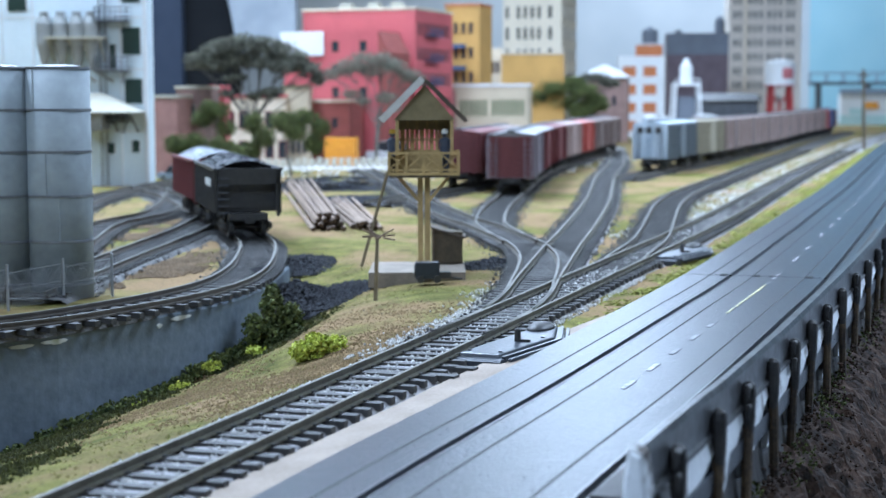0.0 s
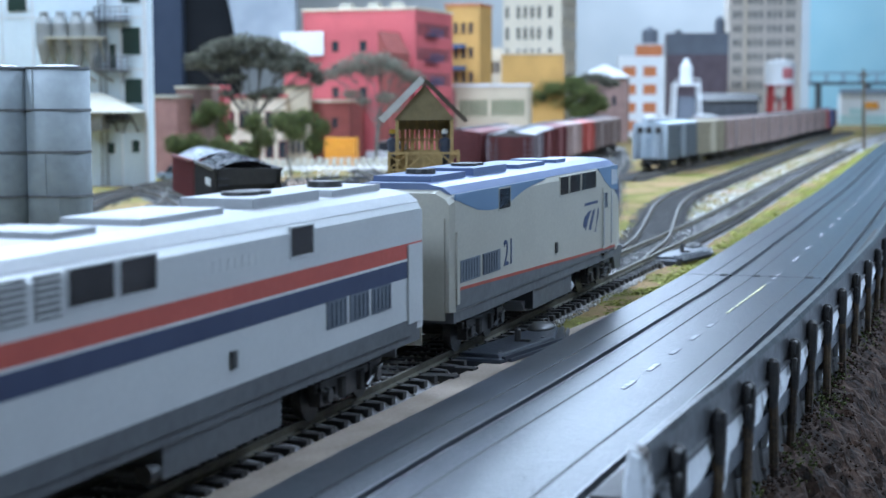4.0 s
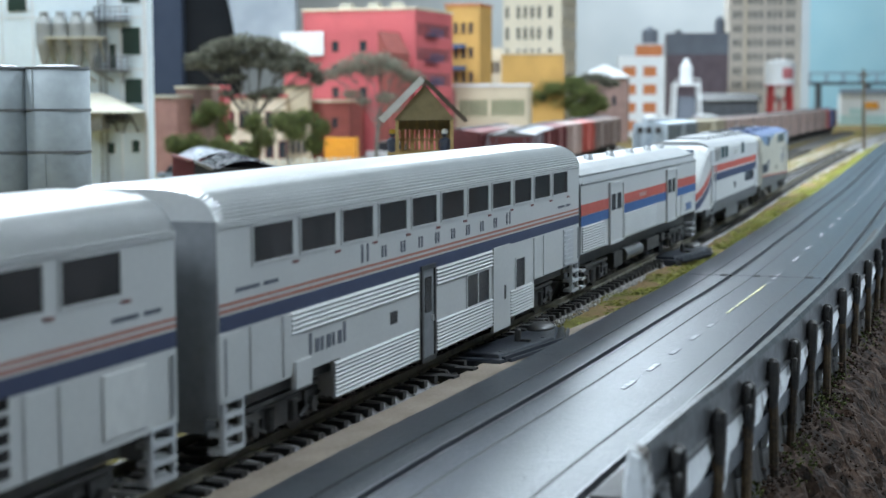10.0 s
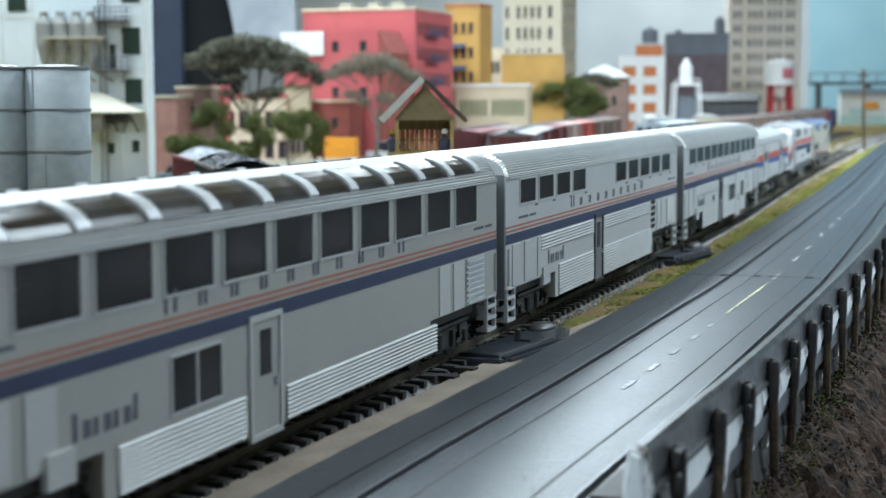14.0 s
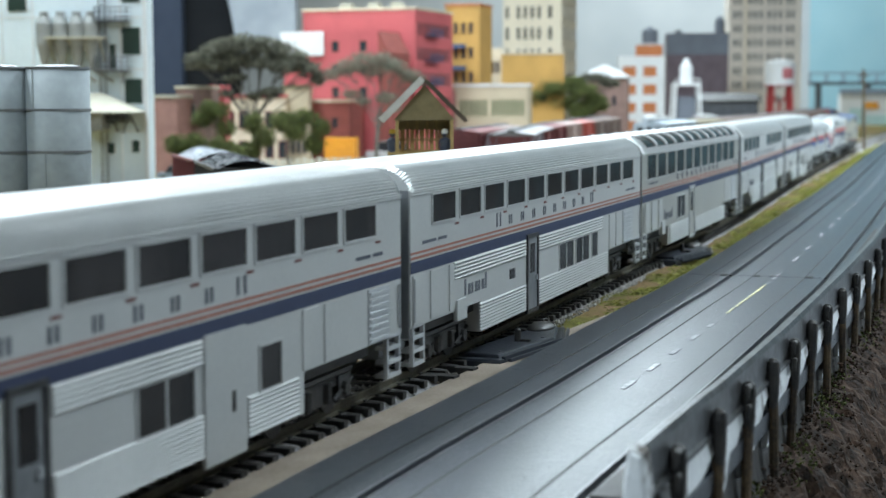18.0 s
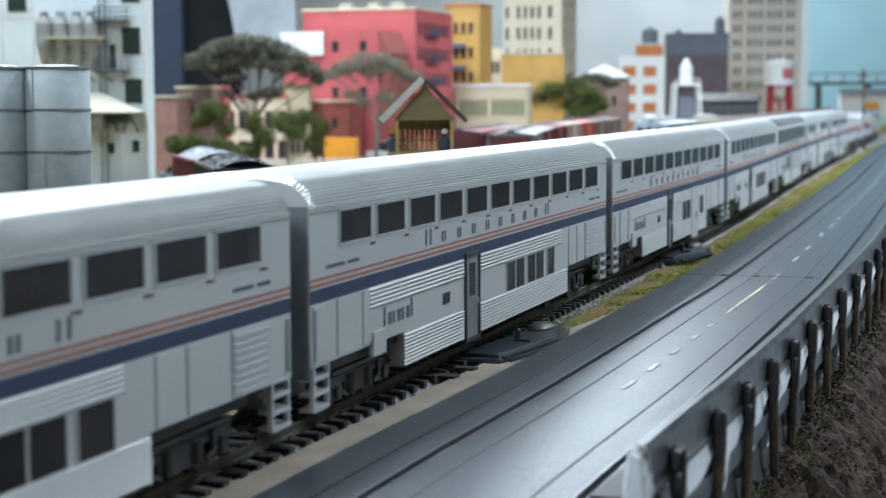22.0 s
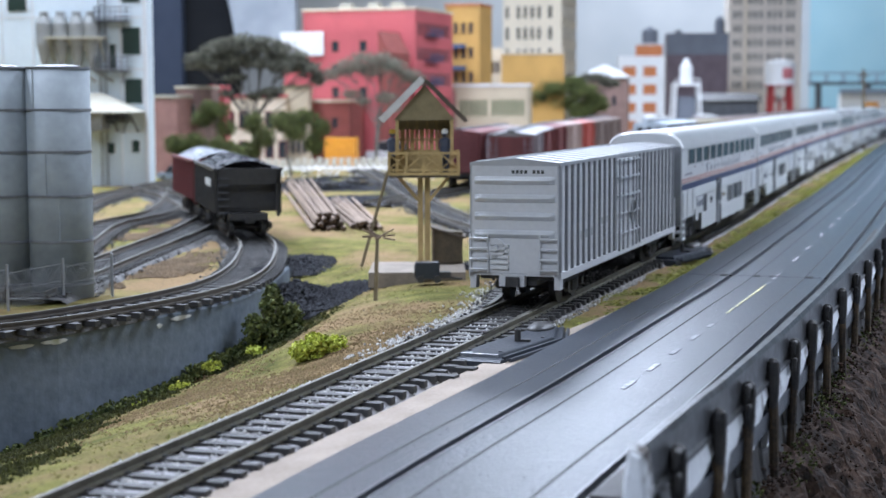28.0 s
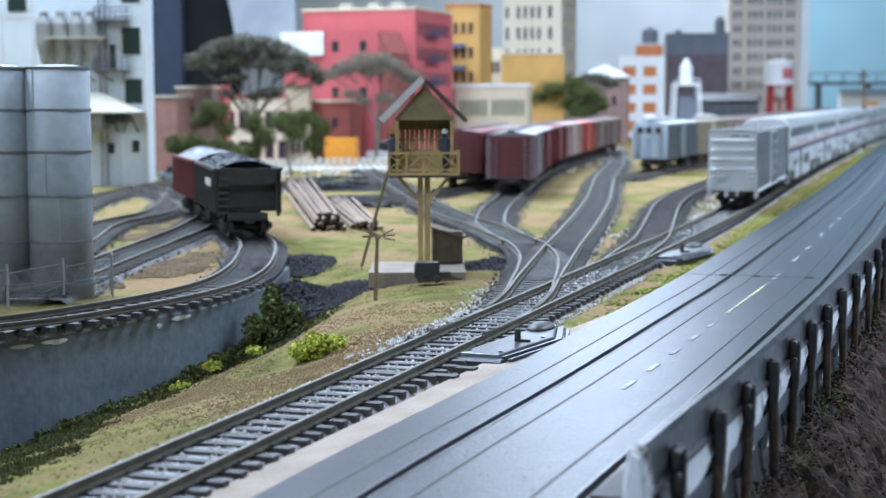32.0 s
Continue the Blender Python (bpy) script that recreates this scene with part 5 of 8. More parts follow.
def rock_bank():
    """Brown carved bank that falls away beside the road, streaked down its slope."""
    ys = [150 + 2.6 * k for k in range(380)] + [1140 + 20 * k for k in range(12)]
    us = [i / 52 for i in range(53)]
    verts, faces = [], []
    for y in ys:
        x0 = lerp(y, LANE_R) + 17.5
        for u in us:
            n1 = noise.noise(Vector((u * 3, y * 0.022, 0)))
            n2 = noise.noise(Vector((u * 6, y * 0.10, 4)))
            n3 = noise.noise(Vector((u * 14, y * 0.34, 9)))
            n4 = noise.noise(Vector((u * 40, y * 0.5, 2)))
            ridge = 1 - abs(n2) * 2.2
            x = x0 + u * 50 + 3.0 * n1 + 1.5 * ridge * min(1, u * 6) + 1.1 * n3
            z = -15.5 - 62 * u ** 1.1 + 4.0 * n1 + 2.0 * ridge * min(1, u * 6) + 2.2 * n3 + 1.3 * n4
            verts.append((x * MM, y * MM, z * MM))
    w = len(us)
    for j in range(len(ys) - 1):
        for i in range(w - 1):
            faces.append((j * w + i, j * w + i + 1, (j + 1) * w + i + 1, (j + 1) * w + i))
    me = bpy.data.meshes.new("rock_bank")
    me.from_pydata(verts, [], faces)
    me.materials.append(ROCK)
    tagged(new("rock_bank", me), "dark brown carved rock bank below the road", "rock", kind="structure")
    spots = []
    for _ in range(5200):
        y = random.uniform(240, 1000)
        u = random.random() ** 1.9
        if noise.noise(Vector((u * 5, y * 0.03, 6))) < -0.12:
            continue
        spots.append((lerp(y, LANE_R) + 19.5 + u * 46, y, -15.5 - 60 * u ** 1.1 + random.uniform(-1.5, 4)))
    stones("bank_rubble", "dark brown crumbs and clods on the rock bank", ROCK, spots, 0.25, 0.95)
    bm = bmn()
    for _ in range(1500):
        y = random.uniform(270, 900)
        u = random.random() * 0.16
        if noise.noise(Vector((y * 0.03, 2, 8))) > -0.1:
            p = Vector((lerp(y, LANE_R) + 18.5 + u * 40, y, -14 - 55 * u + random.uniform(-1, 2.5)))
            foliage(bm, p, (1, 1, 1), 2, 0.55)
    tagged(part("bank_moss", bm, LEAF_D), "dark moss on the rock bank under the guard rail", "moss", kind="stuff")


def watch_tower():
    root = thing("watch_tower", "ochre wooden yard watch tower on a single braced post", "tower", put(-245.5, 702, 0, 18.56))
    bm = bmn()
    box(bm, -2.0, 0.4, -1.2, 1.2, -2, 37.8)
    part("post", bm, WOODY, root)
    bm = bmn()
    box(bm, 1.0, 3.6, -1.6, 1.0, -2, 37.8)
    part("post", bm, WOODY, root)
    for sx, sy in ((-1, -1), (1, -1), (-1, 1), (1, 1)):
        bm = bmn()
        rod(bm, (0.8 + sx * 1.4, sy * 1.0, 25.5), (0.8 + sx * 11.4, sy * 4.5, 37.6), 0.75, 0.75, 4)
        part("brace", bm, WOODY, root)
    bm = bmn()
    box(bm, -14.6, 16.4, -13, 13, 37.6, 38.6)
    part("deck_frame", bm, WOODD, root)
    for i in range(13):
        bm = bmn()
        y = -13.4 + i * 2.08
        box(bm, -14.9, 16.7, y, y + 1.95, 38.6, 39.8)
        part("plank", bm, WOODY, root)
    # balustrade with crossed braces
    for side in range(4):
        m = Matrix.Translation((0.9, 0, 0)) @ pose(0, 0, 0, 0, 0, 90 * side)
        w = 15.4 if side % 2 == 0 else 13.0
        d = -13.0 if side % 2 == 0 else -15.4
        bal = thing_part("balustrade", root)
        bm = bmn()
        for zz in (40.6, 48.0):
            box(bm, -w, w, d - 0.45, d + 0.45, zz, zz + 0.9, m)
        bal.data = data_of(bm, "balustrade", WOODY)
        n = 4 if side % 2 == 0 else 3
        for i in range(n + 1):
            x = -w + 2 * w * i / n
            bm = bmn()
            box(bm, x - 0.55, x + 0.55, d - 0.6, d + 0.6, 39.6, 49.2, m)
            part("baluster", bm, WOODY, bal)
        for i in range(n):
            x0, x1 = -w + 2 * w * i / n, -w + 2 * w * (i + 1) / n
            for a, b in ((41.4, 48.0), (48.0, 41.4)):
                bm = bmn()
                rod(bm, m @ Vector((x0, d, a)), m @ Vector((x1, d, b)), 0.33, 0.33, 4)
                part("cross_brace", bm, WOODY, bal)
    # cabin of posts and glazing bars, open to the front
    for x in (-11, -6.6, -2.2, 2.2, 6.6, 11, 13.4):
        bm = bmn()
        box(bm, x - 0.6, x + 0.6, 3.4, 4.6, 39.8, 63.5)
        part("stud", bm, WOODY, root)
    for x in (-11, 13.4):
        for y in (-9,):
            bm = bmn()
            box(bm, x - 0.7, x + 0.7, y - 0.7, y + 0.7, 39.8, 63.5)
            part("corner_post", bm, WOODY, root)
        for y in (-5.6, -2.2, 1.2, 8.0, 11.0):
            bm = bmn()
            box(bm, x - 0.5, x + 0.5, y - 0.5, y + 0.5, 39.8, 63.5)
            part("stud", bm, WOODY, root)
    for zz in (46.5, 53.5, 62.0):
        bm = bmn()
        box(bm, -11.4, 13.8, 3.6, 4.4, zz, zz + 1.1)
        part("glazing_bar", bm, WOODY, root)
    bm = bmn()
    box(bm, -11, 13.4, 3.5, 4.5, 39.8, 49.5)
    part("parapet", bm, WOODY, root)
    for x in (-8.8, -4.4, 0.0, 4.4, 8.8, 12.2):
        bm = bmn()
        box(bm, x - 1.0, x + 0.9, 5.0, 5.6, 49.5, 63.5)
        part("wall_board", bm, WOODY, root)
    bm = bmn()
    box(bm, -11.4, 13.8, 3.4, 4.6, 58.5, 63.4)
    part("header", bm, GABLE, root)
    bm = bmn()
    loft(bm, [[(-12.4, y, 63), (14.8, y, 63), (1.2, y, 78.6)] for y in (-10, -9.2)])
    part("gable", bm, GABLE, root, "brown boarded gable")
    bm = bmn()
    loft(bm, [[(-12.4, y, 63), (14.8, y, 63), (1.2, y, 78.6)] for y in (10.4, 11.2)])
    part("gable", bm, WOODD, root)
    for i in range(1, 9):
        x = -12.4 + 27.2 * i / 9
        top = 78.6 - abs(x - 1.2) * 15.6 / 13.6
        bm = bmn()
        box(bm, x - 0.12, x + 0.12, -10.15, -9.9, 63, top)
        part("board_joint", bm, GABLE, root)
    for s in (-1, 1):
        roof = thing_part("roof_slope", root)
        a, b = Vector((1.2, 0, 80.6)), Vector((1.2 + s * 18.4, 0, 62.2))
        nrm = Vector((s * (80.6 - 62.2), 0, 18.4)).normalized()
        bm = bmn()
        loft(bm, [[(p + nrm * o) + Vector((0, y, 0)) for p, o in ((a, 0), (b, 0), (b, 0.9), (a, 0.9))] for y in (-13.5, 13.5)])
        roof.data = data_of(bm, "roof_slope", ROOFB)
        for i in range(9):
            t0, t1 = i / 9, (i + 1) / 9
            p0, p1 = a.lerp(b, t0), a.lerp(b, t1 + 0.02)
            bm = bmn()
            loft(bm, [[p0 + nrm * 0.95 + Vector((0, y, 0)), p1 + nrm * 1.3 + Vector((0, y, 0)), p1 + nrm * 0.9 + Vector((0, y, 0))] for y in (-13.7, 13.7)])
            part("shingle_row", bm, ROOFB, roof)
        # left fascia taller and paler: light on that roof slope is painted in
        bm = bmn()
        loft(bm, [[(p + nrm * o) + Vector((0, y, 0)) for p, o in ((a, -0.6), (b, -0.6), (b, 2.4 if s < 0 else 1.3), (a, 2.4 if s < 0 else 1.3))] for y in (-14.3, -13.7)])
        part("fascia", bm, EDGEW if s < 0 else ROOFB, roof, "front fascia paled for the lit left roof slope" if s < 0 else "")


def tower_yard():
    bm = bmn()
    box(bm, -20, 22, -30, 18, -9, -2.4)
    soften(bm, 0.5)
    tagged(part("concrete_slab", bm, SLABM, m=put(-247, 697, 0, 18.56)), "pale concrete slab under the watch tower", "slab")
    # lean-to shed
    root = thing("tool_shed", "dark brown lean-to tool shed beside the tower", "shed", put(-238, 716, -2, 18.56))
    bm = bmn()
    plate(bm, [(-8, 0), (8, 0), (8, 13.6), (-8, 14.2)], -6.6, 6.6)
    part("wall", bm, WOODD, root)
    bm = bmn()
    loft(bm, [[(-7.8, y, 15.6), (8.0, y, 11.0), (8.0, y, 12.0), (-7.8, y, 16.6)] for y in (-9.5, 9.5)])
    part("roof", bm, ROOFB, root)
    bm = bmn()
    loft(bm, [[(-6.7, y, 13.5), (6.7, y, 10.5), (6.7, y, 13.0), (-6.7, y, 16)] for y in (-7.9, 7.9)])
    part("wall_top", bm, WOODD, root)
    # pale panel over the left end: light on that face, put into colour
    bm = bmn()
    box(bm, -7.4, -6.4, -8.2, 8.2, 0, 14.8)
    part("corner_board", bm, SLABM, root, "left end paled for the light on it")
    # compressor
    root = thing("compressor", "black portable compressor with drawbar", "machine", put(-228, 661, -5.2, 22))
    bm = bmn()
    box(bm, -6, 4, -4, 4, 1.6, 8.4)
    soften(bm, 0.7, 2)
    part("housing", bm, MACHINE, root)
    bm = bmn()
    rod(bm, (-6.5, 0, 4.8), (-5.2, 0, 4.8), 2.8, 2.8, 14)
    part("fan_cover", bm, GUNMETAL, root)
    for x in (-4, 3):
        for s in (-1, 1):
            bm = bmn()
            rod(bm, (x, s * 4.2, 1.5), (x, s * 5.2, 1.5), 1.6, 1.6, 12)
            part("wheel", bm, BLACK, root)
    bm = bmn()
    rod(bm, (4, 0, 2.2), (14, -1, 1.2), 0.6, 0.5, 6)
    box(bm, 4, 9, -2.5, 2.5, 1.6, 4.2)
    part("drawbar", bm, BLACK, root)
    # ladder
    root = thing("ladder", "dark wooden ladder leaning on the tower deck", "ladder")
    a, b = Vector((-257.5, 690, 40.2)), Vector((-268, 684, -2.0))
    for s in (-1, 1):
        bm = bmn()
        o = Vector((-0.32, 0.95, 0)) * 1.6 * s
        rod(bm, a + o, b + o, 0.75, 0.75, 4)
        part("stile", bm, POLEW, root)
    for i in range(14):
        p = a.lerp(b, (i + 0.7) / 14.5)
        o = Vector((-0.32, 0.95, 0)) * 1.6
        bm = bmn()
        rod(bm, p - o, p + o, 0.35, 0.35, 5)
        part("rung", bm, SLABM, root)
    # signal pole with broken arms
    root = thing("signal_pole", "leaning ochre pole with splintered pale cross arms", "pole")
    bm = bmn()
    rod(bm, (-228.3, 597, -6), (-228.4, 600, 20), 0.95, 0.7, 8)
    part("pole", bm, POLEW, root)
    for p, q in (((-234, 598, 19), (-221.5, 601, 19.6)), ((-232.5, 599, 22.4), (-227, 600, 18.2)), ((-229, 599, 18), (-222, 601, 22)), ((-234, 598, 22), (-229, 600, 19.4)), ((-226, 600, 18.6), (-221, 600, 17.8))):
        bm = bmn()
        rod(bm, p, q, 0.5, 0.28, 5)
        part("arm", bm, LOGM, root)
    for x, y, lean, nm in ((-255.5, 691, 0, "seated"), (-233.5, 698.5, 0, "standing")):
        bm = bmn()
        z = 39.8
        rod(bm, (-0.9, 0, z), (-0.8, 0, z + 8), 0.9, 1.2, 8)
        rod(bm, (0.9, 0, z), (0.8, 0, z + 8), 0.9, 1.2, 8)
        rod(bm, (0, 0, z + 7.5), (0, 0, z + 14.5), 2.2, 2.6, 10)
        rod(bm, (0, 0, z + 14.5), (0, 0, z + 15.6), 2.4, 1.0, 10)
        bmesh.ops.create_icosphere(bm, subdivisions=2, radius=1.55, matrix=Matrix.Translation((0, 0, z + 17.2)))
        rod(bm, (0, 0, z + 17.6), (0, 0, z + 19.2), 1.7, 1.2, 10)
        ob = part("figurine", bm, FIGURE, m=put(x, y, 0, 20))
        ob.data.materials.append(YELLOWHAT if nm == "seated" else EDGEW)
        ob.data.materials.append(WOODD)
        for fc in ob.data.polygons:
            zc = fc.center.z / MM - z
            fc.material_index = 1 if zc > 17.2 else (2 if zc < 7.4 and nm == "seated" else 0)
        tagged(ob, "small painted model figurine on the tower deck", "figurine")


def switch_machine(x, y, rz):
    root = thing("switch_machine", "blue-black switch machine with lever beside the track", "machine", put(x, y, 0, rz), group="switch machines")
    bm = bmn()
    foot = [(-11, -33), (6.5, -33), (11, 12), (1.5, 41), (-5.5, 40), (-9.5, -8)]
    loft(bm, [[(px * k, py * k, z) for px, py in foot] for z, k in ((-6.0, 1.0), (-3.0, 1.0), (-2.4, 0.975))])
    part("base", bm, MACHINE, root)
    bm = bmn()
    loft(bm, [[(-8.5 + o, -29 + o, z), (4.6 - o, -29 + o, z), (8.2 - o, 11 - o, z), (0.6 - o * 0.4, 36 - o, z), (-4.6 + o * 0.4, 35 - o, z), (-7.8 + o, -7, z)] for z, o in ((-2.5, 0), (-1.5, 0.5), (-1.3, 1.1))])
    part("cover", bm, MACHINE, root, "flat sloping cover plate")
    # rail with a groove along the road side
    for o, zt in ((0.0, -1.6), (1.9, -2.2)):
        bm = bmn()
        loft(bm, [[(px + o, py, -3), (px + o + 1.3, py, -3), (px + o + 1.1, py, zt), (px + o + 0.2, py, zt)] for px, py in ((5.6, -30), (9.2, 11), (0.8, 38))])
        part("edge_rail", bm, MACHINE, root)
    bm = bmn()
    rings = []
    for k in range(6):
        t = k / 5 * math.pi / 2
        rings.append([(-2.2 + math.cos(a) * 4.2 * math.cos(t), 27 + math.sin(a) * 7.5 * math.cos(t), -1.6 + 2.6 * math.sin(t)) for a in (2 * math.pi * i / 18 for i in range(18))])
    rings[-1] = [((p[0] + 2.2) * 0.3 - 2.2, (p[1] - 27) * 0.3 + 27, p[2]) for p in rings[-2]]
    loft(bm, rings)
    part("motor_housing", bm, BLACK, root, "domed black motor housing", smooth=True)
    bm = bmn()
    rod(bm, (0.4, -2, -1.4), (0.4, -2, 2.2), 1.0, 0.95, 12)
    rod(bm, (0.4, -2, 2.2), (0.4, -2, 2.7), 0.95, 0.6, 12)
    box(bm, -0.4, 4.4, -2.5, -1.5, -1.3, -0.6)
    part("lever", bm, BLACK, root)
    for px, py in ((-6.5, -24), (3.0, -24), (5.0, 8)):
        bm = bmn()
        rod(bm, (px, py, -1.4), (px, py, -0.95), 0.7, 0.6, 8)
        part("screw", bm, STEEL, root)
    for py in (-61, -47):
        bm = bmn()
        box(bm, -24, 3.5, py, py + 4.0, -5.0, -2.7)
        soften(bm, 0.3)
        part("tie_bar", bm, TIE, root)


def silos():
    for x, y, r, label in ((-350, 568, 12.6, "tall grey banded sheet-metal silo"), (-371.5, 559, 13.0, "tall grey banded sheet-metal silo behind the wire fence")):
        root = thing("silo", label, "silo", put(x, y, -6), group="silos")
        bm = bmn()
        rod(bm, (0, 0, 0), (0, 0, 91.2), r, r, 48)
        for fc in bm.faces:
            fc.smooth = len(fc.verts) == 4
        part("shell", bm, SILO, root)
        for z in (6.2, 23.0, 40.8, 58.0, 74.2, 90.4):
            bm = bmn()
            rod(bm, (0, 0, z), (0, 0, z + 0.9), r + 0.45, r + 0.45, 48)
            part("hoop", bm, SILOBAND, root)
        for z0, z1, a in ((7.1, 23, 200), (41.7, 58, 278), (23.9, 40.8, 300), (58.9, 74.2, 215), (75.1, 90.4, 255)):
            bm = bmn()
            t = radians(a)
            rod(bm, (r * math.cos(t), r * math.sin(t), z0), (r * math.cos(t), r * math.sin(t), z1), 0.35, 0.35, 6)
            part("seam", bm, SILO, root)
        bm = bmn()
        rod(bm, (0, 0, 90.6), (0, 0, 92.2), r - 0.2, r * 0.5, 48)
        part("cap", bm, SILOBAND, root)
    root = thing("wire_fence", "sagging galvanised chain-link fence before the silos", "fence")
    pts = [(-331.5, 575), (-339, 551), (-346, 524), (-355, 500), (-366, 476)]
    for x, y in pts:
        bm = bmn()
        rod(bm, (x, y, -6), (x, y, 12), 0.55, 0.55, 8)
        part("post", bm, WIRE, root)
    bm = bmn()
    for (x0, y0), (x1, y1) in zip(pts, pts[1:]):
        for z in (8.5, 2.0):
            rod(bm, (x0, y0, z + 1.5), (x1, y1, z), 0.16, 0.16, 4)
        for i in range(22):
            t = i / 22
            a = Vector((x0 + (x1 - x0) * t, y0 + (y1 - y0) * t, -4.5))
            for dt in (0.35, -0.35):
                k = min(1, max(0, t + dt))
                rod(bm, a, (x0 + (x1 - x0) * k, y0 + (y1 - y0) * k, 9 + 1.2 * math.sin(i)), 0.09, 0.09, 3)
    ob = part("wire_mesh", bm, WIRE, root)
    ob["kind"] = "stuff"


def log_piles():
    for n, (x0, y0, x1, y1, w, rows, label) in enumerate(((-372, 897, -560, 1290, 12, 4, "stack of long pale logs on the grass"), (-352, 908, -470, 1150, 9, 2, "low stack of long weathered poles"))):
        root = thing("log_pile", label, "log pile", group="log piles")
        a, b = Vector((x0, y0, -5)), Vector((x1, y1, -5))
        d = (b - a).normalized()
        nrm = Vector((-d.y, d.x, 0))
        for r in range(rows):
            cnt = 7 - r - n
            for i in range(cnt):
                o = nrm * ((i - (cnt - 1) / 2) * 3.0 + random.uniform(-0.6, 0.6))
                z = 1.5 + r * 2.6
                s, e = random.uniform(-8, 14), random.uniform(-30, 10)
                p, q = a + o + d * s + Vector((0, 0, z)), b + o * 1.6 + d * e + Vector((0, 0, z + random.uniform(-0.5, 0.8)))
                bm = bmn()
                rod(bm, p, q, 1.35, 0.9, 8)
                lg = part("log", bm, LOGM, root)
                bm = bmn()
                rod(bm, p - d * 0.2, p, 1.3, 1.35, 8)
                part("cut_end", bm, LOGEND, lg)


def mounds():
    for x, y, rx, ry, h, z, label in ((-293, 668, 36, 44, 9, -10, "spilled heap of black coal below the curve"), (-330, 745, 22, 30, 6, -6, "low heap of black cinders"), (-222, 735, 22, 20, 4.5, -6, "dark cinder heap beside the slab"), (-560, 1330, 70, 60, 9, -6, "heap of dark cinders and scrap"), (-470, 1180, 40, 60, 3, -6, "patch of dark cinders")):
        spots = []
        for _ in range(int(rx * ry * 2.6)):
            a, k = random.uniform(0, 6.283), random.random() ** 0.6
            px, py = math.cos(a) * k, math.sin(a) * k
            spots.append((x + px * rx, y + py * ry, max(ground_z(x + px * rx, y + py * ry), z - 6) + h * max(0, 1 - k * 1.15) ** 1.3 * random.uniform(0.6, 1.0)))
        stones("coal_heap", label, COAL, spots, 0.45, 1.35)
        bm = bmn()
        rings = []
        for k in (1.0, 0.75, 0.5, 0.25, 0.02):
            rings.append([(x + math.cos(t) * rx * k, y + math.sin(t) * ry * k, ground_z(x + math.cos(t) * rx * k, y + math.sin(t) * ry * k) - 0.8 + h * (1 - k) ** 1.3 * 0.8) for t in (6.283 * i / 20 for i in range(20))])
        loft(bm, rings, cap=False)
        tagged(part("coal_core", bm, COAL), label, "heap", kind="stuff")


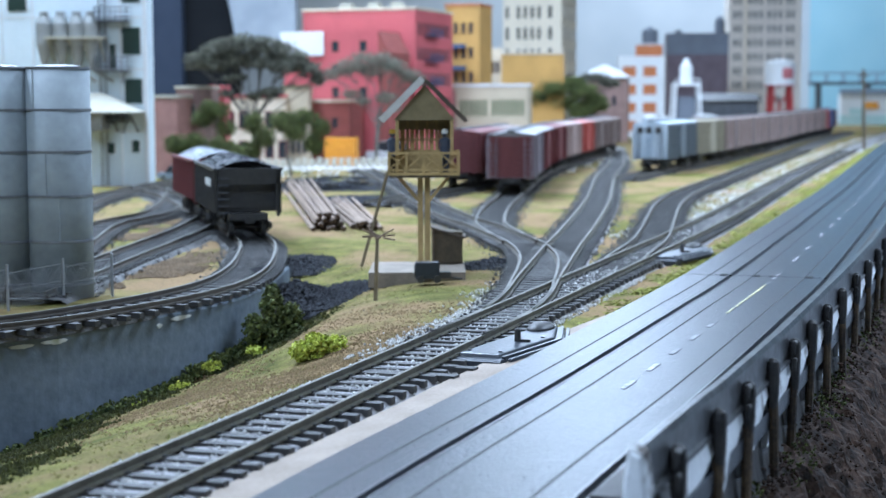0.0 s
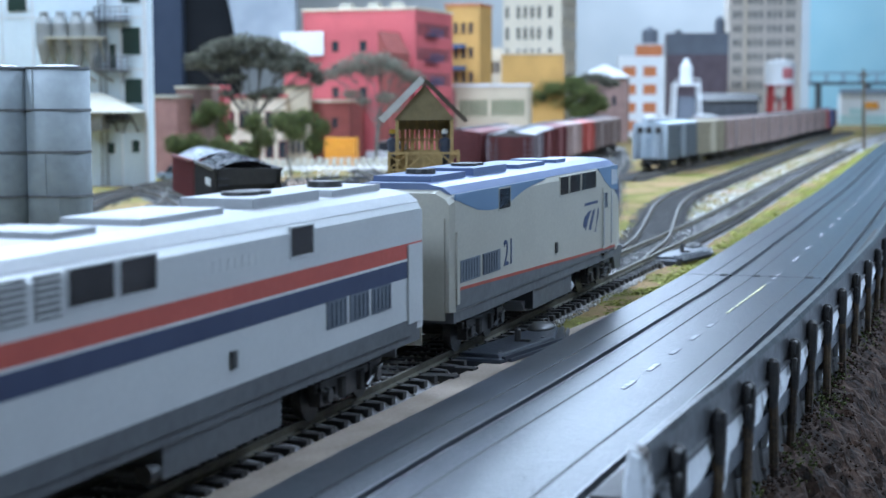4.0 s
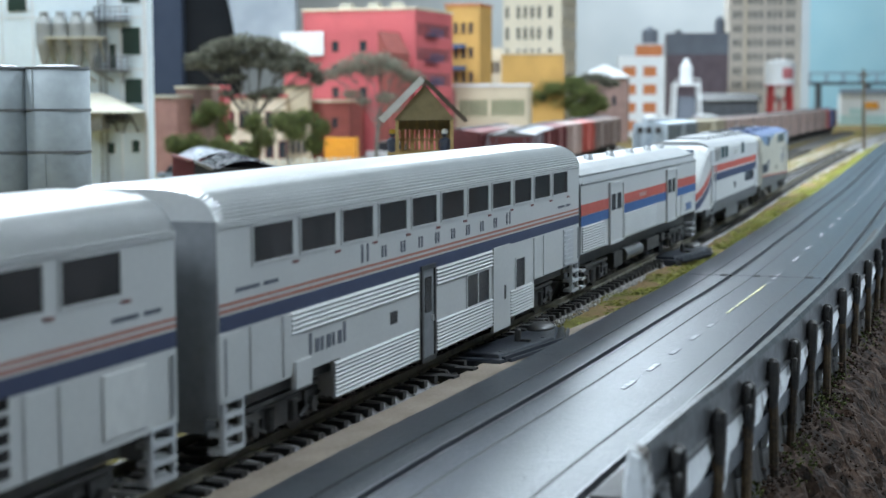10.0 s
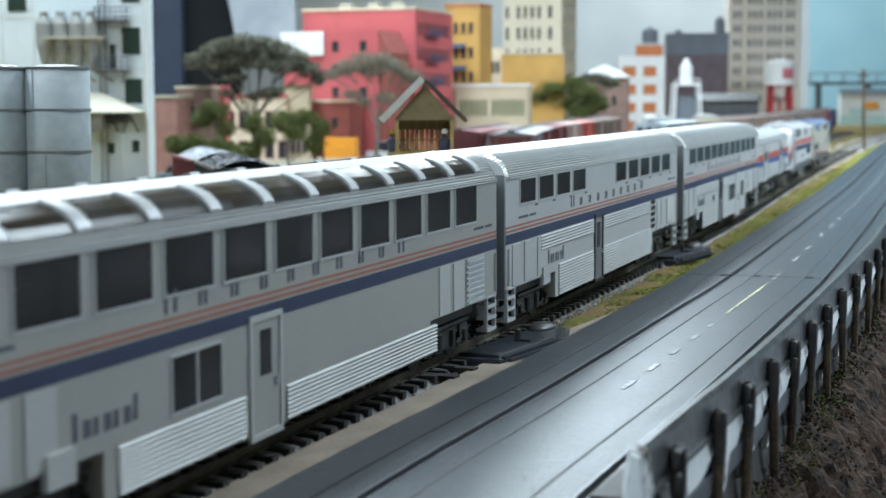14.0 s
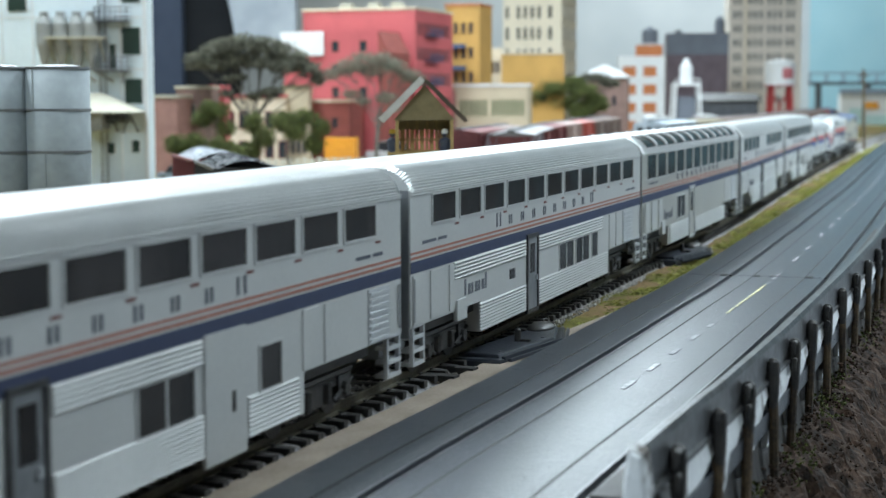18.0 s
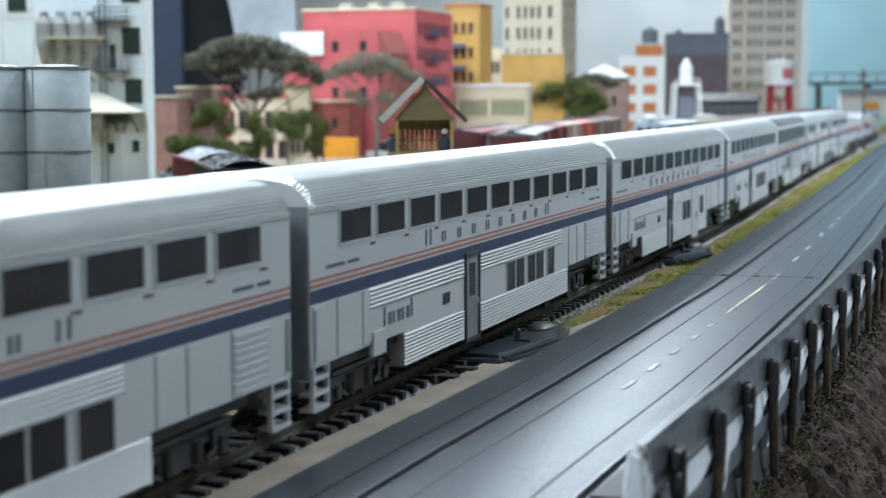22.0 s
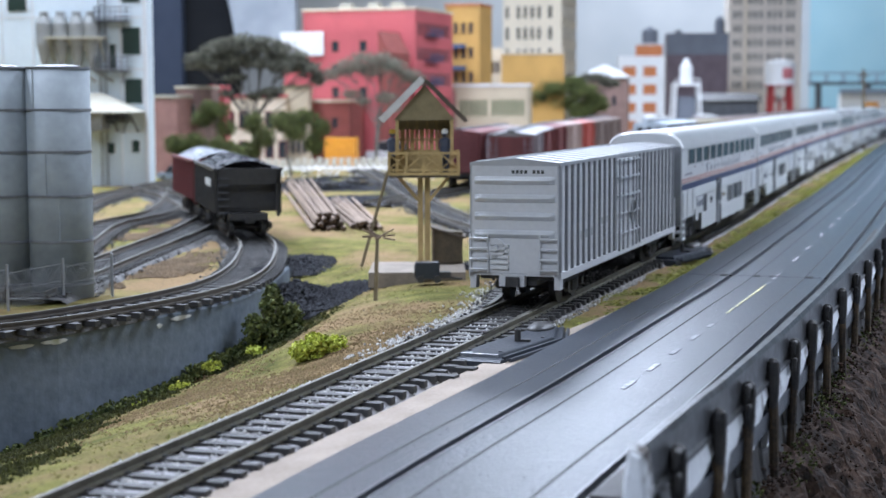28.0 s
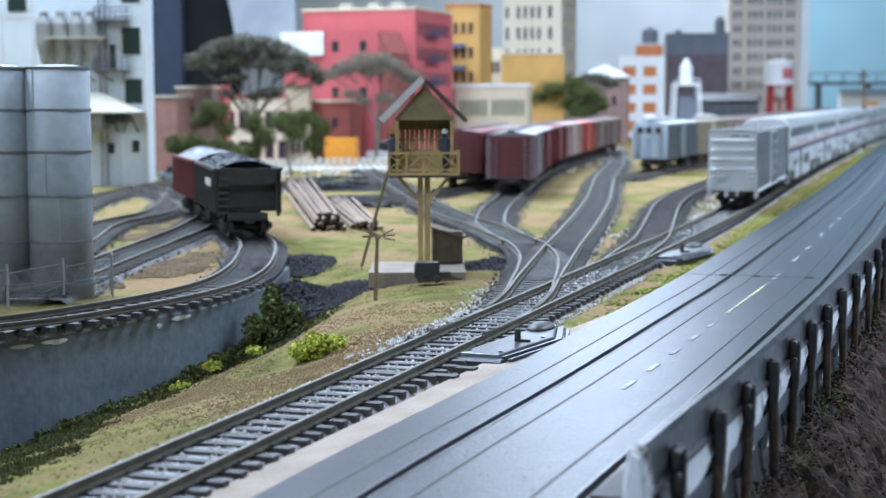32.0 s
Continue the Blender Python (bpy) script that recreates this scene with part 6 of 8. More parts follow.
def shrubs():
    def shrub(label, mat, parts_, kind="shrub"):
        root = thing("shrub", label, "shrub")
        for c, r, n, s in parts_:
            bm = bmn()
            foliage(bm, c, r, n, s)
            part("clump", bm, mat, root)
        bm = bmn()
        c = parts_[0][0]
        for k in range(4):
            rod(bm, (c[0], c[1], c[2] - parts_[0][1][2] - 1), (c[0] + random.uniform(-4, 4), c[1] + random.uniform(-4, 4), c[2] + 2), 0.4, 0.2, 5)
        part("stem", bm, BARK, root)
    shrub("dense dark green shrub at the wall's foot", LEAF_D, (((-268, 588, -11), (5.5, 5.5, 9), 520, 1.1), ((-262, 592, -14), (5, 6, 7), 420, 1.1), ((-272, 580, -16), (5, 5, 6), 340, 1.0), ((-266, 586, -20), (7, 6, 6), 360, 1.0), ((-269, 590, -3), (3, 3, 3.5), 140, 1.0)))
    shrub("low yellow-green shrub on bare earth", LEAF_Y, (((-211, 497, -8.5), (5, 6, 4.6), 460, 0.85), ((-206, 501, -9), (4.5, 5, 3.8), 320, 0.85), ((-215, 494, -10), (4, 4.5, 3.4), 280, 0.85)))
    shrub("straggling dark green weeds along the wall", LEAF_D, tuple(((lerp(y, WALL_LINE) + 3 + random.uniform(0, 3), y, lerp(y, WALL_FOOT) + 1.5), (4 + 2 * random.random(), 7, 2.2 + 2.2 * random.random()), 190, 0.9) for y in range(400, 600, 9)))
    shrub("small yellow-green weed tufts near the wall", LEAF_Y, tuple(((lerp(y, WALL_LINE) + 13 + random.uniform(-3, 5), y, lerp(y, WALL_FOOT) + 5.5), (4, 5, 1.8), 60, 0.8) for y in (498, 520, 545, 566)))
    # short grass tufts
    tv, tf, dv, df = [], [], [], []
    for _ in range(26000):
        y = random.uniform(260, 1250)
        x = random.uniform(-420, -176) if y < 760 else random.uniform(-360, -176)
        if y < 713 and x < lerp(y, WALL_LINE) + 3 or noise.noise(Vector((x * 0.011 + 3, y * 0.011, 0))) < -0.05:
            continue
        z = ground_z(x, y)
        for _k in range(3):
            a, s, hh = random.uniform(0, 6.28), random.uniform(0.2, 0.55), random.uniform(0.1, 0.45)
            b = len(tv)
            tv += [((x + math.cos(a) * s) * MM, (y + math.sin(a) * s) * MM, (z - 0.3) * MM), ((x - math.cos(a) * s) * MM, (y - math.sin(a) * s) * MM, (z - 0.3) * MM), ((x + random.uniform(-1, 1)) * MM, (y + random.uniform(-1, 1)) * MM, (z + hh) * MM)]
            tf.append((b, b + 1, b + 2))
    # dark olive turf whose tone also carries the shade beside the wall
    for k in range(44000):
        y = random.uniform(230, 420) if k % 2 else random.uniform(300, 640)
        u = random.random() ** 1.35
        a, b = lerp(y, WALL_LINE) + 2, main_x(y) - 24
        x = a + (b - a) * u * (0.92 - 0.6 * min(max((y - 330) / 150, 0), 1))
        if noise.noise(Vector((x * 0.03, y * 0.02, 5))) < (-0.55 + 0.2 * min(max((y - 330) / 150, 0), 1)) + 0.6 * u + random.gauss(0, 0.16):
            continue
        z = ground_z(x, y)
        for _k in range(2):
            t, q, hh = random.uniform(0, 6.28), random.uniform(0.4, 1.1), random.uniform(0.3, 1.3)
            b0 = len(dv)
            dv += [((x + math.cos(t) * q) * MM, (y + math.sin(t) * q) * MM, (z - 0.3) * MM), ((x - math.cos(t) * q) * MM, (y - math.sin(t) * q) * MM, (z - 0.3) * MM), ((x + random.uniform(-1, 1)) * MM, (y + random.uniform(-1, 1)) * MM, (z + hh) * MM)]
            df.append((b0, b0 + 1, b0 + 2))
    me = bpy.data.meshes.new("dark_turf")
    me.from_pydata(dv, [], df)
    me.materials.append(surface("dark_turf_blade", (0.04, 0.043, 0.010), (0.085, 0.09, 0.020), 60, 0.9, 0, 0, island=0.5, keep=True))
    tagged(new("dark_turf", me), "dark olive turf along the wall foot, darkened for its shade", "grass", kind="stuff")
    me = bpy.data.meshes.new("turf_tufts")
    me.from_pydata(tv, [], tf)
    me.materials.append(surface("turf_blade", (0.16, 0.16, 0.035), (0.27, 0.24, 0.07), 40, 0.9, 0, 0, island=0.4, keep=True))
    tagged(new("turf_tufts", me), "short olive turf scatter over the ground", "grass", kind="stuff")


def gravel():
    spots = []
    for _ in range(9000):
        y = random.choice((random.uniform(230, 700), random.uniform(480, 1100), random.uniform(800, 1900)))
        side = random.random()
        mx = main_x(y)
        if side < 0.46:
            x = mx + random.uniform(-7, 7)
            z = -2.85
        elif side < 0.60 and y < 700:
            x = mx + random.uniform(14, 18)
            z = -4.6
        else:
            x = mx - random.uniform(14, 26 if 450 < y < 720 else 19)
            z = -4.6
        spots.append((x, y, z))
    stones("ballast_gravel", "pale grey ballast stones along the main line", STONE, spots, 0.28, 0.85)
    spots = []
    for line in (BR_A, BR_D, CURVE, TR_2):
        for q, n in zip(smooth_line(line, 5), normals_of(smooth_line(line, 5))):
            if q.y > 1500:
                break
            for _ in range(5):
                o = random.choice((random.uniform(-7, 7), random.uniform(13, 19)))
                spots.append((q.x + n.x * o, q.y + n.y * o, -3.6 if abs(o) > 10 else -2.8))
    stones("cinder_gravel", "dark grey cinder stones in the yard tracks", CINDERSTONE, spots, 0.5, 1.0)
    spots = [(random.uniform(-440, -180), random.uniform(400, 1200), 0) for _ in range(700)]
    spots = [(x, y, ground_z(x, y)) for x, y, z in spots if not (y < 713 and x < lerp(y, WALL_LINE) + 4)]
    stones("loose_stones", "scattered small stones and clods on the turf", surface("clod", (0.20, 0.16, 0.10), (0.12, 0.09, 0.06), 300, 0.9, island=0.5), spots, 0.2, 0.6)
    # bare brown earth on the slope beside the main line
    spots = []
    for _ in range(15000):
        y = random.triangular(350, 610, 470)
        a, b = lerp(y, WALL_LINE) + 6, main_x(y) - 19
        x = a + (b - a) * (1 - random.random() ** 1.3 * 0.75)
        if noise.noise(Vector((x * 0.025, y * 0.014, 9))) > random.uniform(-0.5, 0.15):
            spots.append((x, y, ground_z(x, y)))
    stones("earth_crumbs", "crumbly bare brown earth on the slope beside the main line", surface("brown_earth_crumb", (0.30, 0.215, 0.12), (0.19, 0.135, 0.070), 60, 0.95, 0, 0.3, island=0.25, spec=0.1, keep=True), spots, 0.25, 0.65)
    # sandy clearings between the curve and the sidings
    spots = []
    for k, (x, y, rx, ry) in enumerate(((-372, 690, 26, 62), (-478, 860, 34, 80), (-352, 640, 14, 44))):
        for _ in range(int(rx * ry * 1.9)):
            a, q = random.uniform(0, 6.283), random.random() ** 0.75
            px, py = x + math.cos(a) * rx * q * 1.15, y + math.sin(a) * ry * q * 1.15
            if noise.noise(Vector((px * 0.03, py * 0.03, k))) > -0.25 + 0.5 * max(0, q - 0.5) and not (py < 713 and px < lerp(py, WALL_LINE) + 5 and px > lerp(py, WALL_LINE) - 24):
                spots.append((px, py, ground_z(px, py) + 0.15))
    tagged(stones("sand_scatter", "bare sandy earth between the sidings", SAND, spots, 0.5, 1.3), "bare sandy earth between the sidings", "earth", kind="stuff")
    # cinder fringe of the yard tracks
    spots = []
    for line in (BR_A, BR_B, BR_C, BR_D, BR_E, TR_2, TR_3, TR_4, TR_5):
        sl = smooth_line(line, 4)
        for q, n in zip(sl, normals_of(sl)):
            if q.y > 2000 or q.y < 560:
                continue
            for _ in range(5):
                o = random.choice((-1, 1)) * random.triangular(10, 23, 15)
                x, y = q.x + n.x * o, q.y + n.y * o
                if y < 830 and x > main_x(y) - 24:
                    continue
                spots.append((x, y, -4.0 if abs(o) < 19 else ground_z(x, y)))
            for _ in range(5):
                o = random.uniform(-15, 15)
                spots.append((q.x + n.x * o, q.y + n.y * o, -2.9 if abs(o) < 8 else -3.3))
    stones("cinder_fringe", "black cinders spilled along the yard tracks", CINDERSTONE, spots, 0.4, 1.2)
    # pale ballast between the lawn and the branch at the switch
    spots = []
    sl = smooth_line(BR_A, 3)
    for q, n in zip(sl, normals_of(sl)):
        if 470 < q.y < 720:
            for _ in range(16):
                o = 13 + abs(random.gauss(0, 6)) * (1.0 if q.y < 640 else 0.5)
                spots.append((q.x + n.x * o, q.y + n.y * o, -4.4))
    stones("switch_ballast", "pale ballast stones beside the branch switch", STONE, spots, 0.3, 0.8)
    # pale ballast spilled along the far main line
    spots = []
    for _ in range(3000):
        y = 900 + 2600 * random.random() ** 1.4
        o = random.uniform(-44, 22 if y > 1500 else 8)
        if abs(o) < 13 and abs(o) > 7:
            continue
        spots.append((main_x(y) + o, y, -3.0 if abs(o) < 8 else -4.6))
    stones("far_ballast", "pale ballast spilled along the far main line", STONE, spots, 0.5, 1.3)
    # bright grass verge between the track and the road
    bm = bmn()
    for _ in range(15000):
        y = 480 + 2300 * random.random() ** 1.7
        edge = lerp(y, LANE_L) - 20.5
        x = edge - abs(random.gauss(0, 7.0)) * (0.5 if y < 600 else 1.0)
        if x < main_x(y) + 17 or noise.noise(Vector((y * 0.02, x * 0.05, 2))) < -0.28:
            continue
        p = Vector((x, y, -4.8))
        for _k in range(2):
            a = random.uniform(0, 6.283)
            r = random.uniform(0.7, 1.7) * (1 + y / 2500)
            tip = p + Vector((random.uniform(-1, 1), random.uniform(-1, 1), random.uniform(0.15, 0.6)))
            bm.faces.new([bm.verts.new(p + Vector((math.cos(a), math.sin(a), 0)) * r), bm.verts.new(p - Vector((math.cos(a), math.sin(a), 0)) * r), bm.verts.new(tip)])
    tagged(part("verge_grass", bm, VERGE), "bright yellow-green grass verge between track and road", "grass", kind="stuff")


guard_rail()
rock_bank()
watch_tower()
tower_yard()
switch_machine(-137.5, 482, -4)
switch_machine(-142.5, 787, -6)
silos()
log_piles()
mounds()
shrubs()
gravel()


# ---- the town behind the yard ----
def wall_paint(name, col, k=0.8, scale=26, rough=0.8):
    return surface(name, col, tuple(c * k for c in col), scale, rough, 0, 0.25, scale * 14)


WHITE_MILL = wall_paint("pale_blue_white_boarding", (0.72, 0.81, 0.86), 0.9)
PINKRED = wall_paint("rose_red_wall", (0.52, 0.105, 0.115), 0.82)
BRICKRED = wall_paint("brick_red_wall", (0.30, 0.075, 0.06), 0.75, 60)
BRICKPINK = wall_paint("pinkish_brick", (0.42, 0.22, 0.19), 0.7, 60)
BROWNB = wall_paint("brown_brick", (0.30, 0.19, 0.165), 0.7, 60)
CREAMW = wall_paint("cream_wall", (0.66, 0.56, 0.42), 0.85)
TANW = wall_paint("tan_wall", (0.54, 0.45, 0.32), 0.8)
OCHRE = wall_paint("ochre_wall", (0.54, 0.31, 0.085), 0.78)
IVORY = wall_paint("ivory_stone", (0.74, 0.66, 0.53), 0.9)
IVORY_B = wall_paint("pale_pink_stone", (0.70, 0.64, 0.58), 0.9)
PURPLEB = wall_paint("dark_purple_brick", (0.17, 0.13, 0.155), 0.7, 60)
GREYB = wall_paint("slate_grey", (0.16, 0.18, 0.22), 0.8)
WHITEB = wall_paint("white_building_paint", (0.72, 0.73, 0.74), 0.9)
ORANGEB = wall_paint("orange_wall", (0.55, 0.19, 0.07), 0.8)
DARKWIN = surface("dark_window_glass", (0.05, 0.055, 0.065), (0.03, 0.034, 0.04), 60, 0.2, 0, 0)
SOFTWIN = surface("grey_tower_glass", (0.17, 0.175, 0.18), (0.11, 0.115, 0.12), 60, 0.3, 0, 0)
GREENSH = surface("dark_green_shutter", (0.018, 0.055, 0.042), (0.012, 0.04, 0.03), 100, 0.6, 0, 0.2)
GREENWIN = surface("olive_window_glass", (0.16, 0.19, 0.10), (0.10, 0.12, 0.06), 60, 0.3, 0, 0)
IRON = surface("grey_iron", (0.10, 0.11, 0.125), (0.06, 0.065, 0.075), 120, 0.6, 0.2, 0.1)
BLUEIRON = surface("blue_balcony_iron", (0.07, 0.11, 0.22), (0.05, 0.08, 0.16), 120, 0.5, 0.1, 0)
TANROOF = wall_paint("tan_roofing", (0.50, 0.47, 0.38), 0.85)
DUST = wall_paint("grey_sheet_metal", (0.42, 0.43, 0.42), 0.6, 60, 0.6)
SIGNRED = surface("red_paint", (0.50, 0.05, 0.05), None, 30, 0.5)
TANKBLUE = surface("pale_blue_grey_paint", (0.30, 0.36, 0.44), (0.22, 0.27, 0.34), 40, 0.5, 0, 0.1)
MINT = surface("pale_mint_paint", (0.50, 0.66, 0.64), (0.42, 0.58, 0.57), 30, 0.6)
CARGOBLUE = surface("container_blue", (0.06, 0.20, 0.45), None, 30, 0.5)
CARGORED = surface("container_red", (0.50, 0.10, 0.08), None, 30, 0.5)
YELLOWP = surface("warm_yellow_paint", (0.80, 0.36, 0.02), (0.65, 0.27, 0.02), 30, 0.5)


def pane_mesh(w, hh, glass):
    key = "pane/%.1f/%.1f/%s" % (w, hh, glass.name)
    return cached(key, lambda b: box(b, 0, w, -0.25, 0.8, 0, hh), glass)


def frame_mesh(w, hh, trim):
    def make(b):
        t = max(0.5, w * 0.09)
        box(b, -t, w + t, -0.9, 0.3, -t * 1.3, 0)
        box(b, -t, w + t, -0.6, 0.3, hh, hh + t)
        box(b, -t, 0, -0.6, 0.3, 0, hh)
        box(b, w, w + t, -0.6, 0.3, 0, hh)
    return cached("window/%.1f/%.1f/%s" % (w, hh, trim.name), make, trim)


def building(name, label, x, y, rot, w, depth, top, wall, front=(), side=(), trim=None, glass=None, base=-7, parapet=3.0, cornice=None, roof=None):
    """Walls round a flat roof behind a parapet; window grids are (x0, pitch, count, width, z0, pitch, count, height)."""
    root = thing(name, label, "building", put(x, y, 0, rot), group="town buildings")
    trim, glass = trim or wall, glass or DARKWIN
    for nm, b in (("front_wall", (0, w, 0, 3)), ("side_wall", (w - 3, w, 3, depth)), ("side_wall", (0, 3, 3, depth)), ("rear_wall", (3, w - 3, depth - 3, depth))):
        bm = bmn()
        box(bm, *b, base, top)
        part(nm, bm, wall, root)
    bm = bmn()
    box(bm, 3, w - 3, 3, depth - 3, top - parapet - 2, top - parapet)
    part("roof", bm, roof or TANROOF, root)
    if cornice:
        bm = bmn()
        box(bm, -1.2, w + 1.2, -1.4, 0.2, top - 2.6, top + 0.6)
        part("cornice", bm, cornice, root)
        bm = bmn()
        box(bm, w - 0.2, w + 1.4, 0.2, depth, top - 2.6, top + 0.6)
        part("cornice", bm, cornice, root)
    for grids, m0 in ((front, Matrix()), (side, put(w, 0, 0, 90))):
        for x0, px, nx, ww, z0, pz, nz, hh in grids:
            for i in range(nx):
                for j in range(nz):
                    f0 = hang("window", frame_mesh(ww, hh, trim), root, m0 @ put(x0 + i * px, -0.05, z0 + j * pz))
                    hang("pane", pane_mesh(ww, hh, glass), f0, put(0, -0.05, 0))
    return root


def block(root, name, mat, *b, label="", soft=0.0):
    bm = bmn()
    box(bm, *b)
    if soft:
        soften(bm, soft)
    return part(name, bm, mat, root, label)


def town():
    # white mill
    r = building("mill", "tall pale blue-white boarded mill with green shutters", -884, 1280, 17.50, 164.9, 32, 240, WHITE_MILL, trim=WHITE_MILL)
    for x0, x1, z0, z1 in ((143.4, 159.8, 112.9, 137.0), (145.0, 160.8, 68.9, 91.1), (41.0, 57.9, 151.9, 172.0), (128.1, 134.7, 24.0, 33.7), (150.6, 157.2, 25.2, 35.9), (131.7, 137.3, 100.2, 121.9), (15.4, 30.8, 112.5, 136.7), (143.4, 159.8, 159.6, 182.2)):
        sh = block(r, "shutter", GREENSH, x0, x1, -0.9, 0.2, z0, z1, label="dark green louvred shutter")
        n = max(3, int((z1 - z0) / 2.4))
        for k in range(n):
            zz = z0 + (z1 - z0) * (k + 0.3) / n
            block(sh, "louvre", GREENSH, x0 + 0.6, x1 - 0.6, -1.4, -0.7, zz, zz + (z1 - z0) / n * 0.45)
        for a, b in ((x0 - 1, x0), (x1, x1 + 1)):
            block(sh, "casing", WHITEB, a, b, -1.1, 0.1, z0 - 1, z1 + 1)
    block(r, "corner_board", WHITEB, 162.3, 165.4, -1.6, 1, -7, 240)
    for a in (34.9, 62.6, 140.9):
        block(r, "downpipe", WHITEB, a, a + 1.2, -1.5, 0.1, -5, 238)
    for z in (99.0, 145.4, 43.5):
        block(r, "belt_board", WHITEB, 0, 162.3, -0.6, 0.1, z, z + 1.5)
    # dust collectors on a shelf
    for i, px in enumerate((75.9, 90.7, 105.1, 117.8)):
        t = thing("dust_collector", "grey-brown sheet-metal cyclone on the mill wall", "dust collector", r.matrix_basis @ put(px, -11, 0), group="dust collectors")
        bm = bmn()
        rod(bm, (0, 0, 121.8), (0, 0, 140.4), 7.2, 7.2, 20)
        part("drum", bm, DUST, t)
        bm = bmn()
        rod(bm, (0, 0, 100.1), (0, 0, 121.8), 1.6, 7.2, 20)
        part("cone", bm, DUST, t)
        bm = bmn()
        rod(bm, (0, 0, 140.4), (0, 0, 147.4), 7.2, 3.4, 20)
        rod(bm, (0, 0, 147.4), (0, 0, 150.5), 3.9, 3.9, 16)
        part("cap", bm, DUST, t)
        bm = bmn()
        rod(bm, (1, 0, 100.1), (10 + 3 * i, 2, 88.9), 1.6, 1.4, 8)
        part("duct", bm, DUST, t)
    sh = thing("collector_shelf", "pale timber shelf under the dust collectors", "shelf", r.matrix_basis)
    block(sh, "deck", TANROOF, 77.9, 130.6, -22, 0, 126.3, 128.3)
    for px in (82.0, 99.9, 127.1):
        bm = bmn()
        rod(bm, (px, -20, 126.3), (px, 0, 106.6), 0.9, 0.9, 5)
        part("bracket", bm, TANROOF, sh)
    # fire escape
    fe = thing("fire_escape", "grey iron fire escape with landings and ladders", "fire escape", r.matrix_basis)
    for z in (141.5, 97.2, 52.6):
        land = block(fe, "landing", IRON, 121.9, 150.6, -16, 0, z, z + 1.0)
        for zz in (z + 4.5, z + 9, z + 13):
            bm = bmn()
            for p, q in (((121.9, -16), (150.6, -16)), ((150.6, -16), (150.6, 0)), ((121.9, -16), (121.9, 0))):
                rod(bm, (*p, zz), (*q, zz), 0.5, 0.5, 5)
            part("rail", bm, IRON, land)
        for k in range(7):
            px = 121.9 + k * (150.6 - 121.9) / 6
            bm = bmn()
            rod(bm, (px, -16, z), (px, -16, z + 13), 0.45, 0.45, 5)
            part("baluster", bm, IRON, land)
        bm = bmn()
        rod(bm, (148.5, -15, z), (142.4, 0, z - 10), 0.6, 0.6, 5)
        part("strut", bm, IRON, land)
    for px in (124.0, 129.6):
        bm = bmn()
        rod(bm, (px, -6, -5), (px, -6, 200), 0.55, 0.55, 6)
        part("ladder_stile", bm, IRON, fe)
    bm = bmn()
    for k in range(52):
        rod(bm, (124.0, -6, -3 + k * 3.9), (129.6, -6, -3 + k * 3.9), 0.4, 0.4, 4)
    part("rungs", bm, IRON, fe)
    # loading canopy
    cn = thing("loading_canopy", "tan hipped canopy over the mill loading bay", "canopy", r.matrix_basis)
    bm = bmn()
    x0, x1 = 97.4, 162.8
    za, zb = 78.9, 60.7
    loft(bm, [[(x0, -42, zb), (x1, -42, zb), (x1, 0, zb), (x0, 0, zb)], [(x0, -42, zb + 1.2), (x1, -42, zb + 1.2), (x1, 0, zb + 1.2), (x0, 0, zb + 1.2)], [(x0, -8, za), (125.5, -8, za), (125.5, 0, za), (x0, 0, za)]])
    part("roof", bm, TANROOF, cn)
    for px in (115.3, 138.3, 156.2):
        bm = bmn()
        rod(bm, (px, -38, zb), (px, 0, zb - 17), 0.8, 0.8, 5)
        part("bracket", bm, IRON, cn)
    block(cn, "soffit", DUST, 112.7, 130.6, -34, 0, zb - 15, zb - 0.2)

    building("warehouse", "pinkish brick warehouse gable end", -828, 1521, 8.00, 28.1, 60, 76.6, BRICKPINK, cornice=TANROOF)
    building("brick_building", "brown brick building with tall narrow windows", -822, 1566, 18.56, 37.5, 60, 86.2, BROWNB, front=((3.0, 12.5, 3, 4.2, 52.4, -36, 2, 14),), trim=TANROOF, cornice=TANROOF)
    building("shop", "rose red shopfront with plain parapet", -815, 1631, 18.56, 16, 50, 88, PINKRED, trim=CREAMW)
    building("shop_row", "cream shop row with arched openings", -849, 1726, 18.56, 73.5, 60, 77.4, CREAMW, front=((6.5, 15.0, 5, 8.5, 39.1, -34, 2, 19),), trim=BRICKRED, cornice=PINKRED)
    building("green_shop", "tan shop with green fascia", -793, 1776, 18.56, 30, 60, 87.9, TANW, front=((3, 6.5, 4, 3.6, 40, -30, 2, 14),), trim=GREYB, cornice=GREENWIN)
    a = building("red_annex", "plain rose red factory annex", -841, 1887, 2.00, 123.7, 90, 155.3, PINKRED, front=((64.3, 36.1, 2, 8.1, 130.5, -28, 3, 12),), trim=BRICKRED)
    bm = bmn()
    loft(bm, [[(123.7, y, -7), (138.3, y, -7), (138.3, y, 128.8), (123.7, y, 154.8)] for y in (0.5, 80)])
    part("sloped_wing", bm, BRICKRED, a)
    bb = thing("billboard", "blank white billboard on the red annex", "billboard", a.matrix_basis)
    block(bb, "board", WHITEB, -2.3, 53.9, -4, -2, 125.9, 155.0)
    for px in (7.5, 44.9):
        block(bb, "leg", IRON, px, px + 1.5, -2, 0.2, 123.8, 151.5)
    building("red_shed", "dark red shed with white cornice", -792, 1835, 2.00, 57.7, 70, 71.2, BRICKRED, cornice=CREAMW, front=((14, 22, 2, 7, 38, -30, 2, 12),), trim=BRICKRED)
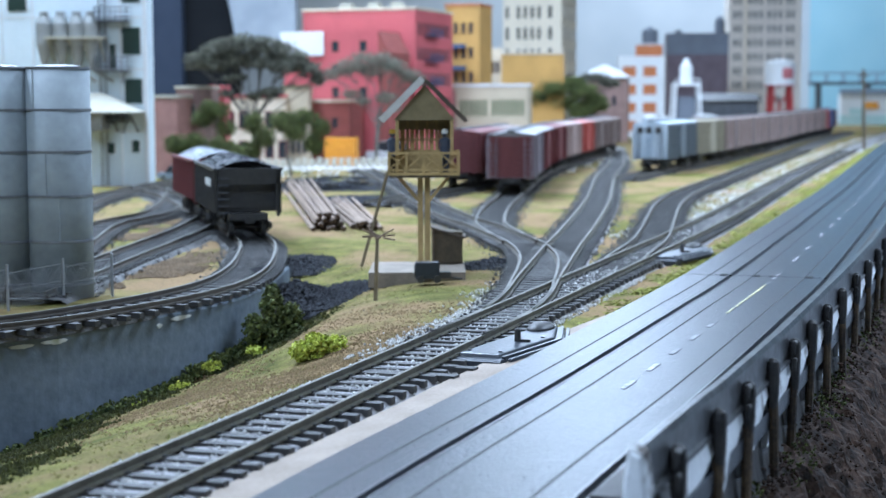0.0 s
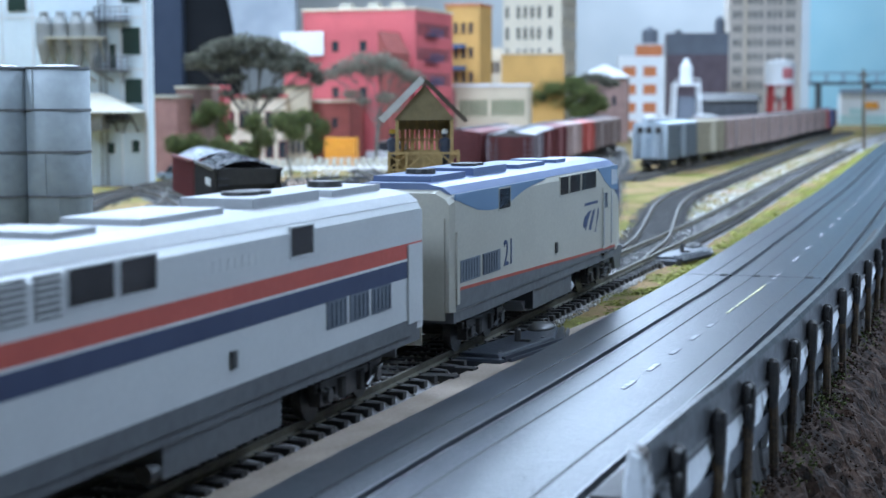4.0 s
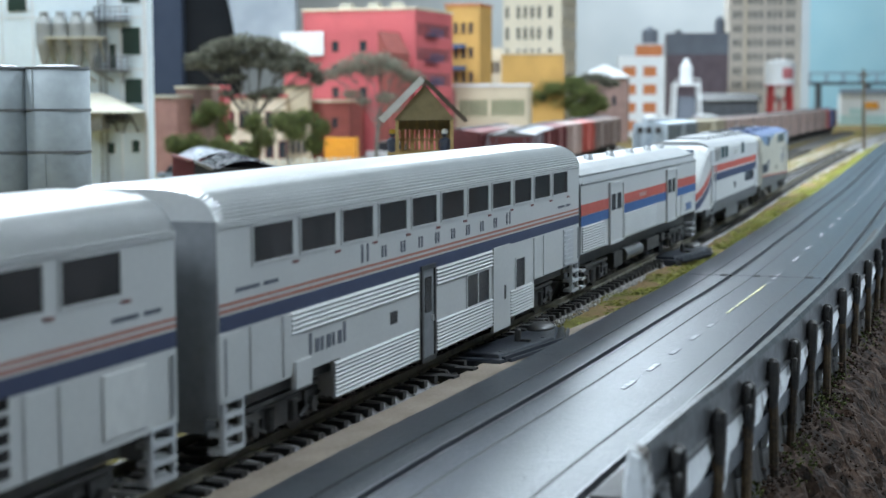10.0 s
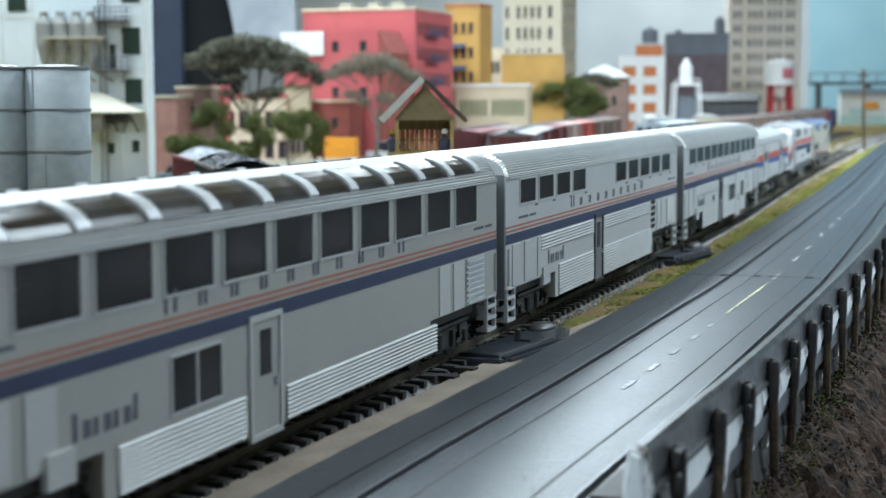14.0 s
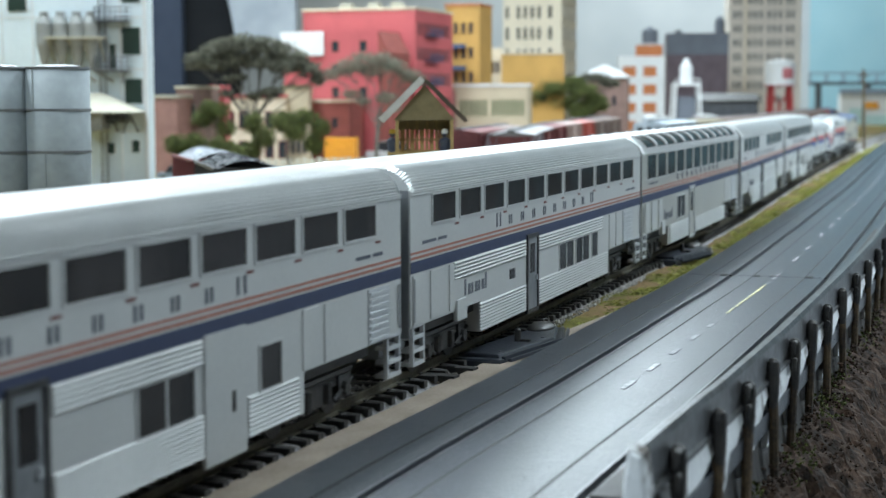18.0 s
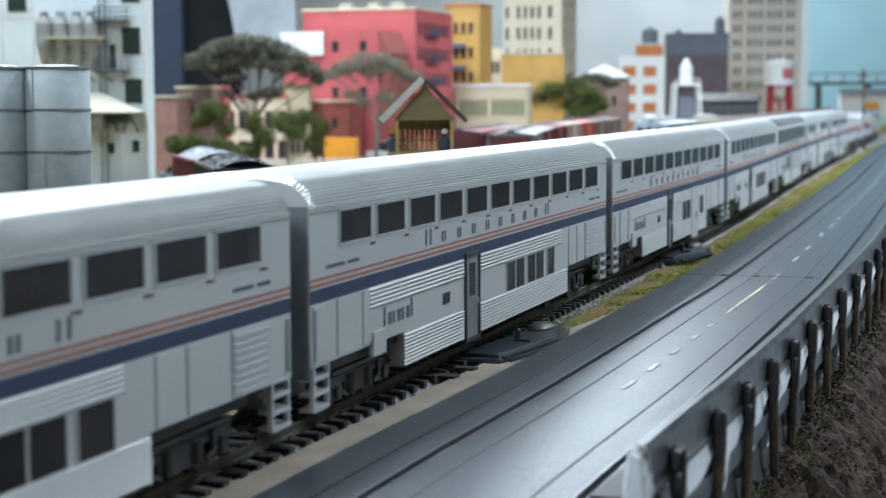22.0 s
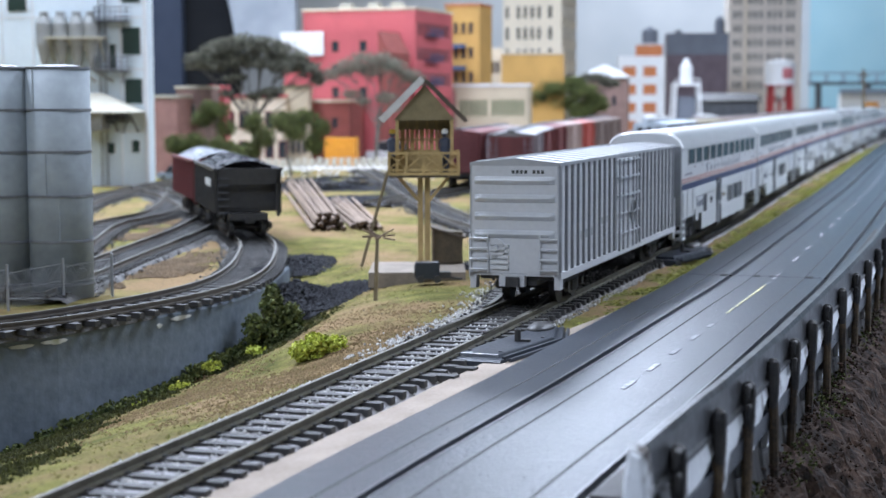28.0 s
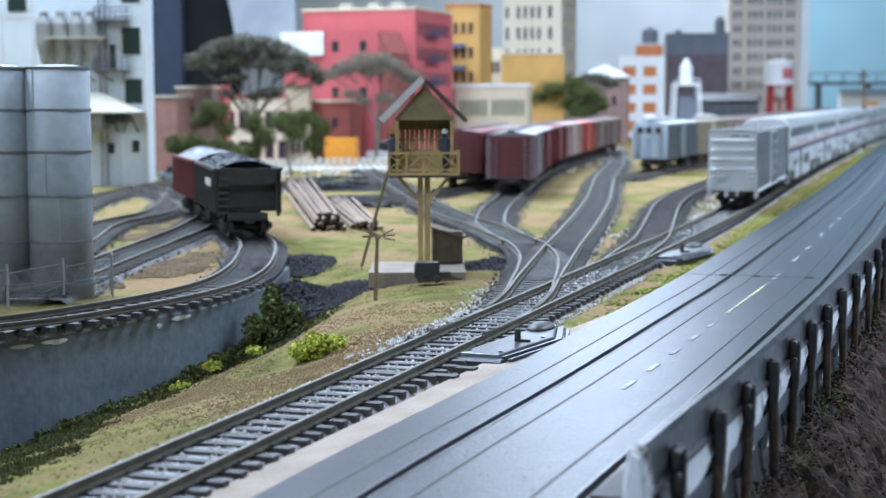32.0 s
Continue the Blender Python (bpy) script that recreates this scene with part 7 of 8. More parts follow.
    rb = building("red_factory", "large rose red factory with cream parapet", -858, 1988, 0.00, 154.6, 150, 188.0, PINKRED, side=((8, 15, 9, 6, 154.2, -32, 5, 15),), trim=BRICKRED, cornice=CREAMW)
    for z in (152.7, 120.0, 90.1):
        bal = thing_part("balcony", rb)
        bm = bmn()
        box(bm, 154.6, 154.6 + 9, 34, 86, z, z + 1)
        bal.data = data_of(bm, "balcony", BLUEIRON)
        for k in range(9):
            bm = bmn()
            yy = 34 + k * 6.4
            box(bm, 154.6 + 8, 154.6 + 9, yy, yy + 0.9, z + 1, z + 9)
            part("bar", bm, BLUEIRON, bal)
        bm = bmn()
        box(bm, 154.6 + 8, 154.6 + 9, 34, 86, z + 8.4, z + 9.4)
        part("handrail", bm, BLUEIRON, bal)
    for px in (39.7, 79.0, 110.1):
        block(rb, "roof_vent", TANROOF, px, px + 14, 30, 44, 185.1, 196.6, soft=1.0)
    yb = building("yellow_building", "ochre yellow brick building with blue balconies", -740, 2218, 0.00, 50.1, 60, 203.9, OCHRE, front=((12.6, 11, 3, 6, 163.1, -34, 5, 15),), trim=OCHRE, cornice=ORANGEB)
    for z in (142.6, 111.9):
        block(yb, "balcony", BLUEIRON, 8.4, 30.2, -8, 0, z, z + 6)
    y2 = building("yellow_warehouse", "low ochre warehouse beside a cream wing", -739, 2493, 18.56, 98, 80, 143.5, OCHRE, front=((10, 46, 2, 14, 70, -40, 1, 10),), trim=OCHRE, cornice=CREAMW)
    building("cream_wing", "cream brick wing with small windows", -775, 2492, 18.56, 35.6, 60, 151.2, CREAMW, front=((4, 7.5, 4, 4.2, 112.4, -34, 3, 18),), trim=BROWNB)
    t = building("tan_arcade", "long tan building with olive window bays", -729, 2137, 10.00, 127.6, 60, 91.6, TANW, front=((35.0, 6.4, 6, 4.6, 48.7, -40, 1, 22), (79.1, 6.4, 7, 4.6, 49.0, -40, 1, 22)), trim=CREAMW, glass=GREENWIN, cornice=WHITEB)
    block(t, "brick_bay", BRICKPINK, 0.0, 29.6, -0.6, 0.2, -6, 83.9)
    building("ivory_tower", "tall ivory stone office tower with many windows", -939, 3177, 0.00, 119.9, 120, 380, IVORY, front=((6, 27, 1, 6, 20, 42, 9, 24), (29, 14, 4, 6, 20, 42, 9, 24), (93.4, 27, 1, 7, 20, 42, 9, 24)), side=((16, 28, 4, 9, 20, 42, 9, 24),), trim=IVORY, cornice=CREAMW)
    c = building("canopy_house", "dark brick house with a white hipped roof", -697, 2835, 10.00, 83.0, 70, 107.7, BROWNB, front=((8, 16, 4, 7, 20, 40, 2, 16),))
    bm = bmn()
    w = 83.0
    zc = 107.7
    loft(bm, [[(-4, -6, zc), (w + 4, -6, zc), (w + 4, 74, zc), (-4, 74, zc)], [(-4, -6, zc + 2), (w + 4, -6, zc + 2), (w + 4, 74, zc + 2), (-4, 74, zc + 2)], [(w * 0.45, 30, 131.3), (w * 0.55, 30, 131.3), (w * 0.55, 36, 131.3), (w * 0.45, 36, 131.3)]])
    part("hipped_roof", bm, WHITEB, c)
    o = building("white_hotel", "white and orange hotel with open galleries", -720, 3251, 14.00, 90.9, 80, 155.4, WHITEB, front=((7.9, 40.4, 2, 26, 115.1, -36, 4, 20),), glass=ORANGEB, trim=WHITEB)
    block(o, "penthouse", ORANGEB, 34.8, 87.5, 20, 60, 153.2, 177.8)
    wt = thing("roof_tank", "slate blue roof-top water tank on legs", "water tank", o.matrix_basis)
    bm = bmn()
    rod(bm, (62.9, 40, 182.3), (62.9, 40, 206.8), 16, 16, 20)
    part("tank", bm, GREYB, wt)
    bm = bmn()
    rod(bm, (62.9, 40, 206.8), (62.9, 40, 214.6), 16.6, 3, 20)
    part("lid", bm, GREYB, wt)
    for dx in (-11, 11):
        block(wt, "leg", IRON, 62.9 + dx - 1, 62.9 + dx + 1, 39, 41, 175.6, 183.4)
    p = building("purple_warehouse", "dark purple brick warehouse with slate top", -686, 3580, 14.00, 131.8, 100, 212.1, PURPLEB, front=((12, 22, 5, 8, 30, 30, 4, 12),), glass=PURPLEB, trim=PURPLEB)
    block(p, "slate_band", GREYB, -0.5, 131.8 + 0.5, -0.8, 0.2, 165.8, 210.9)
    block(p, "chimney", GREYB, 18.3, 30.6, 10, 22, 209.6, 219.4)
    rt = thing("roof_tank", "dark wooden roof-top tank on the warehouse", "water tank", p.matrix_basis)
    bm = bmn()
    rod(bm, (114.7, 20, 209.7), (114.7, 20, 238.8), 11, 11, 18)
    part("tank", bm, GREYB, rt)
    bm = bmn()
    rod(bm, (114.7, 20, 238.8), (114.7, 20, 248.5), 11, 4, 18)
    part("lid", bm, GREYB, rt)
    w2 = building("white_tower", "tall white stone office tower with paired windows", -606, 3925, 14.00, 168.6, 130, 430, IVORY_B, front=((10.6, 11.5, 2, 6.2, 60, 33, 11, 17), (44.9, 13, 3, 6.2, 60, 33, 11, 17), (89.7, 13, 3, 6.2, 60, 33, 11, 17), (133.1, 11.5, 2, 6.2, 60, 33, 11, 17)), trim=IVORY_B, glass=SOFTWIN, cornice=IVORY)
    block(w2, "pilaster", IVORY, 37.0, 42.3, -3, 0, 40, 430)
    s = building("sign_shop", "white shop with yellow sign under the bridge", -419, 4728, 10.00, 190, 60, 80.9, WHITEB, trim=WHITEB)
    block(s, "yellow_sign", YELLOWP, 64.4, 104.2, -3, -1, 40.2, 59.0)
    block(s, "mint_base", MINT, 0, 190, -2, 0, -6, 22)
    block(s, "blue_roof_band", TANKBLUE, -2, 192, -6, 2, 81, 96)
    block(s, "mint_band", MINT, 26.1, 61.4, -3, -1, 24, 42)


def tank_tower(name, label, x, y, r, zb, zt, zroof, tank_m, leg_m, spread=1.0):
    root = thing(name, label, "water tower", put(x, y, 0, 18.56))
    bm = bmn()
    rod(bm, (0, 0, zb), (0, 0, zt), r, r, 28)
    part("tank", bm, tank_m, root)
    bm = bmn()
    rod(bm, (0, 0, zt), (0, 0, zroof), r * 1.06, r * 0.25, 28)
    part("roof", bm, tank_m, root)
    for i in range(4):
        a = radians(45 + 90 * i)
        bm = bmn()
        rod(bm, (math.cos(a) * r * spread, math.sin(a) * r * spread, -6), (math.cos(a) * r * 0.85, math.sin(a) * r * 0.85, zb), r * 0.13, r * 0.13, 6)
        part("leg", bm, leg_m, root)
        b = a + radians(90)
        bm = bmn()
        rod(bm, (math.cos(a) * r * 0.95, math.sin(a) * r * 0.95, zb * 0.25), (math.cos(b) * r * 0.9, math.sin(b) * r * 0.9, zb - 1), r * 0.07, r * 0.07, 5)
        part("brace", bm, leg_m, root)
    bm = bmn()
    rod(bm, (0, 0, zb - 2), (0, 0, zb), r * 1.1, r * 1.1, 28)
    part("platform", bm, leg_m, root)
    return root


def yard_sundries():
    t = tank_tower("water_tower", "white water tower with pink patch on red legs", -440, 3557, 32, 98, 146, 152, WHITEB, SIGNRED)
    bm = bmn()
    loft(bm, [[(32.3 * math.cos(a), 32.3 * math.sin(a), z) for z in (112, 134)] for a in (radians(d) for d in range(268, 320, 6))], closed=False, cap=False)
    part("pink_patch", bm, surface("pink_paint", (0.65, 0.20, 0.22), None, 30, 0.6), t)
    lt = thing("loading_tower", "pale sand tower with railed deck on splayed legs", "tower", put(-485, 2695, 0, 18.56))
    bm = bmn()
    loft(bm, [[(math.cos(a) * r, math.sin(a) * r, z) for a in (2 * math.pi * i / 20 for i in range(20))] for z, r in ((96, 10.5), (122, 10.5), (125, 10.0), (128, 6.5), (129, 6.0), (134, 5.6), (136, 3.0))])
    part("tank", bm, WHITEB, lt)
    block(lt, "deck", WHITEB, -21, 21, -21, 21, 92, 96)
    for sx in (-1, 1):
        for sy in (-1, 1):
            bm = bmn()
            rod(bm, (sx * 25, sy * 25, -6), (sx * 19, sy * 19, 92), 2.2, 2.0, 6)
            part("leg", bm, WHITEB, lt)
    for k in range(6):
        block(lt, "rail_post", WHITEB, -21 + k * 8.2, -20 + k * 8.2, -21, -20, 96, 103)
    block(lt, "handrail", WHITEB, -21, 21, -21, -20, 102, 103.4)
    block(lt, "bin", GREYB, -15, 15, -12, 12, 20, 74)
    ds = building("engine_shed", "low black-roofed engine shed behind the far yard", -545, 3170, 12, 112, 70, 66, IRON, base=-7, roof=BLACK)
    bm = bmn()
    loft(bm, [[(-3, -4, z0), (115, -4, z0), (115, 74, z1), (-3, 74, z1)] for z0, z1 in ((64, 78), (67, 81))])
    part("lean_roof", bm, BLACK, ds, "black sloping roof")
    # girder bridge
    br = thing("girder_bridge", "dark girder bridge crossing behind the yard", "bridge", put(-520, 4890, 0, 12))
    for y in (0, 40):
        bm = bmn()
        box(bm, 0, 900, y, y + 4, 108, 116)
        part("girder", bm, IRON, br)
        bm = bmn()
        box(bm, 0, 900, y, y + 2, 140, 144)
        part("top_chord", bm, TANKBLUE, br)
        for k in range(19):
            bm = bmn()
            box(bm, k * 48, k * 48 + 3.5, y, y + 2, 116, 140)
            part("post", bm, TANKBLUE, br)
    bm = bmn()
    box(bm, 0, 900, 4, 40, 110, 114)
    part("deck", bm, IRON, br)
    for k in (20, 160, 420):
        bm = bmn()
        box(bm, k, k + 14, 2, 42, -8, 108)
        part("pier", bm, IRON, br)
    # utility pole beside the main line
    up = thing("utility_pole", "dark leaning utility pole beside the main line", "pole")
    bm = bmn()
    rod(bm, (-186, 2500, -6), (-188.5, 2500, 114), 2.6, 1.9, 8)
    part("pole", bm, WOODD, up)
    bm = bmn()
    rod(bm, (-196, 2497, 104), (-181, 2503, 104), 1.0, 1.0, 6)
    part("cross_arm", bm, WOODD, up)
    # parked vehicles and boxes in the street
    def vehicle(name, label, cat, x, y, rz, L, W, H, mat):
        v = thing(name, label, cat, put(x, y, -5.2, rz))
        bm = bmn()
        loft(bm, [[(-W / 2, -L / 2, 2), (W / 2, -L / 2, 2), (W / 2, -L / 2, H * 0.55), (-W / 2, -L / 2, H * 0.55)], [(-W / 2, L / 2, 2), (W / 2, L / 2, 2), (W / 2, L / 2, H * 0.55), (-W / 2, L / 2, H * 0.55)]])
        soften(bm, 0.8, 2)
        part("body", bm, mat, v)
        bm = bmn()
        loft(bm, [[(-W * 0.45, -L * 0.32, H * 0.5), (W * 0.45, -L * 0.32, H * 0.5), (W * 0.45, L * 0.3, H * 0.5), (-W * 0.45, L * 0.3, H * 0.5)], [(-W * 0.38, -L * 0.2, H), (W * 0.38, -L * 0.2, H), (W * 0.38, L * 0.18, H), (-W * 0.38, L * 0.18, H)]])
        part("cabin", bm, DARKWIN, v)
        bm = bmn()
        box(bm, -W * 0.36, W * 0.36, -L * 0.19, L * 0.17, H, H + 0.5)
        part("roof", bm, mat, v)
        for sx in (-1, 1):
            for sy in (-1, 1):
                bm = bmn()
                rod(bm, (sx * W * 0.42, sy * L * 0.3, 2.6), (sx * W * 0.52, sy * L * 0.3, 2.6), 2.6, 2.6, 12)
                part("wheel", bm, BLACK, v)
    vehicle("car", "white and blue parked car behind the siding", "car", -742, 1420, 70, 46, 19, 14, TANKBLUE)
    vehicle("van", "white parked van behind the watch tower", "van", -700, 1890, 80, 60, 24, 26, WHITEB)
    vehicle("pickup", "pale parked pickup by the shops", "car", -820, 1720, 75, 48, 20, 15, WHITEB)
    ob = thing("freight_box", "bright orange freight box by the red factory", "container", put(-716, 1767, -5, 12))
    bm = bmn()
    box(bm, -18, 18, -12, 12, 2, 33)
    soften(bm, 1.0)
    part("box", bm, YELLOWP, ob)
    for k in range(6):
        block(ob, "rib", YELLOWP, -17 + k * 6.4, -15.4 + k * 6.4, -12.8, -11.8, 3, 32)
    fn = thing("board_fence", "pale weathered board fence along the street", "fence")
    for k in range(44):
        bm = bmn()
        x = -860 + k * 7.0
        y = 1640 + k * 4.6
        box(bm, -3, 3, -0.6, 0.6, -6, 6 + random.uniform(-1, 1))
        part("board", bm, TANROOF, fn, m=put(x, y, 0, 33))
    st = [(random.uniform(-900, -420), random.uniform(1500, 2050), -4.5) for _ in range(900)]
    stones("street_litter", "pale gravel and litter of the street", STONE, st, 1.0, 2.6)
    bm = bmn()
    loft(bm, [[(-980, 1560, -4.6), (-900, 2100, -4.6), (-900, 2100, -6.5), (-980, 1560, -6.5)], [(-560, 1720, -4.6), (-480, 2150, -4.6), (-480, 2150, -6.5), (-560, 1720, -6.5)]])
    tagged(part("street", bm, wall_paint("pale_street", (0.40, 0.38, 0.34), 0.85)), "pale dusty street before the town", "street", kind="structure")
    # scrap by the yard
    sc = thing("scrap_heap", "dark scrap heap with a few bright sheets", "scrap")
    for k in range(26):
        bm = bmn()
        box(bm, -random.uniform(4, 16), random.uniform(4, 16), -3, 3, 0, random.uniform(1, 4))
        part("scrap", bm, random.choice((BLACK, BLACK, IRON, WOODD, WHITEB if k % 7 == 0 else IRON)), sc, m=put(-560 + random.uniform(-55, 55), 1340 + random.uniform(-60, 70), -3 + random.uniform(0, 5), random.uniform(0, 180)))


# ---- trees ----
def tree(label, x, y, trunk_h, top, crown, leaf, flat=True, n=900, leafsize=2.2, lean=0):
    """Tapered trunk, forking limbs and a ragged crown made of many clumps."""
    root = thing("tree", label, "tree", put(x, y, -6, 18.56))
    bm = bmn()
    rod(bm, (0, 0, 0), (lean * 0.5, 0, trunk_h * 0.6), top * 0.022, top * 0.016, 9)
    rod(bm, (lean * 0.5, 0, trunk_h * 0.58), (lean, 0, trunk_h), top * 0.016, top * 0.011, 9)
    part("trunk", bm, BARK, root)
    rng = random.Random(int(abs(x) * 7 + y))
    for cx, cz, rx, rz in crown:
        bm = bmn()
        cy = rng.uniform(-0.3, 0.3) * rx
        rod(bm, (lean, 0, trunk_h * rng.uniform(0.55, 0.98)), (cx, cy, cz - rz * 0.3), top * 0.007, top * 0.003, 6)
        for k in range(4):
            rod(bm, (lean + (cx - lean) * 0.6, cy * 0.6, trunk_h + (cz - trunk_h) * 0.6), (cx + rng.uniform(-0.8, 0.8) * rx, cy + rng.uniform(-0.6, 0.6) * rx, cz + rng.uniform(-0.2, 0.5) * rz), top * 0.0035, top * 0.0015, 5)
        part("limb", bm, BARK, root)
        bm = bmn()
        foliage(bm, (cx, cy, cz), (rx, rx * 0.9, rz), int(n * rx * rz / 300), leafsize, 0.35, rng)
        part("crown", bm, leaf, root)


def trees():
    tree("tall umbrella-shaped tree with grey-green flat crown", -736, 1573, 66, 142, [(-60, 118, 14, 10), (-46, 124, 18, 12), (-28, 131, 20, 13), (-8, 134, 22, 13), (12, 132, 20, 13), (30, 127, 18, 13), (45, 119, 17, 11), (58, 109, 14, 10), (68, 99, 9, 8), (-36, 114, 18, 8), (-14, 118, 20, 9), (10, 117, 20, 9), (32, 112, 17, 9), (-18, 101, 13, 5), (20, 86, 15, 6), (2, 82, 11, 5), (-27, 84, 9, 4)], LEAF_G, n=950, leafsize=1.6)
    tree("umbrella-shaped grey tree with thin crown", -699, 1832, 66, 128, [(-52, 108, 14, 8), (-36, 115, 18, 11), (-14, 121, 22, 14), (8, 122, 20, 13), (24, 116, 16, 10), (40, 106, 17, 9), (52, 99, 12, 7), (-4, 110, 18, 7), (-28, 84, 15, 7), (-14, 76, 12, 6), (12, 80, 16, 8), (22, 68, 10, 6)], LEAF_T, n=700, leafsize=1.4, lean=4)
    tree("dark olive low tree behind the hoppers", -766, 1476, 14, 44, [(-9, 34, 14, 11), (10, 37, 13, 10), (2, 26, 16, 10)], LEAF_D, n=1800, leafsize=1.1)
    tree("dark olive round-headed tree behind the hoppers", -745, 1494, 30, 74, [(-8, 60, 14, 11), (8, 67, 13, 10), (-2, 71, 11, 8), (14, 50, 12, 10)], LEAF_D, n=1800, leafsize=1.1)
    tree("dark olive shrub-like tree behind the hoppers", -722, 1480, 12, 40, [(-7, 32, 13, 12), (8, 26, 13, 11)], LEAF_D, n=1800, leafsize=1.1)
    tree("dark olive slender tree by the street", -706, 1517, 22, 62, [(-4, 54, 12, 13), (8, 40, 13, 12), (-6, 28, 12, 10)], LEAF_D, n=1800, leafsize=1.1)
    tree("dark olive tree with leaning trunk by the street", -673, 1528, 22, 70, [(-10, 56, 15, 12), (12, 60, 16, 10), (22, 34, 12, 13), (4, 46, 14, 11), (30, 50, 11, 10)], LEAF_D, n=1800, leafsize=1.1, lean=-6)
    tree("spreading grey-green tree by the tan building", -647, 2535, 60, 112, [(-44, 80, 26, 14), (-20, 94, 28, 15), (8, 100, 28, 13), (30, 88, 26, 16), (48, 70, 22, 18), (-8, 72, 26, 14), (24, 60, 24, 16)], LEAF_D, n=620, leafsize=2.2)
    tree("thin grey tree crown beside the white-roofed house", -620, 2600, 60, 118, [(-26, 106, 24, 8), (4, 112, 26, 8), (28, 102, 20, 9)], LEAF_G, n=620, leafsize=2.0)


# ---- standing freight cars ----
ST = (1, 1, 0.1)
BOXRED = surface("oxide_red_car", (0.165, 0.038, 0.04), (0.105, 0.028, 0.03), 160, 0.6, 0, 0.2, 900, stretch=ST, keep=True)
BOXBROWN = surface("brown_car", (0.26, 0.20, 0.18), (0.10, 0.07, 0.062), 170, 0.7, 0, 0.2, 900, stretch=ST, keep=True)
BOXPINK_LITRIB = surface("faded_pink_car", (0.44, 0.34, 0.31), (0.25, 0.175, 0.155), 170, 0.7, 0, 0.2, 900, stretch=ST, keep=True)
BOXGREY = surface("pale_grey_car", (0.54, 0.60, 0.65), (0.27, 0.33, 0.39), 140, 0.55, 0.1, 0.2, 900, stretch=ST, keep=True)
BOXDGREY = surface("grey_green_car", (0.15, 0.17, 0.18), (0.11, 0.125, 0.135), 50, 0.6, 0, 0.1)
BOXLAV = surface("weathered_grey_side", (0.26, 0.24, 0.27), (0.16, 0.12, 0.13), 160, 0.7, 0, 0.2, 900, stretch=ST, keep=True)
BOXROOF = surface("dusty_metal_roof", (0.27, 0.26, 0.27), (0.13, 0.12, 0.125), 90, 0.5, 0.2, 0.2, 600, keep=True)
BOXTAN = surface("dull_tan_car", (0.32, 0.28, 0.20), (0.24, 0.21, 0.15), 50, 0.7, 0, 0.1)


def place_on(pts, y_mid, half):
    line = smooth_line(pts, 3)
    a = min(line, key=lambda q: abs(q.y - (y_mid - half)))
    b = min(line, key=lambda q: abs(q.y - (y_mid + half)))
    m = (a + b) / 2
    d = (b - a).normalized()
    return put(m.x, m.y, 0, math.degrees(math.atan2(-d.x, d.y)))


def freight_boxcar(m, body, label, L=145.0, roof=None, end=None, H=44.0, rib=None):
    root = thing("boxcar", label, "railway car", m, group="standing freight cars")
    h, W = L / 2, 17.6
    bm = bmn()
    box(bm, -W, W, -h, h, 11, H)
    part("body", bm, body, root)
    bm = bmn()
    prism_y(bm, [(W + 0.8, H - 0.4), (W + 0.8, H + 0.6), (0, H + 3.2), (-W - 0.8, H + 0.6), (-W - 0.8, H - 0.4)], -h - 0.8, h + 0.8)
    rf = part("roof", bm, roof or body, root)
    bm = bmn()
    box(bm, -3, 3, -h - 0.5, h + 0.5, H + 3.2, H + 4.2)
    part("roof_walk", bm, IRON, rf)
    for s in (-1, 1):
        x0, x1 = sorted((s * (W - 0.2), s * (W + 0.9)))
        bm = bmn()
        box(bm, x0, x1, -14, 14, 12, H - 2)
        part("door", bm, body, root)
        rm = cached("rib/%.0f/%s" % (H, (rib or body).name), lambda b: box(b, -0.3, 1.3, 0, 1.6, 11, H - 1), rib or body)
        for k in range(int(L / 10)):
            y = -h + 3 + k * 10
            if abs(y) > 16:
                hang("rib", rm, root, put(s * W, y if s > 0 else y + 1.6, 0, 0 if s > 0 else 180))
        bm = bmn()
        box(bm, -W + 0.4, W - 0.4, *sorted((s * h, s * (h + 0.25))), 11.5, H - 0.6)
        e = part("end_wall", bm, end or body, root)
        em = cached("end_rib/%s" % (end or body).name, lambda b: box(b, -W + 1, W - 1, -0.1, 1.1, 0, 2.0), end or body)
        for k in range(8):
            hang("end_rib", em, e, put(0, s * h, 13 + k * 3.7, 0 if s > 0 else 180))
        bm = bmn()
        for x in (-15.8, -10.8, 15.8, 10.8):
            rod(bm, (x, s * (h + 1.8), 11), (x, s * (h + 1.8), H - 2), 0.35, 0.35, 5)
        for k in range(7):
            for x in (-15.8, 10.8):
                rod(bm, (x, s * (h + 1.8), 13 + k * 4), (x + 5.0, s * (h + 1.8), 13 + k * 4), 0.3, 0.3, 4)
        part("ladder", bm, body, e)
    bm = bmn()
    box(bm, -8, 8, -h + 3, h - 3, 7.5, 11.2)
    part("underframe", bm, BLACK, root)
    for y in (-h + 24, h - 24):
        truck(root, y, "freight", BLACK)
    add_couplers(root, L)
    return root


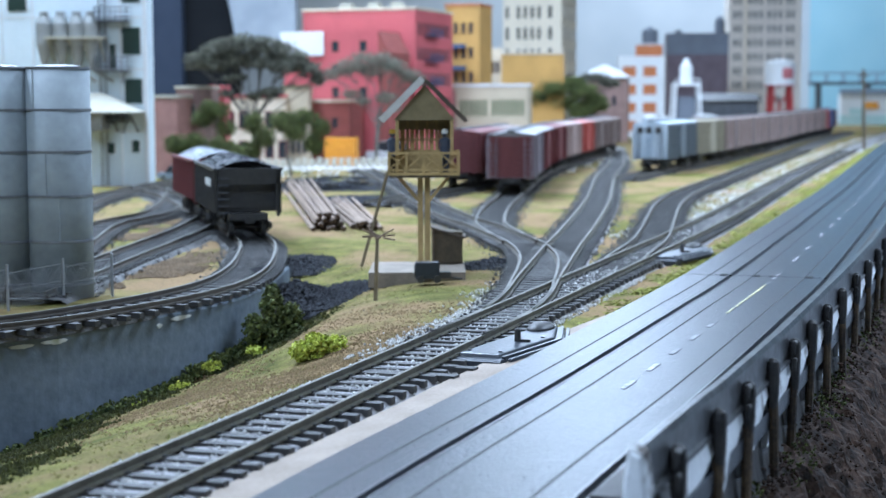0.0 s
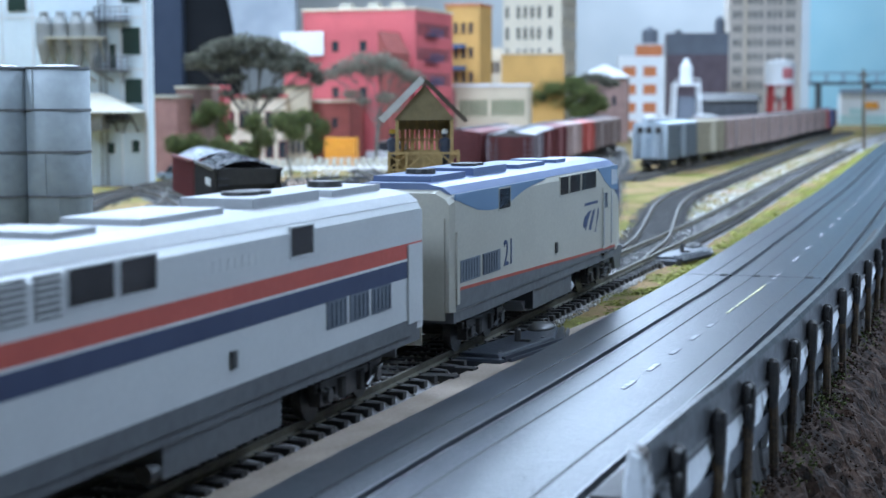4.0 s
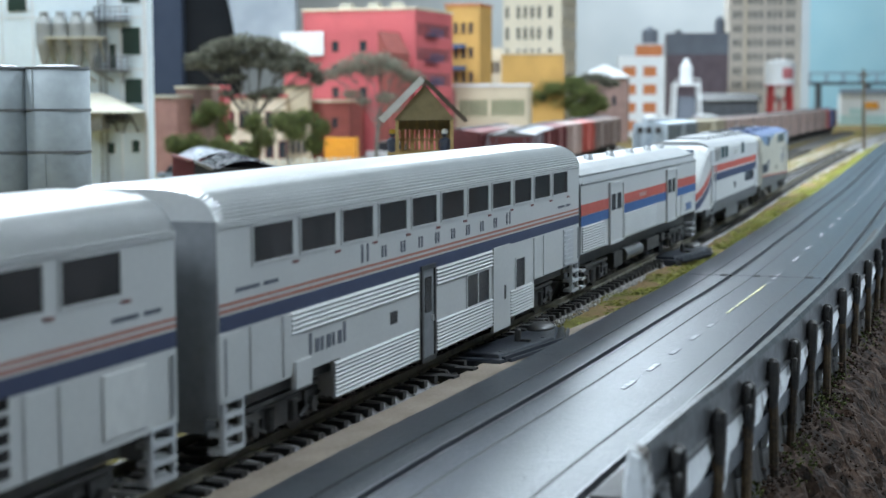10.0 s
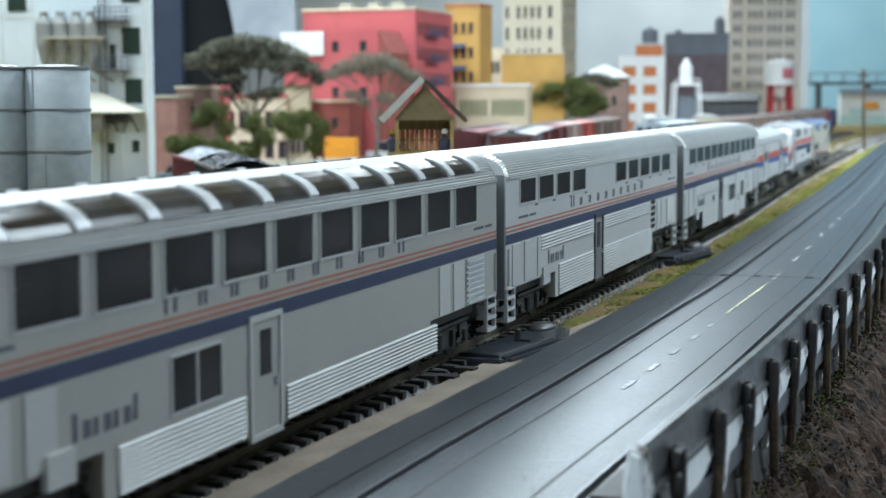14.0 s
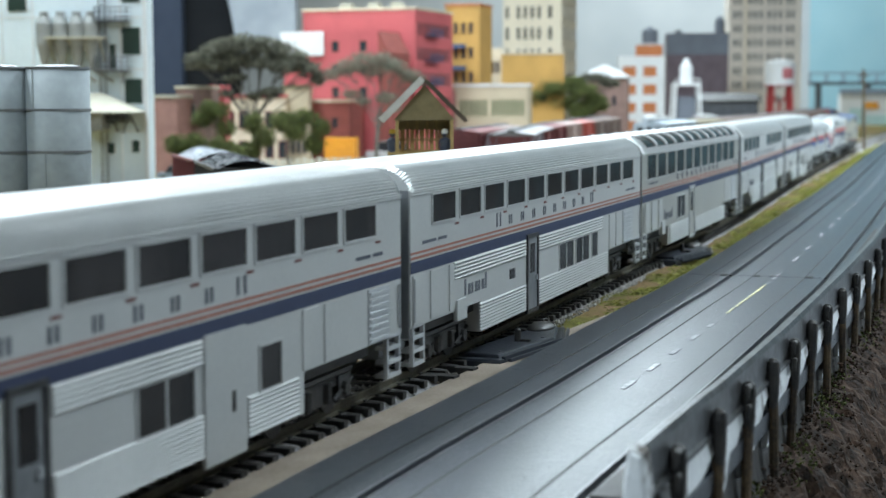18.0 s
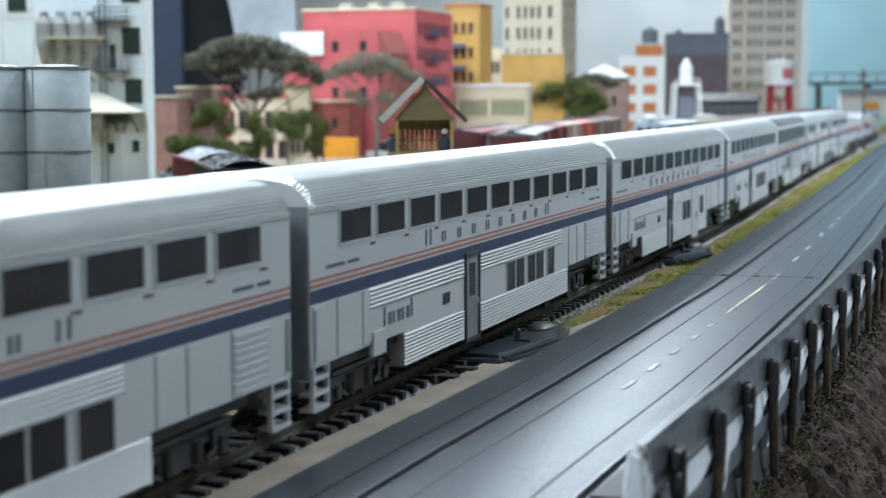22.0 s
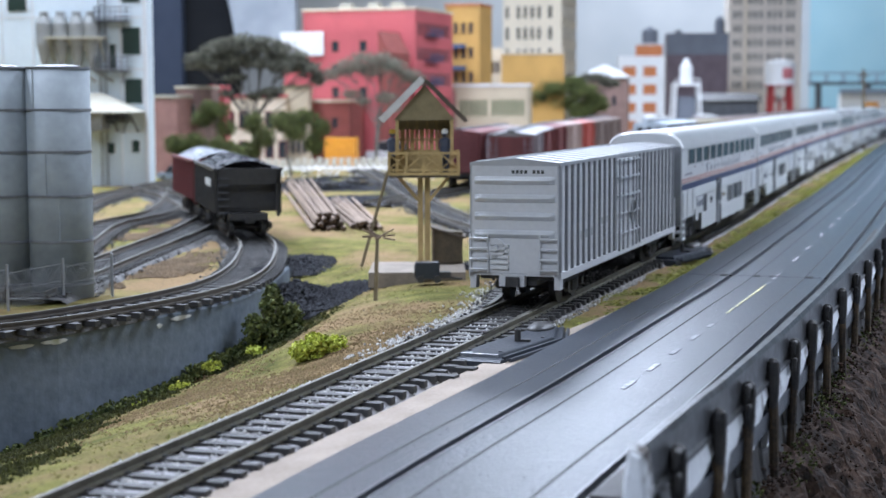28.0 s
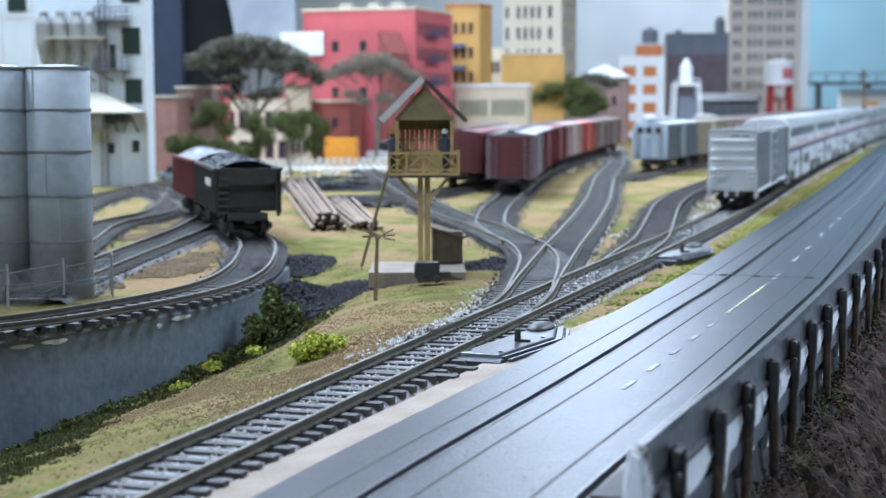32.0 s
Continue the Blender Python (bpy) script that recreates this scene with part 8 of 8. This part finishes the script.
def open_hopper(m, body, label, L=128.0, load=None, H=34.0):
    root = thing("hopper_car", label, "railway car", m, group="standing freight cars")
    h, W = L / 2, 16.8
    bm = bmn()
    for s in (-1, 1):
        box(bm, *sorted((s * W, s * (W - 1.2))), -h, h, 13, H)
        box(bm, -W + 1.2, W - 1.2, *sorted((s * (h - 8), s * (h - 9.2))), 15, H)
    box(bm, -W + 1.2, W - 1.2, -h + 9, h - 9, 13, 15)
    part("body", bm, body, root)
    for s in (-1, 1):
        sm = cached("stake/%.0f/%s" % (H, body.name), lambda b: box(b, -0.1, 1.2, -0.7, 0.7, 12.5, H - 0.5), body)
        for k in range(10):
            hang("stake", sm, root, put(s * W, -h + 4 + k * (L - 8) / 9, 0, 0 if s > 0 else 180))
        bm = bmn()
        box(bm, *sorted((s * (W - 0.4), s * (W + 1.5))), -h, h, H - 1, H + 0.5)
        part("top_rail", bm, body, root)
        bm = bmn()
        box(bm, -W, W, *sorted((s * (h - 1), s * h)), H - 8, H)
        box(bm, -W, -W + 2, *sorted((s * (h - 1), s * h)), 11, H)
        box(bm, W - 2, W, *sorted((s * (h - 1), s * h)), 11, H)
        loft(bm, [[(x, s * (h - 9), H - 4), (x, s * (h - 9.8), H - 4), (x, s * (h - 30), 12), (x, s * (h - 29), 12)] for x in (-W + 1.4, W - 1.4)])
        e = part("end_frame", bm, body, root)
        bm = bmn()
        for k in range(6):
            rod(bm, (-W + 0.5, s * (h + 1.0), 13 + k * 3.6), (-W + 6.5, s * (h + 1.0), 13 + k * 3.6), 0.35, 0.35, 5)
        part("ladder", bm, IRON, e)
        bm = bmn()
        box(bm, -10, 10, *sorted((s * (h - 10), s * (h + 0.5))), 9, 12.5)
        part("end_sill", bm, body, root)
    bm = bmn()
    for y in (-20, 20):
        loft(bm, [[(-11, y - 14, 14), (11, y - 14, 14), (11, y + 14, 14), (-11, y + 14, 14)], [(-7, y - 4, 4.5), (7, y - 4, 4.5), (7, y + 4, 4.5), (-7, y + 4, 4.5)]])
    part("hopper_bay", bm, body, root)
    if load:
        bm = bmn()
        for i in range(0, 1):
            loft(bm, [[(math.copysign(min(abs(x), W - 1.3), x), y, H - 2 + 7.0 * (1 - (x / W) ** 2) * (0.55 + 0.45 * math.sin((y + h) * 0.11) ** 2)) for x in (-15.5, -11, -5.5, 0, 5.5, 11, 15.5)] for y in [-h + 10 + k * (L - 20) / 14 for k in range(15)]], closed=False, cap=False)
        part("load", bm, load, root, "heaped load")
        verts = []
        bm = bmn()
        for _ in range(1500):
            x, y = random.uniform(-15.3, 15.3), random.uniform(-h + 10, h - 10)
            z = H - 2 + 7.0 * (1 - (x / W) ** 2) * (0.55 + 0.45 * math.sin((y + h) * 0.11) ** 2)
            s = random.uniform(0.6, 1.3)
            p = Vector((x, y, z))
            vs = [bm.verts.new(p + Vector((random.uniform(-1, 1), random.uniform(-1, 1), random.uniform(-0.3, 1))) * s) for _k in range(4)]
            for q in ((0, 1, 2), (0, 2, 3), (0, 3, 1), (1, 3, 2)):
                bm.faces.new([vs[i] for i in q])
        part("loose_load", bm, load, root)["kind"] = "stuff"
    for y in (-h + 20, h - 20):
        truck(root, y, "freight", BLACK)
    add_couplers(root, L)
    return root


def freight_yard():
    LUMP = surface("grey_coal_lumps", (0.13, 0.14, 0.16), (0.05, 0.055, 0.065), 500, 0.4, 0, 0.5, island=0.5)
    PALE = surface("pale_stone_load", (0.62, 0.64, 0.66), (0.42, 0.44, 0.47), 400, 0.8, 0, 0.5)
    BLACKC = surface("black_hopper_paint", (0.020, 0.020, 0.022), (0.034, 0.033, 0.033), 60, 0.5, 0, 0.1)
    c = open_hopper(put(-404.5, 840, 0, 32), BLACKC, "black open hopper heaped with grey coal", 118, LUMP, 36)
    bm = bmn()
    for k in range(5):
        box(bm, -18.1, -16.6, -40 + k * 6, -36 + k * 6, 26, 30)
    part("small_lettering", bm, WHITEP, c, "pale unreadable lettering bars")
    open_hopper(put(-473, 945, 0, 33.5), BOXRED, "oxide red open hopper with pale stone load", 118, PALE, 36)
    y = 1218
    for k, (mat, lab, L) in enumerate(((BOXRED, "weathered grey boxcar with oxide red ribbed end", 150), (BOXRED, "oxide red boxcar in the yard string", 150), (BOXRED, "oxide red boxcar in the yard string", 150), (BOXPINK_LITRIB, "faded pink boxcar in the yard string", 150), (CARGORED, "bright red boxcar in the yard string", 120), (BOXBROWN, "brown boxcar in the yard string", 150), (BOXBROWN, "brown boxcar in the yard string", 150))):
        freight_boxcar(place_on(BR_C, y + L / 2 * 0.97, L * 0.33), BOXLAV if k == 0 else mat, lab, L, roof=BOXROOF if k < 2 else None, end=mat)
        y += (L + 9) * 0.97
    freight_boxcar(place_on(TR_5, 1372, 48), BOXRED, "oxide red boxcar behind the yard string", 145)
    freight_boxcar(place_on(TR_5, 1520, 48), BOXBROWN, "brown boxcar behind the yard string", 145)
    freight_boxcar(put(-478, 2420, 0, 14), BOXGREY, "pale grey covered car in the yard", 130, roof=WHITEB)
    freight_boxcar(put(-430, 2560, 0, 10), CARGORED, "bright red car in the far yard", 90, roof=WHITEB)
    y = 1640
    seq = [(BOXGREY, "pale grey boxcar with open frame end", 150, BOXDGREY), (BOXTAN, "dull tan boxcar in the long string", 140, None)] + [(BOXBROWN, "brown gondola-sided car in the long string", 150, None)] * 9 + [(CARGORED, "red container car at the string's end", 90, None), (CARGOBLUE, "blue container car at the string's end", 70, None), (BOXRED, "dark red car at the string's end", 80, None)]
    for mat, lab, L, dark in seq:
        # brown cars take paler ribs: light on the raised ribs, put into colour
        c = freight_boxcar(place_on(BR_E, y + L / 2, L * 0.33), dark or mat, lab, L, roof=mat if dark else None, end=mat, H=46, rib=BOXPINK_LITRIB if mat is BOXBROWN else None)
        if dark:
            # pale end with dark openings
            for x in (-13, -4.5, 5.5):
                block(c, "end_opening", BLACK, x, x + 6, -L / 2 - 1.4, -L / 2 - 0.6, 37, 43)
            block(c, "end_panel", mat, -17.4, 17.4, -L / 2 - 1.1, -L / 2 - 0.1, 12, 45)
            for x in (-17.0, -6.5, 2.6, 15.6):
                block(c, "end_post", mat, x, x + 1.4, -L / 2 - 2.2, -L / 2 - 1.0, 12, 45)
        y += L + 8


# ---- slot cars ----
def slot_car(label, paint, stripe, glassm):
    root = thing("slot_car", label, "slot car")
    W = 15.6

    def sec(y, w, zb, zt, k=0.86):
        return [(-w * 0.94, y, zb), (w * 0.94, y, zb), (w, y, zb + (zt - zb) * 0.3), (w * 1.0, y, zb + (zt - zb) * 0.7), (w * k, y, zt), (-w * k, y, zt), (-w, y, zb + (zt - zb) * 0.7), (-w, y, zb + (zt - zb) * 0.3)]
    bm = bmn()
    loft(bm, [sec(-35, 13.8, 5.5, 14.0), sec(-34, 15.0, 4.2, 15.4), sec(-20, W, 4.0, 16.0), sec(4, W, 4.0, 15.0), sec(22, W - 0.3, 4.0, 13.8), sec(33, 14.2, 4.2, 12.0), sec(36, 12.4, 5.0, 10.0)])
    part("body", bm, paint, root)
    bm = bmn()
    loft(bm, [sec(-24, 13.4, 15.0, 16.2, 0.92), sec(-11, 12.8, 15.0, 21.0, 0.82), sec(2, 12.6, 14.8, 21.2, 0.82), sec(14, 13.0, 14.0, 15.2, 0.92)])
    cab = part("cabin", bm, glassm, root, "glazed cabin")
    bm = bmn()
    loft(bm, [sec(-13.5, 11.2, 20.7, 21.9, 0.94), sec(3, 11.2, 20.9, 22.1, 0.94)])
    part("roof", bm, paint, root)
    for s in (-1, 1):
        bm = bmn()
        loft(bm, [[(s * 12.7, -24, 15.8), (s * 13.6, -24, 15.8), (s * 13.6, -20, 15.8), (s * 12.0, -20, 15.8)], [(s * 9.6, -13.5, 21.0), (s * 11.2, -13.5, 21.0), (s * 11.2, -9, 21.0), (s * 9.6, -9, 21.0)]])
        part("roof_pillar", bm, paint, root)
    for x in (-3.6,):
        bm = bmn()
        box(bm, -4.6, 4.6, -13.2, 2.6, 21.7, 22.3)
        part("roof_stripe", bm, stripe, root)
        bm = bmn()
        loft(bm, [[(-4.4, y, z), (4.4, y, z), (4.4, y, z + 0.4), (-4.4, y, z + 0.4)] for y, z in ((-34.0, 15.3), (-31.8, 15.6), (-20, 16.0))])
        part("tail_stripe", bm, stripe, root)
        bm = bmn()
        loft(bm, [[(-4.4, y, z), (4.4, y, z), (4.4, y, z + 0.4), (-4.4, y, z + 0.4)] for y, z in ((15, 14.5), (22, 13.7), (33, 11.9))])
        part("bonnet_stripe", bm, stripe, root)
    bm = bmn()
    box(bm, -5.0, 5.0, -35.6, -34.6, 6.0, 13.6)
    part("rear_stripe", bm, stripe, root)
    for s in (-1, 1):
        bm = bmn()
        box(bm, *sorted((s * 5.6, s * 12.6)), -35.7, -34.6, 11.6, 13.8)
        part("tail_light", bm, SIGNRED, root)
        for y in (-20, 21):
            bm = bmn()
            rod(bm, (s * 10.6, y, 5.0), (s * 14.9, y, 5.0), 5.0, 5.0, 20)
            w = part("tyre", bm, BLACK, root)
            bm = bmn()
            rod(bm, (s * 14.8, y, 5.0), (s * 15.1, y, 5.0), 2.8, 2.4, 14)
            part("rim", bm, STEEL, w)
        bm = bmn()
        box(bm, *sorted((s * 9, s * 10)), -32, -30.6, 15.2, 16.4)
        part("spoiler_stay", bm, paint, root)
    bm = bmn()
    box(bm, -13.8, 13.8, -35.5, -30.5, 16.0, 16.9)
    soften(bm, 0.3)
    part("spoiler", bm, paint, root)
    bm = bmn()
    box(bm, -12.5, 12.5, -35.2, -33.6, 3.2, 6.0)
    part("bumper", bm, BLACK, root)
    bm = bmn()
    box(bm, -0.6, 0.6, 22, 30, -1.0, 3)
    part("guide_pin", bm, BLACK, root)
    return root


CARBLUE = surface("gloss_blue_car", (0.025, 0.21, 0.78), (0.02, 0.17, 0.68), 60, 0.2, 0, 0.0, coat=0.5)
CARDARK = surface("gloss_graphite_car", (0.13, 0.13, 0.15), (0.16, 0.16, 0.175), 60, 0.22, 0, 0.0, coat=0.5)
CARSTRIPE = surface("pale_blue_white_stripe", (0.62, 0.72, 0.80), (0.55, 0.66, 0.76), 60, 0.3, 0, 0)

town()
yard_sundries()
trees()
freight_yard()
BLUE_CAR = slot_car("glossy blue slot car with white racing stripes", CARBLUE, CARSTRIPE, surface("blue_tinted_glazing", (0.05, 0.12, 0.24), None, 60, 0.1, 0.4, 0))
DARK_CAR = slot_car("graphite slot car with pale lilac roof stripe", CARDARK, surface("lilac_stripe", (0.42, 0.40, 0.50), None, 60, 0.3, 0, 0), DARKWIN)
LOOP_LINE = smooth_line(LOOP, 10)
LOOP_NOR = normals_of(LOOP_LINE)
LOOP_S = [0.0]
for _a, _b in zip(LOOP_LINE, LOOP_LINE[1:]):
    LOOP_S.append(LOOP_S[-1] + (_b - _a).length)
LAP = LOOP_S[-1]


def along(y):
    """Arc length at the place y on the front straight."""
    n = next(i for i, q in enumerate(LOOP_LINE) if q.y >= y)
    return LOOP_S[n] - (LOOP_LINE[n].y - y)


def lane_pose(s, off):
    s %= LAP
    i = min(len(LOOP_LINE) - 2, max(0, int(np.searchsorted(LOOP_S, s)) - 1))
    k = (s - LOOP_S[i]) / max(1e-6, LOOP_S[i + 1] - LOOP_S[i])
    q = LOOP_LINE[i].lerp(LOOP_LINE[i + 1], k) + LOOP_NOR[i].lerp(LOOP_NOR[i + 1], k) * off
    n = LOOP_NOR[i]
    return put(q.x, q.y, 0, math.degrees(math.atan2(n.y, n.x)) - 180)


def laps(passes, start):
    """Arc length against time: the timed passes on the front straight, full laps between them."""
    knots = [(0.0, start)]
    for n, one in enumerate(passes):
        for t, y in one:
            knots.append((t, along(y) + n * LAP))
    last = knots[-1]
    knots.append((32.0, last[1] + (32.0 - last[0]) * 1100))
    ts = sorted(set([k[0] for k in knots] + [i * 0.25 for i in range(129)]))
    return [(t, float(np.interp(t, [k[0] for k in knots], [k[1] for k in knots]))) for t in ts]


BLUE_RUN = laps([[(10.4, 130), (10.5, 316), (10.6, 527), (10.7, 780), (10.8, 1080), (10.9, 1380), (11.2, 2200)], [(19.6, 320), (19.7, 470), (19.8, 629), (19.9, 832), (20.0, 1099), (20.1, 1370), (20.4, 2200)], [(28.7, 60), (28.8, 183), (28.9, 318), (29.0, 552), (29.1, 822), (29.2, 1044), (29.3, 1260), (29.6, 2100)]], along(-700) - 3500)
DARK_RUN = laps([[(12.6, 330), (12.7, 714), (12.8, 1158), (12.9, 1600), (13.0, 2150), (13.2, 2900)], [(20.3, -60), (20.4, 270), (20.5, 670), (20.6, 1088), (20.7, 1572), (20.8, 2075), (21.0, 2900)], [(28.7, 190), (28.8, 368), (28.9, 580), (29.0, 891), (29.1, 1285), (29.2, 1780), (29.3, 2265), (29.5, 2950)]], along(-700) - 5000)


def motions():
    for root, off, length in TRAIN:
        back = put(0, 0, 0, 180) if root is loco_b else Matrix()
        walk(root, [(t, car_pose(f + off, length, 45) @ back) for t, f in F_ROWS])
    walk(BLUE_CAR, [(t, lane_pose(s, -11.0)) for t, s in BLUE_RUN])
    walk(DARK_CAR, [(t, lane_pose(s, 24.0)) for t, s in DARK_RUN])


motions()
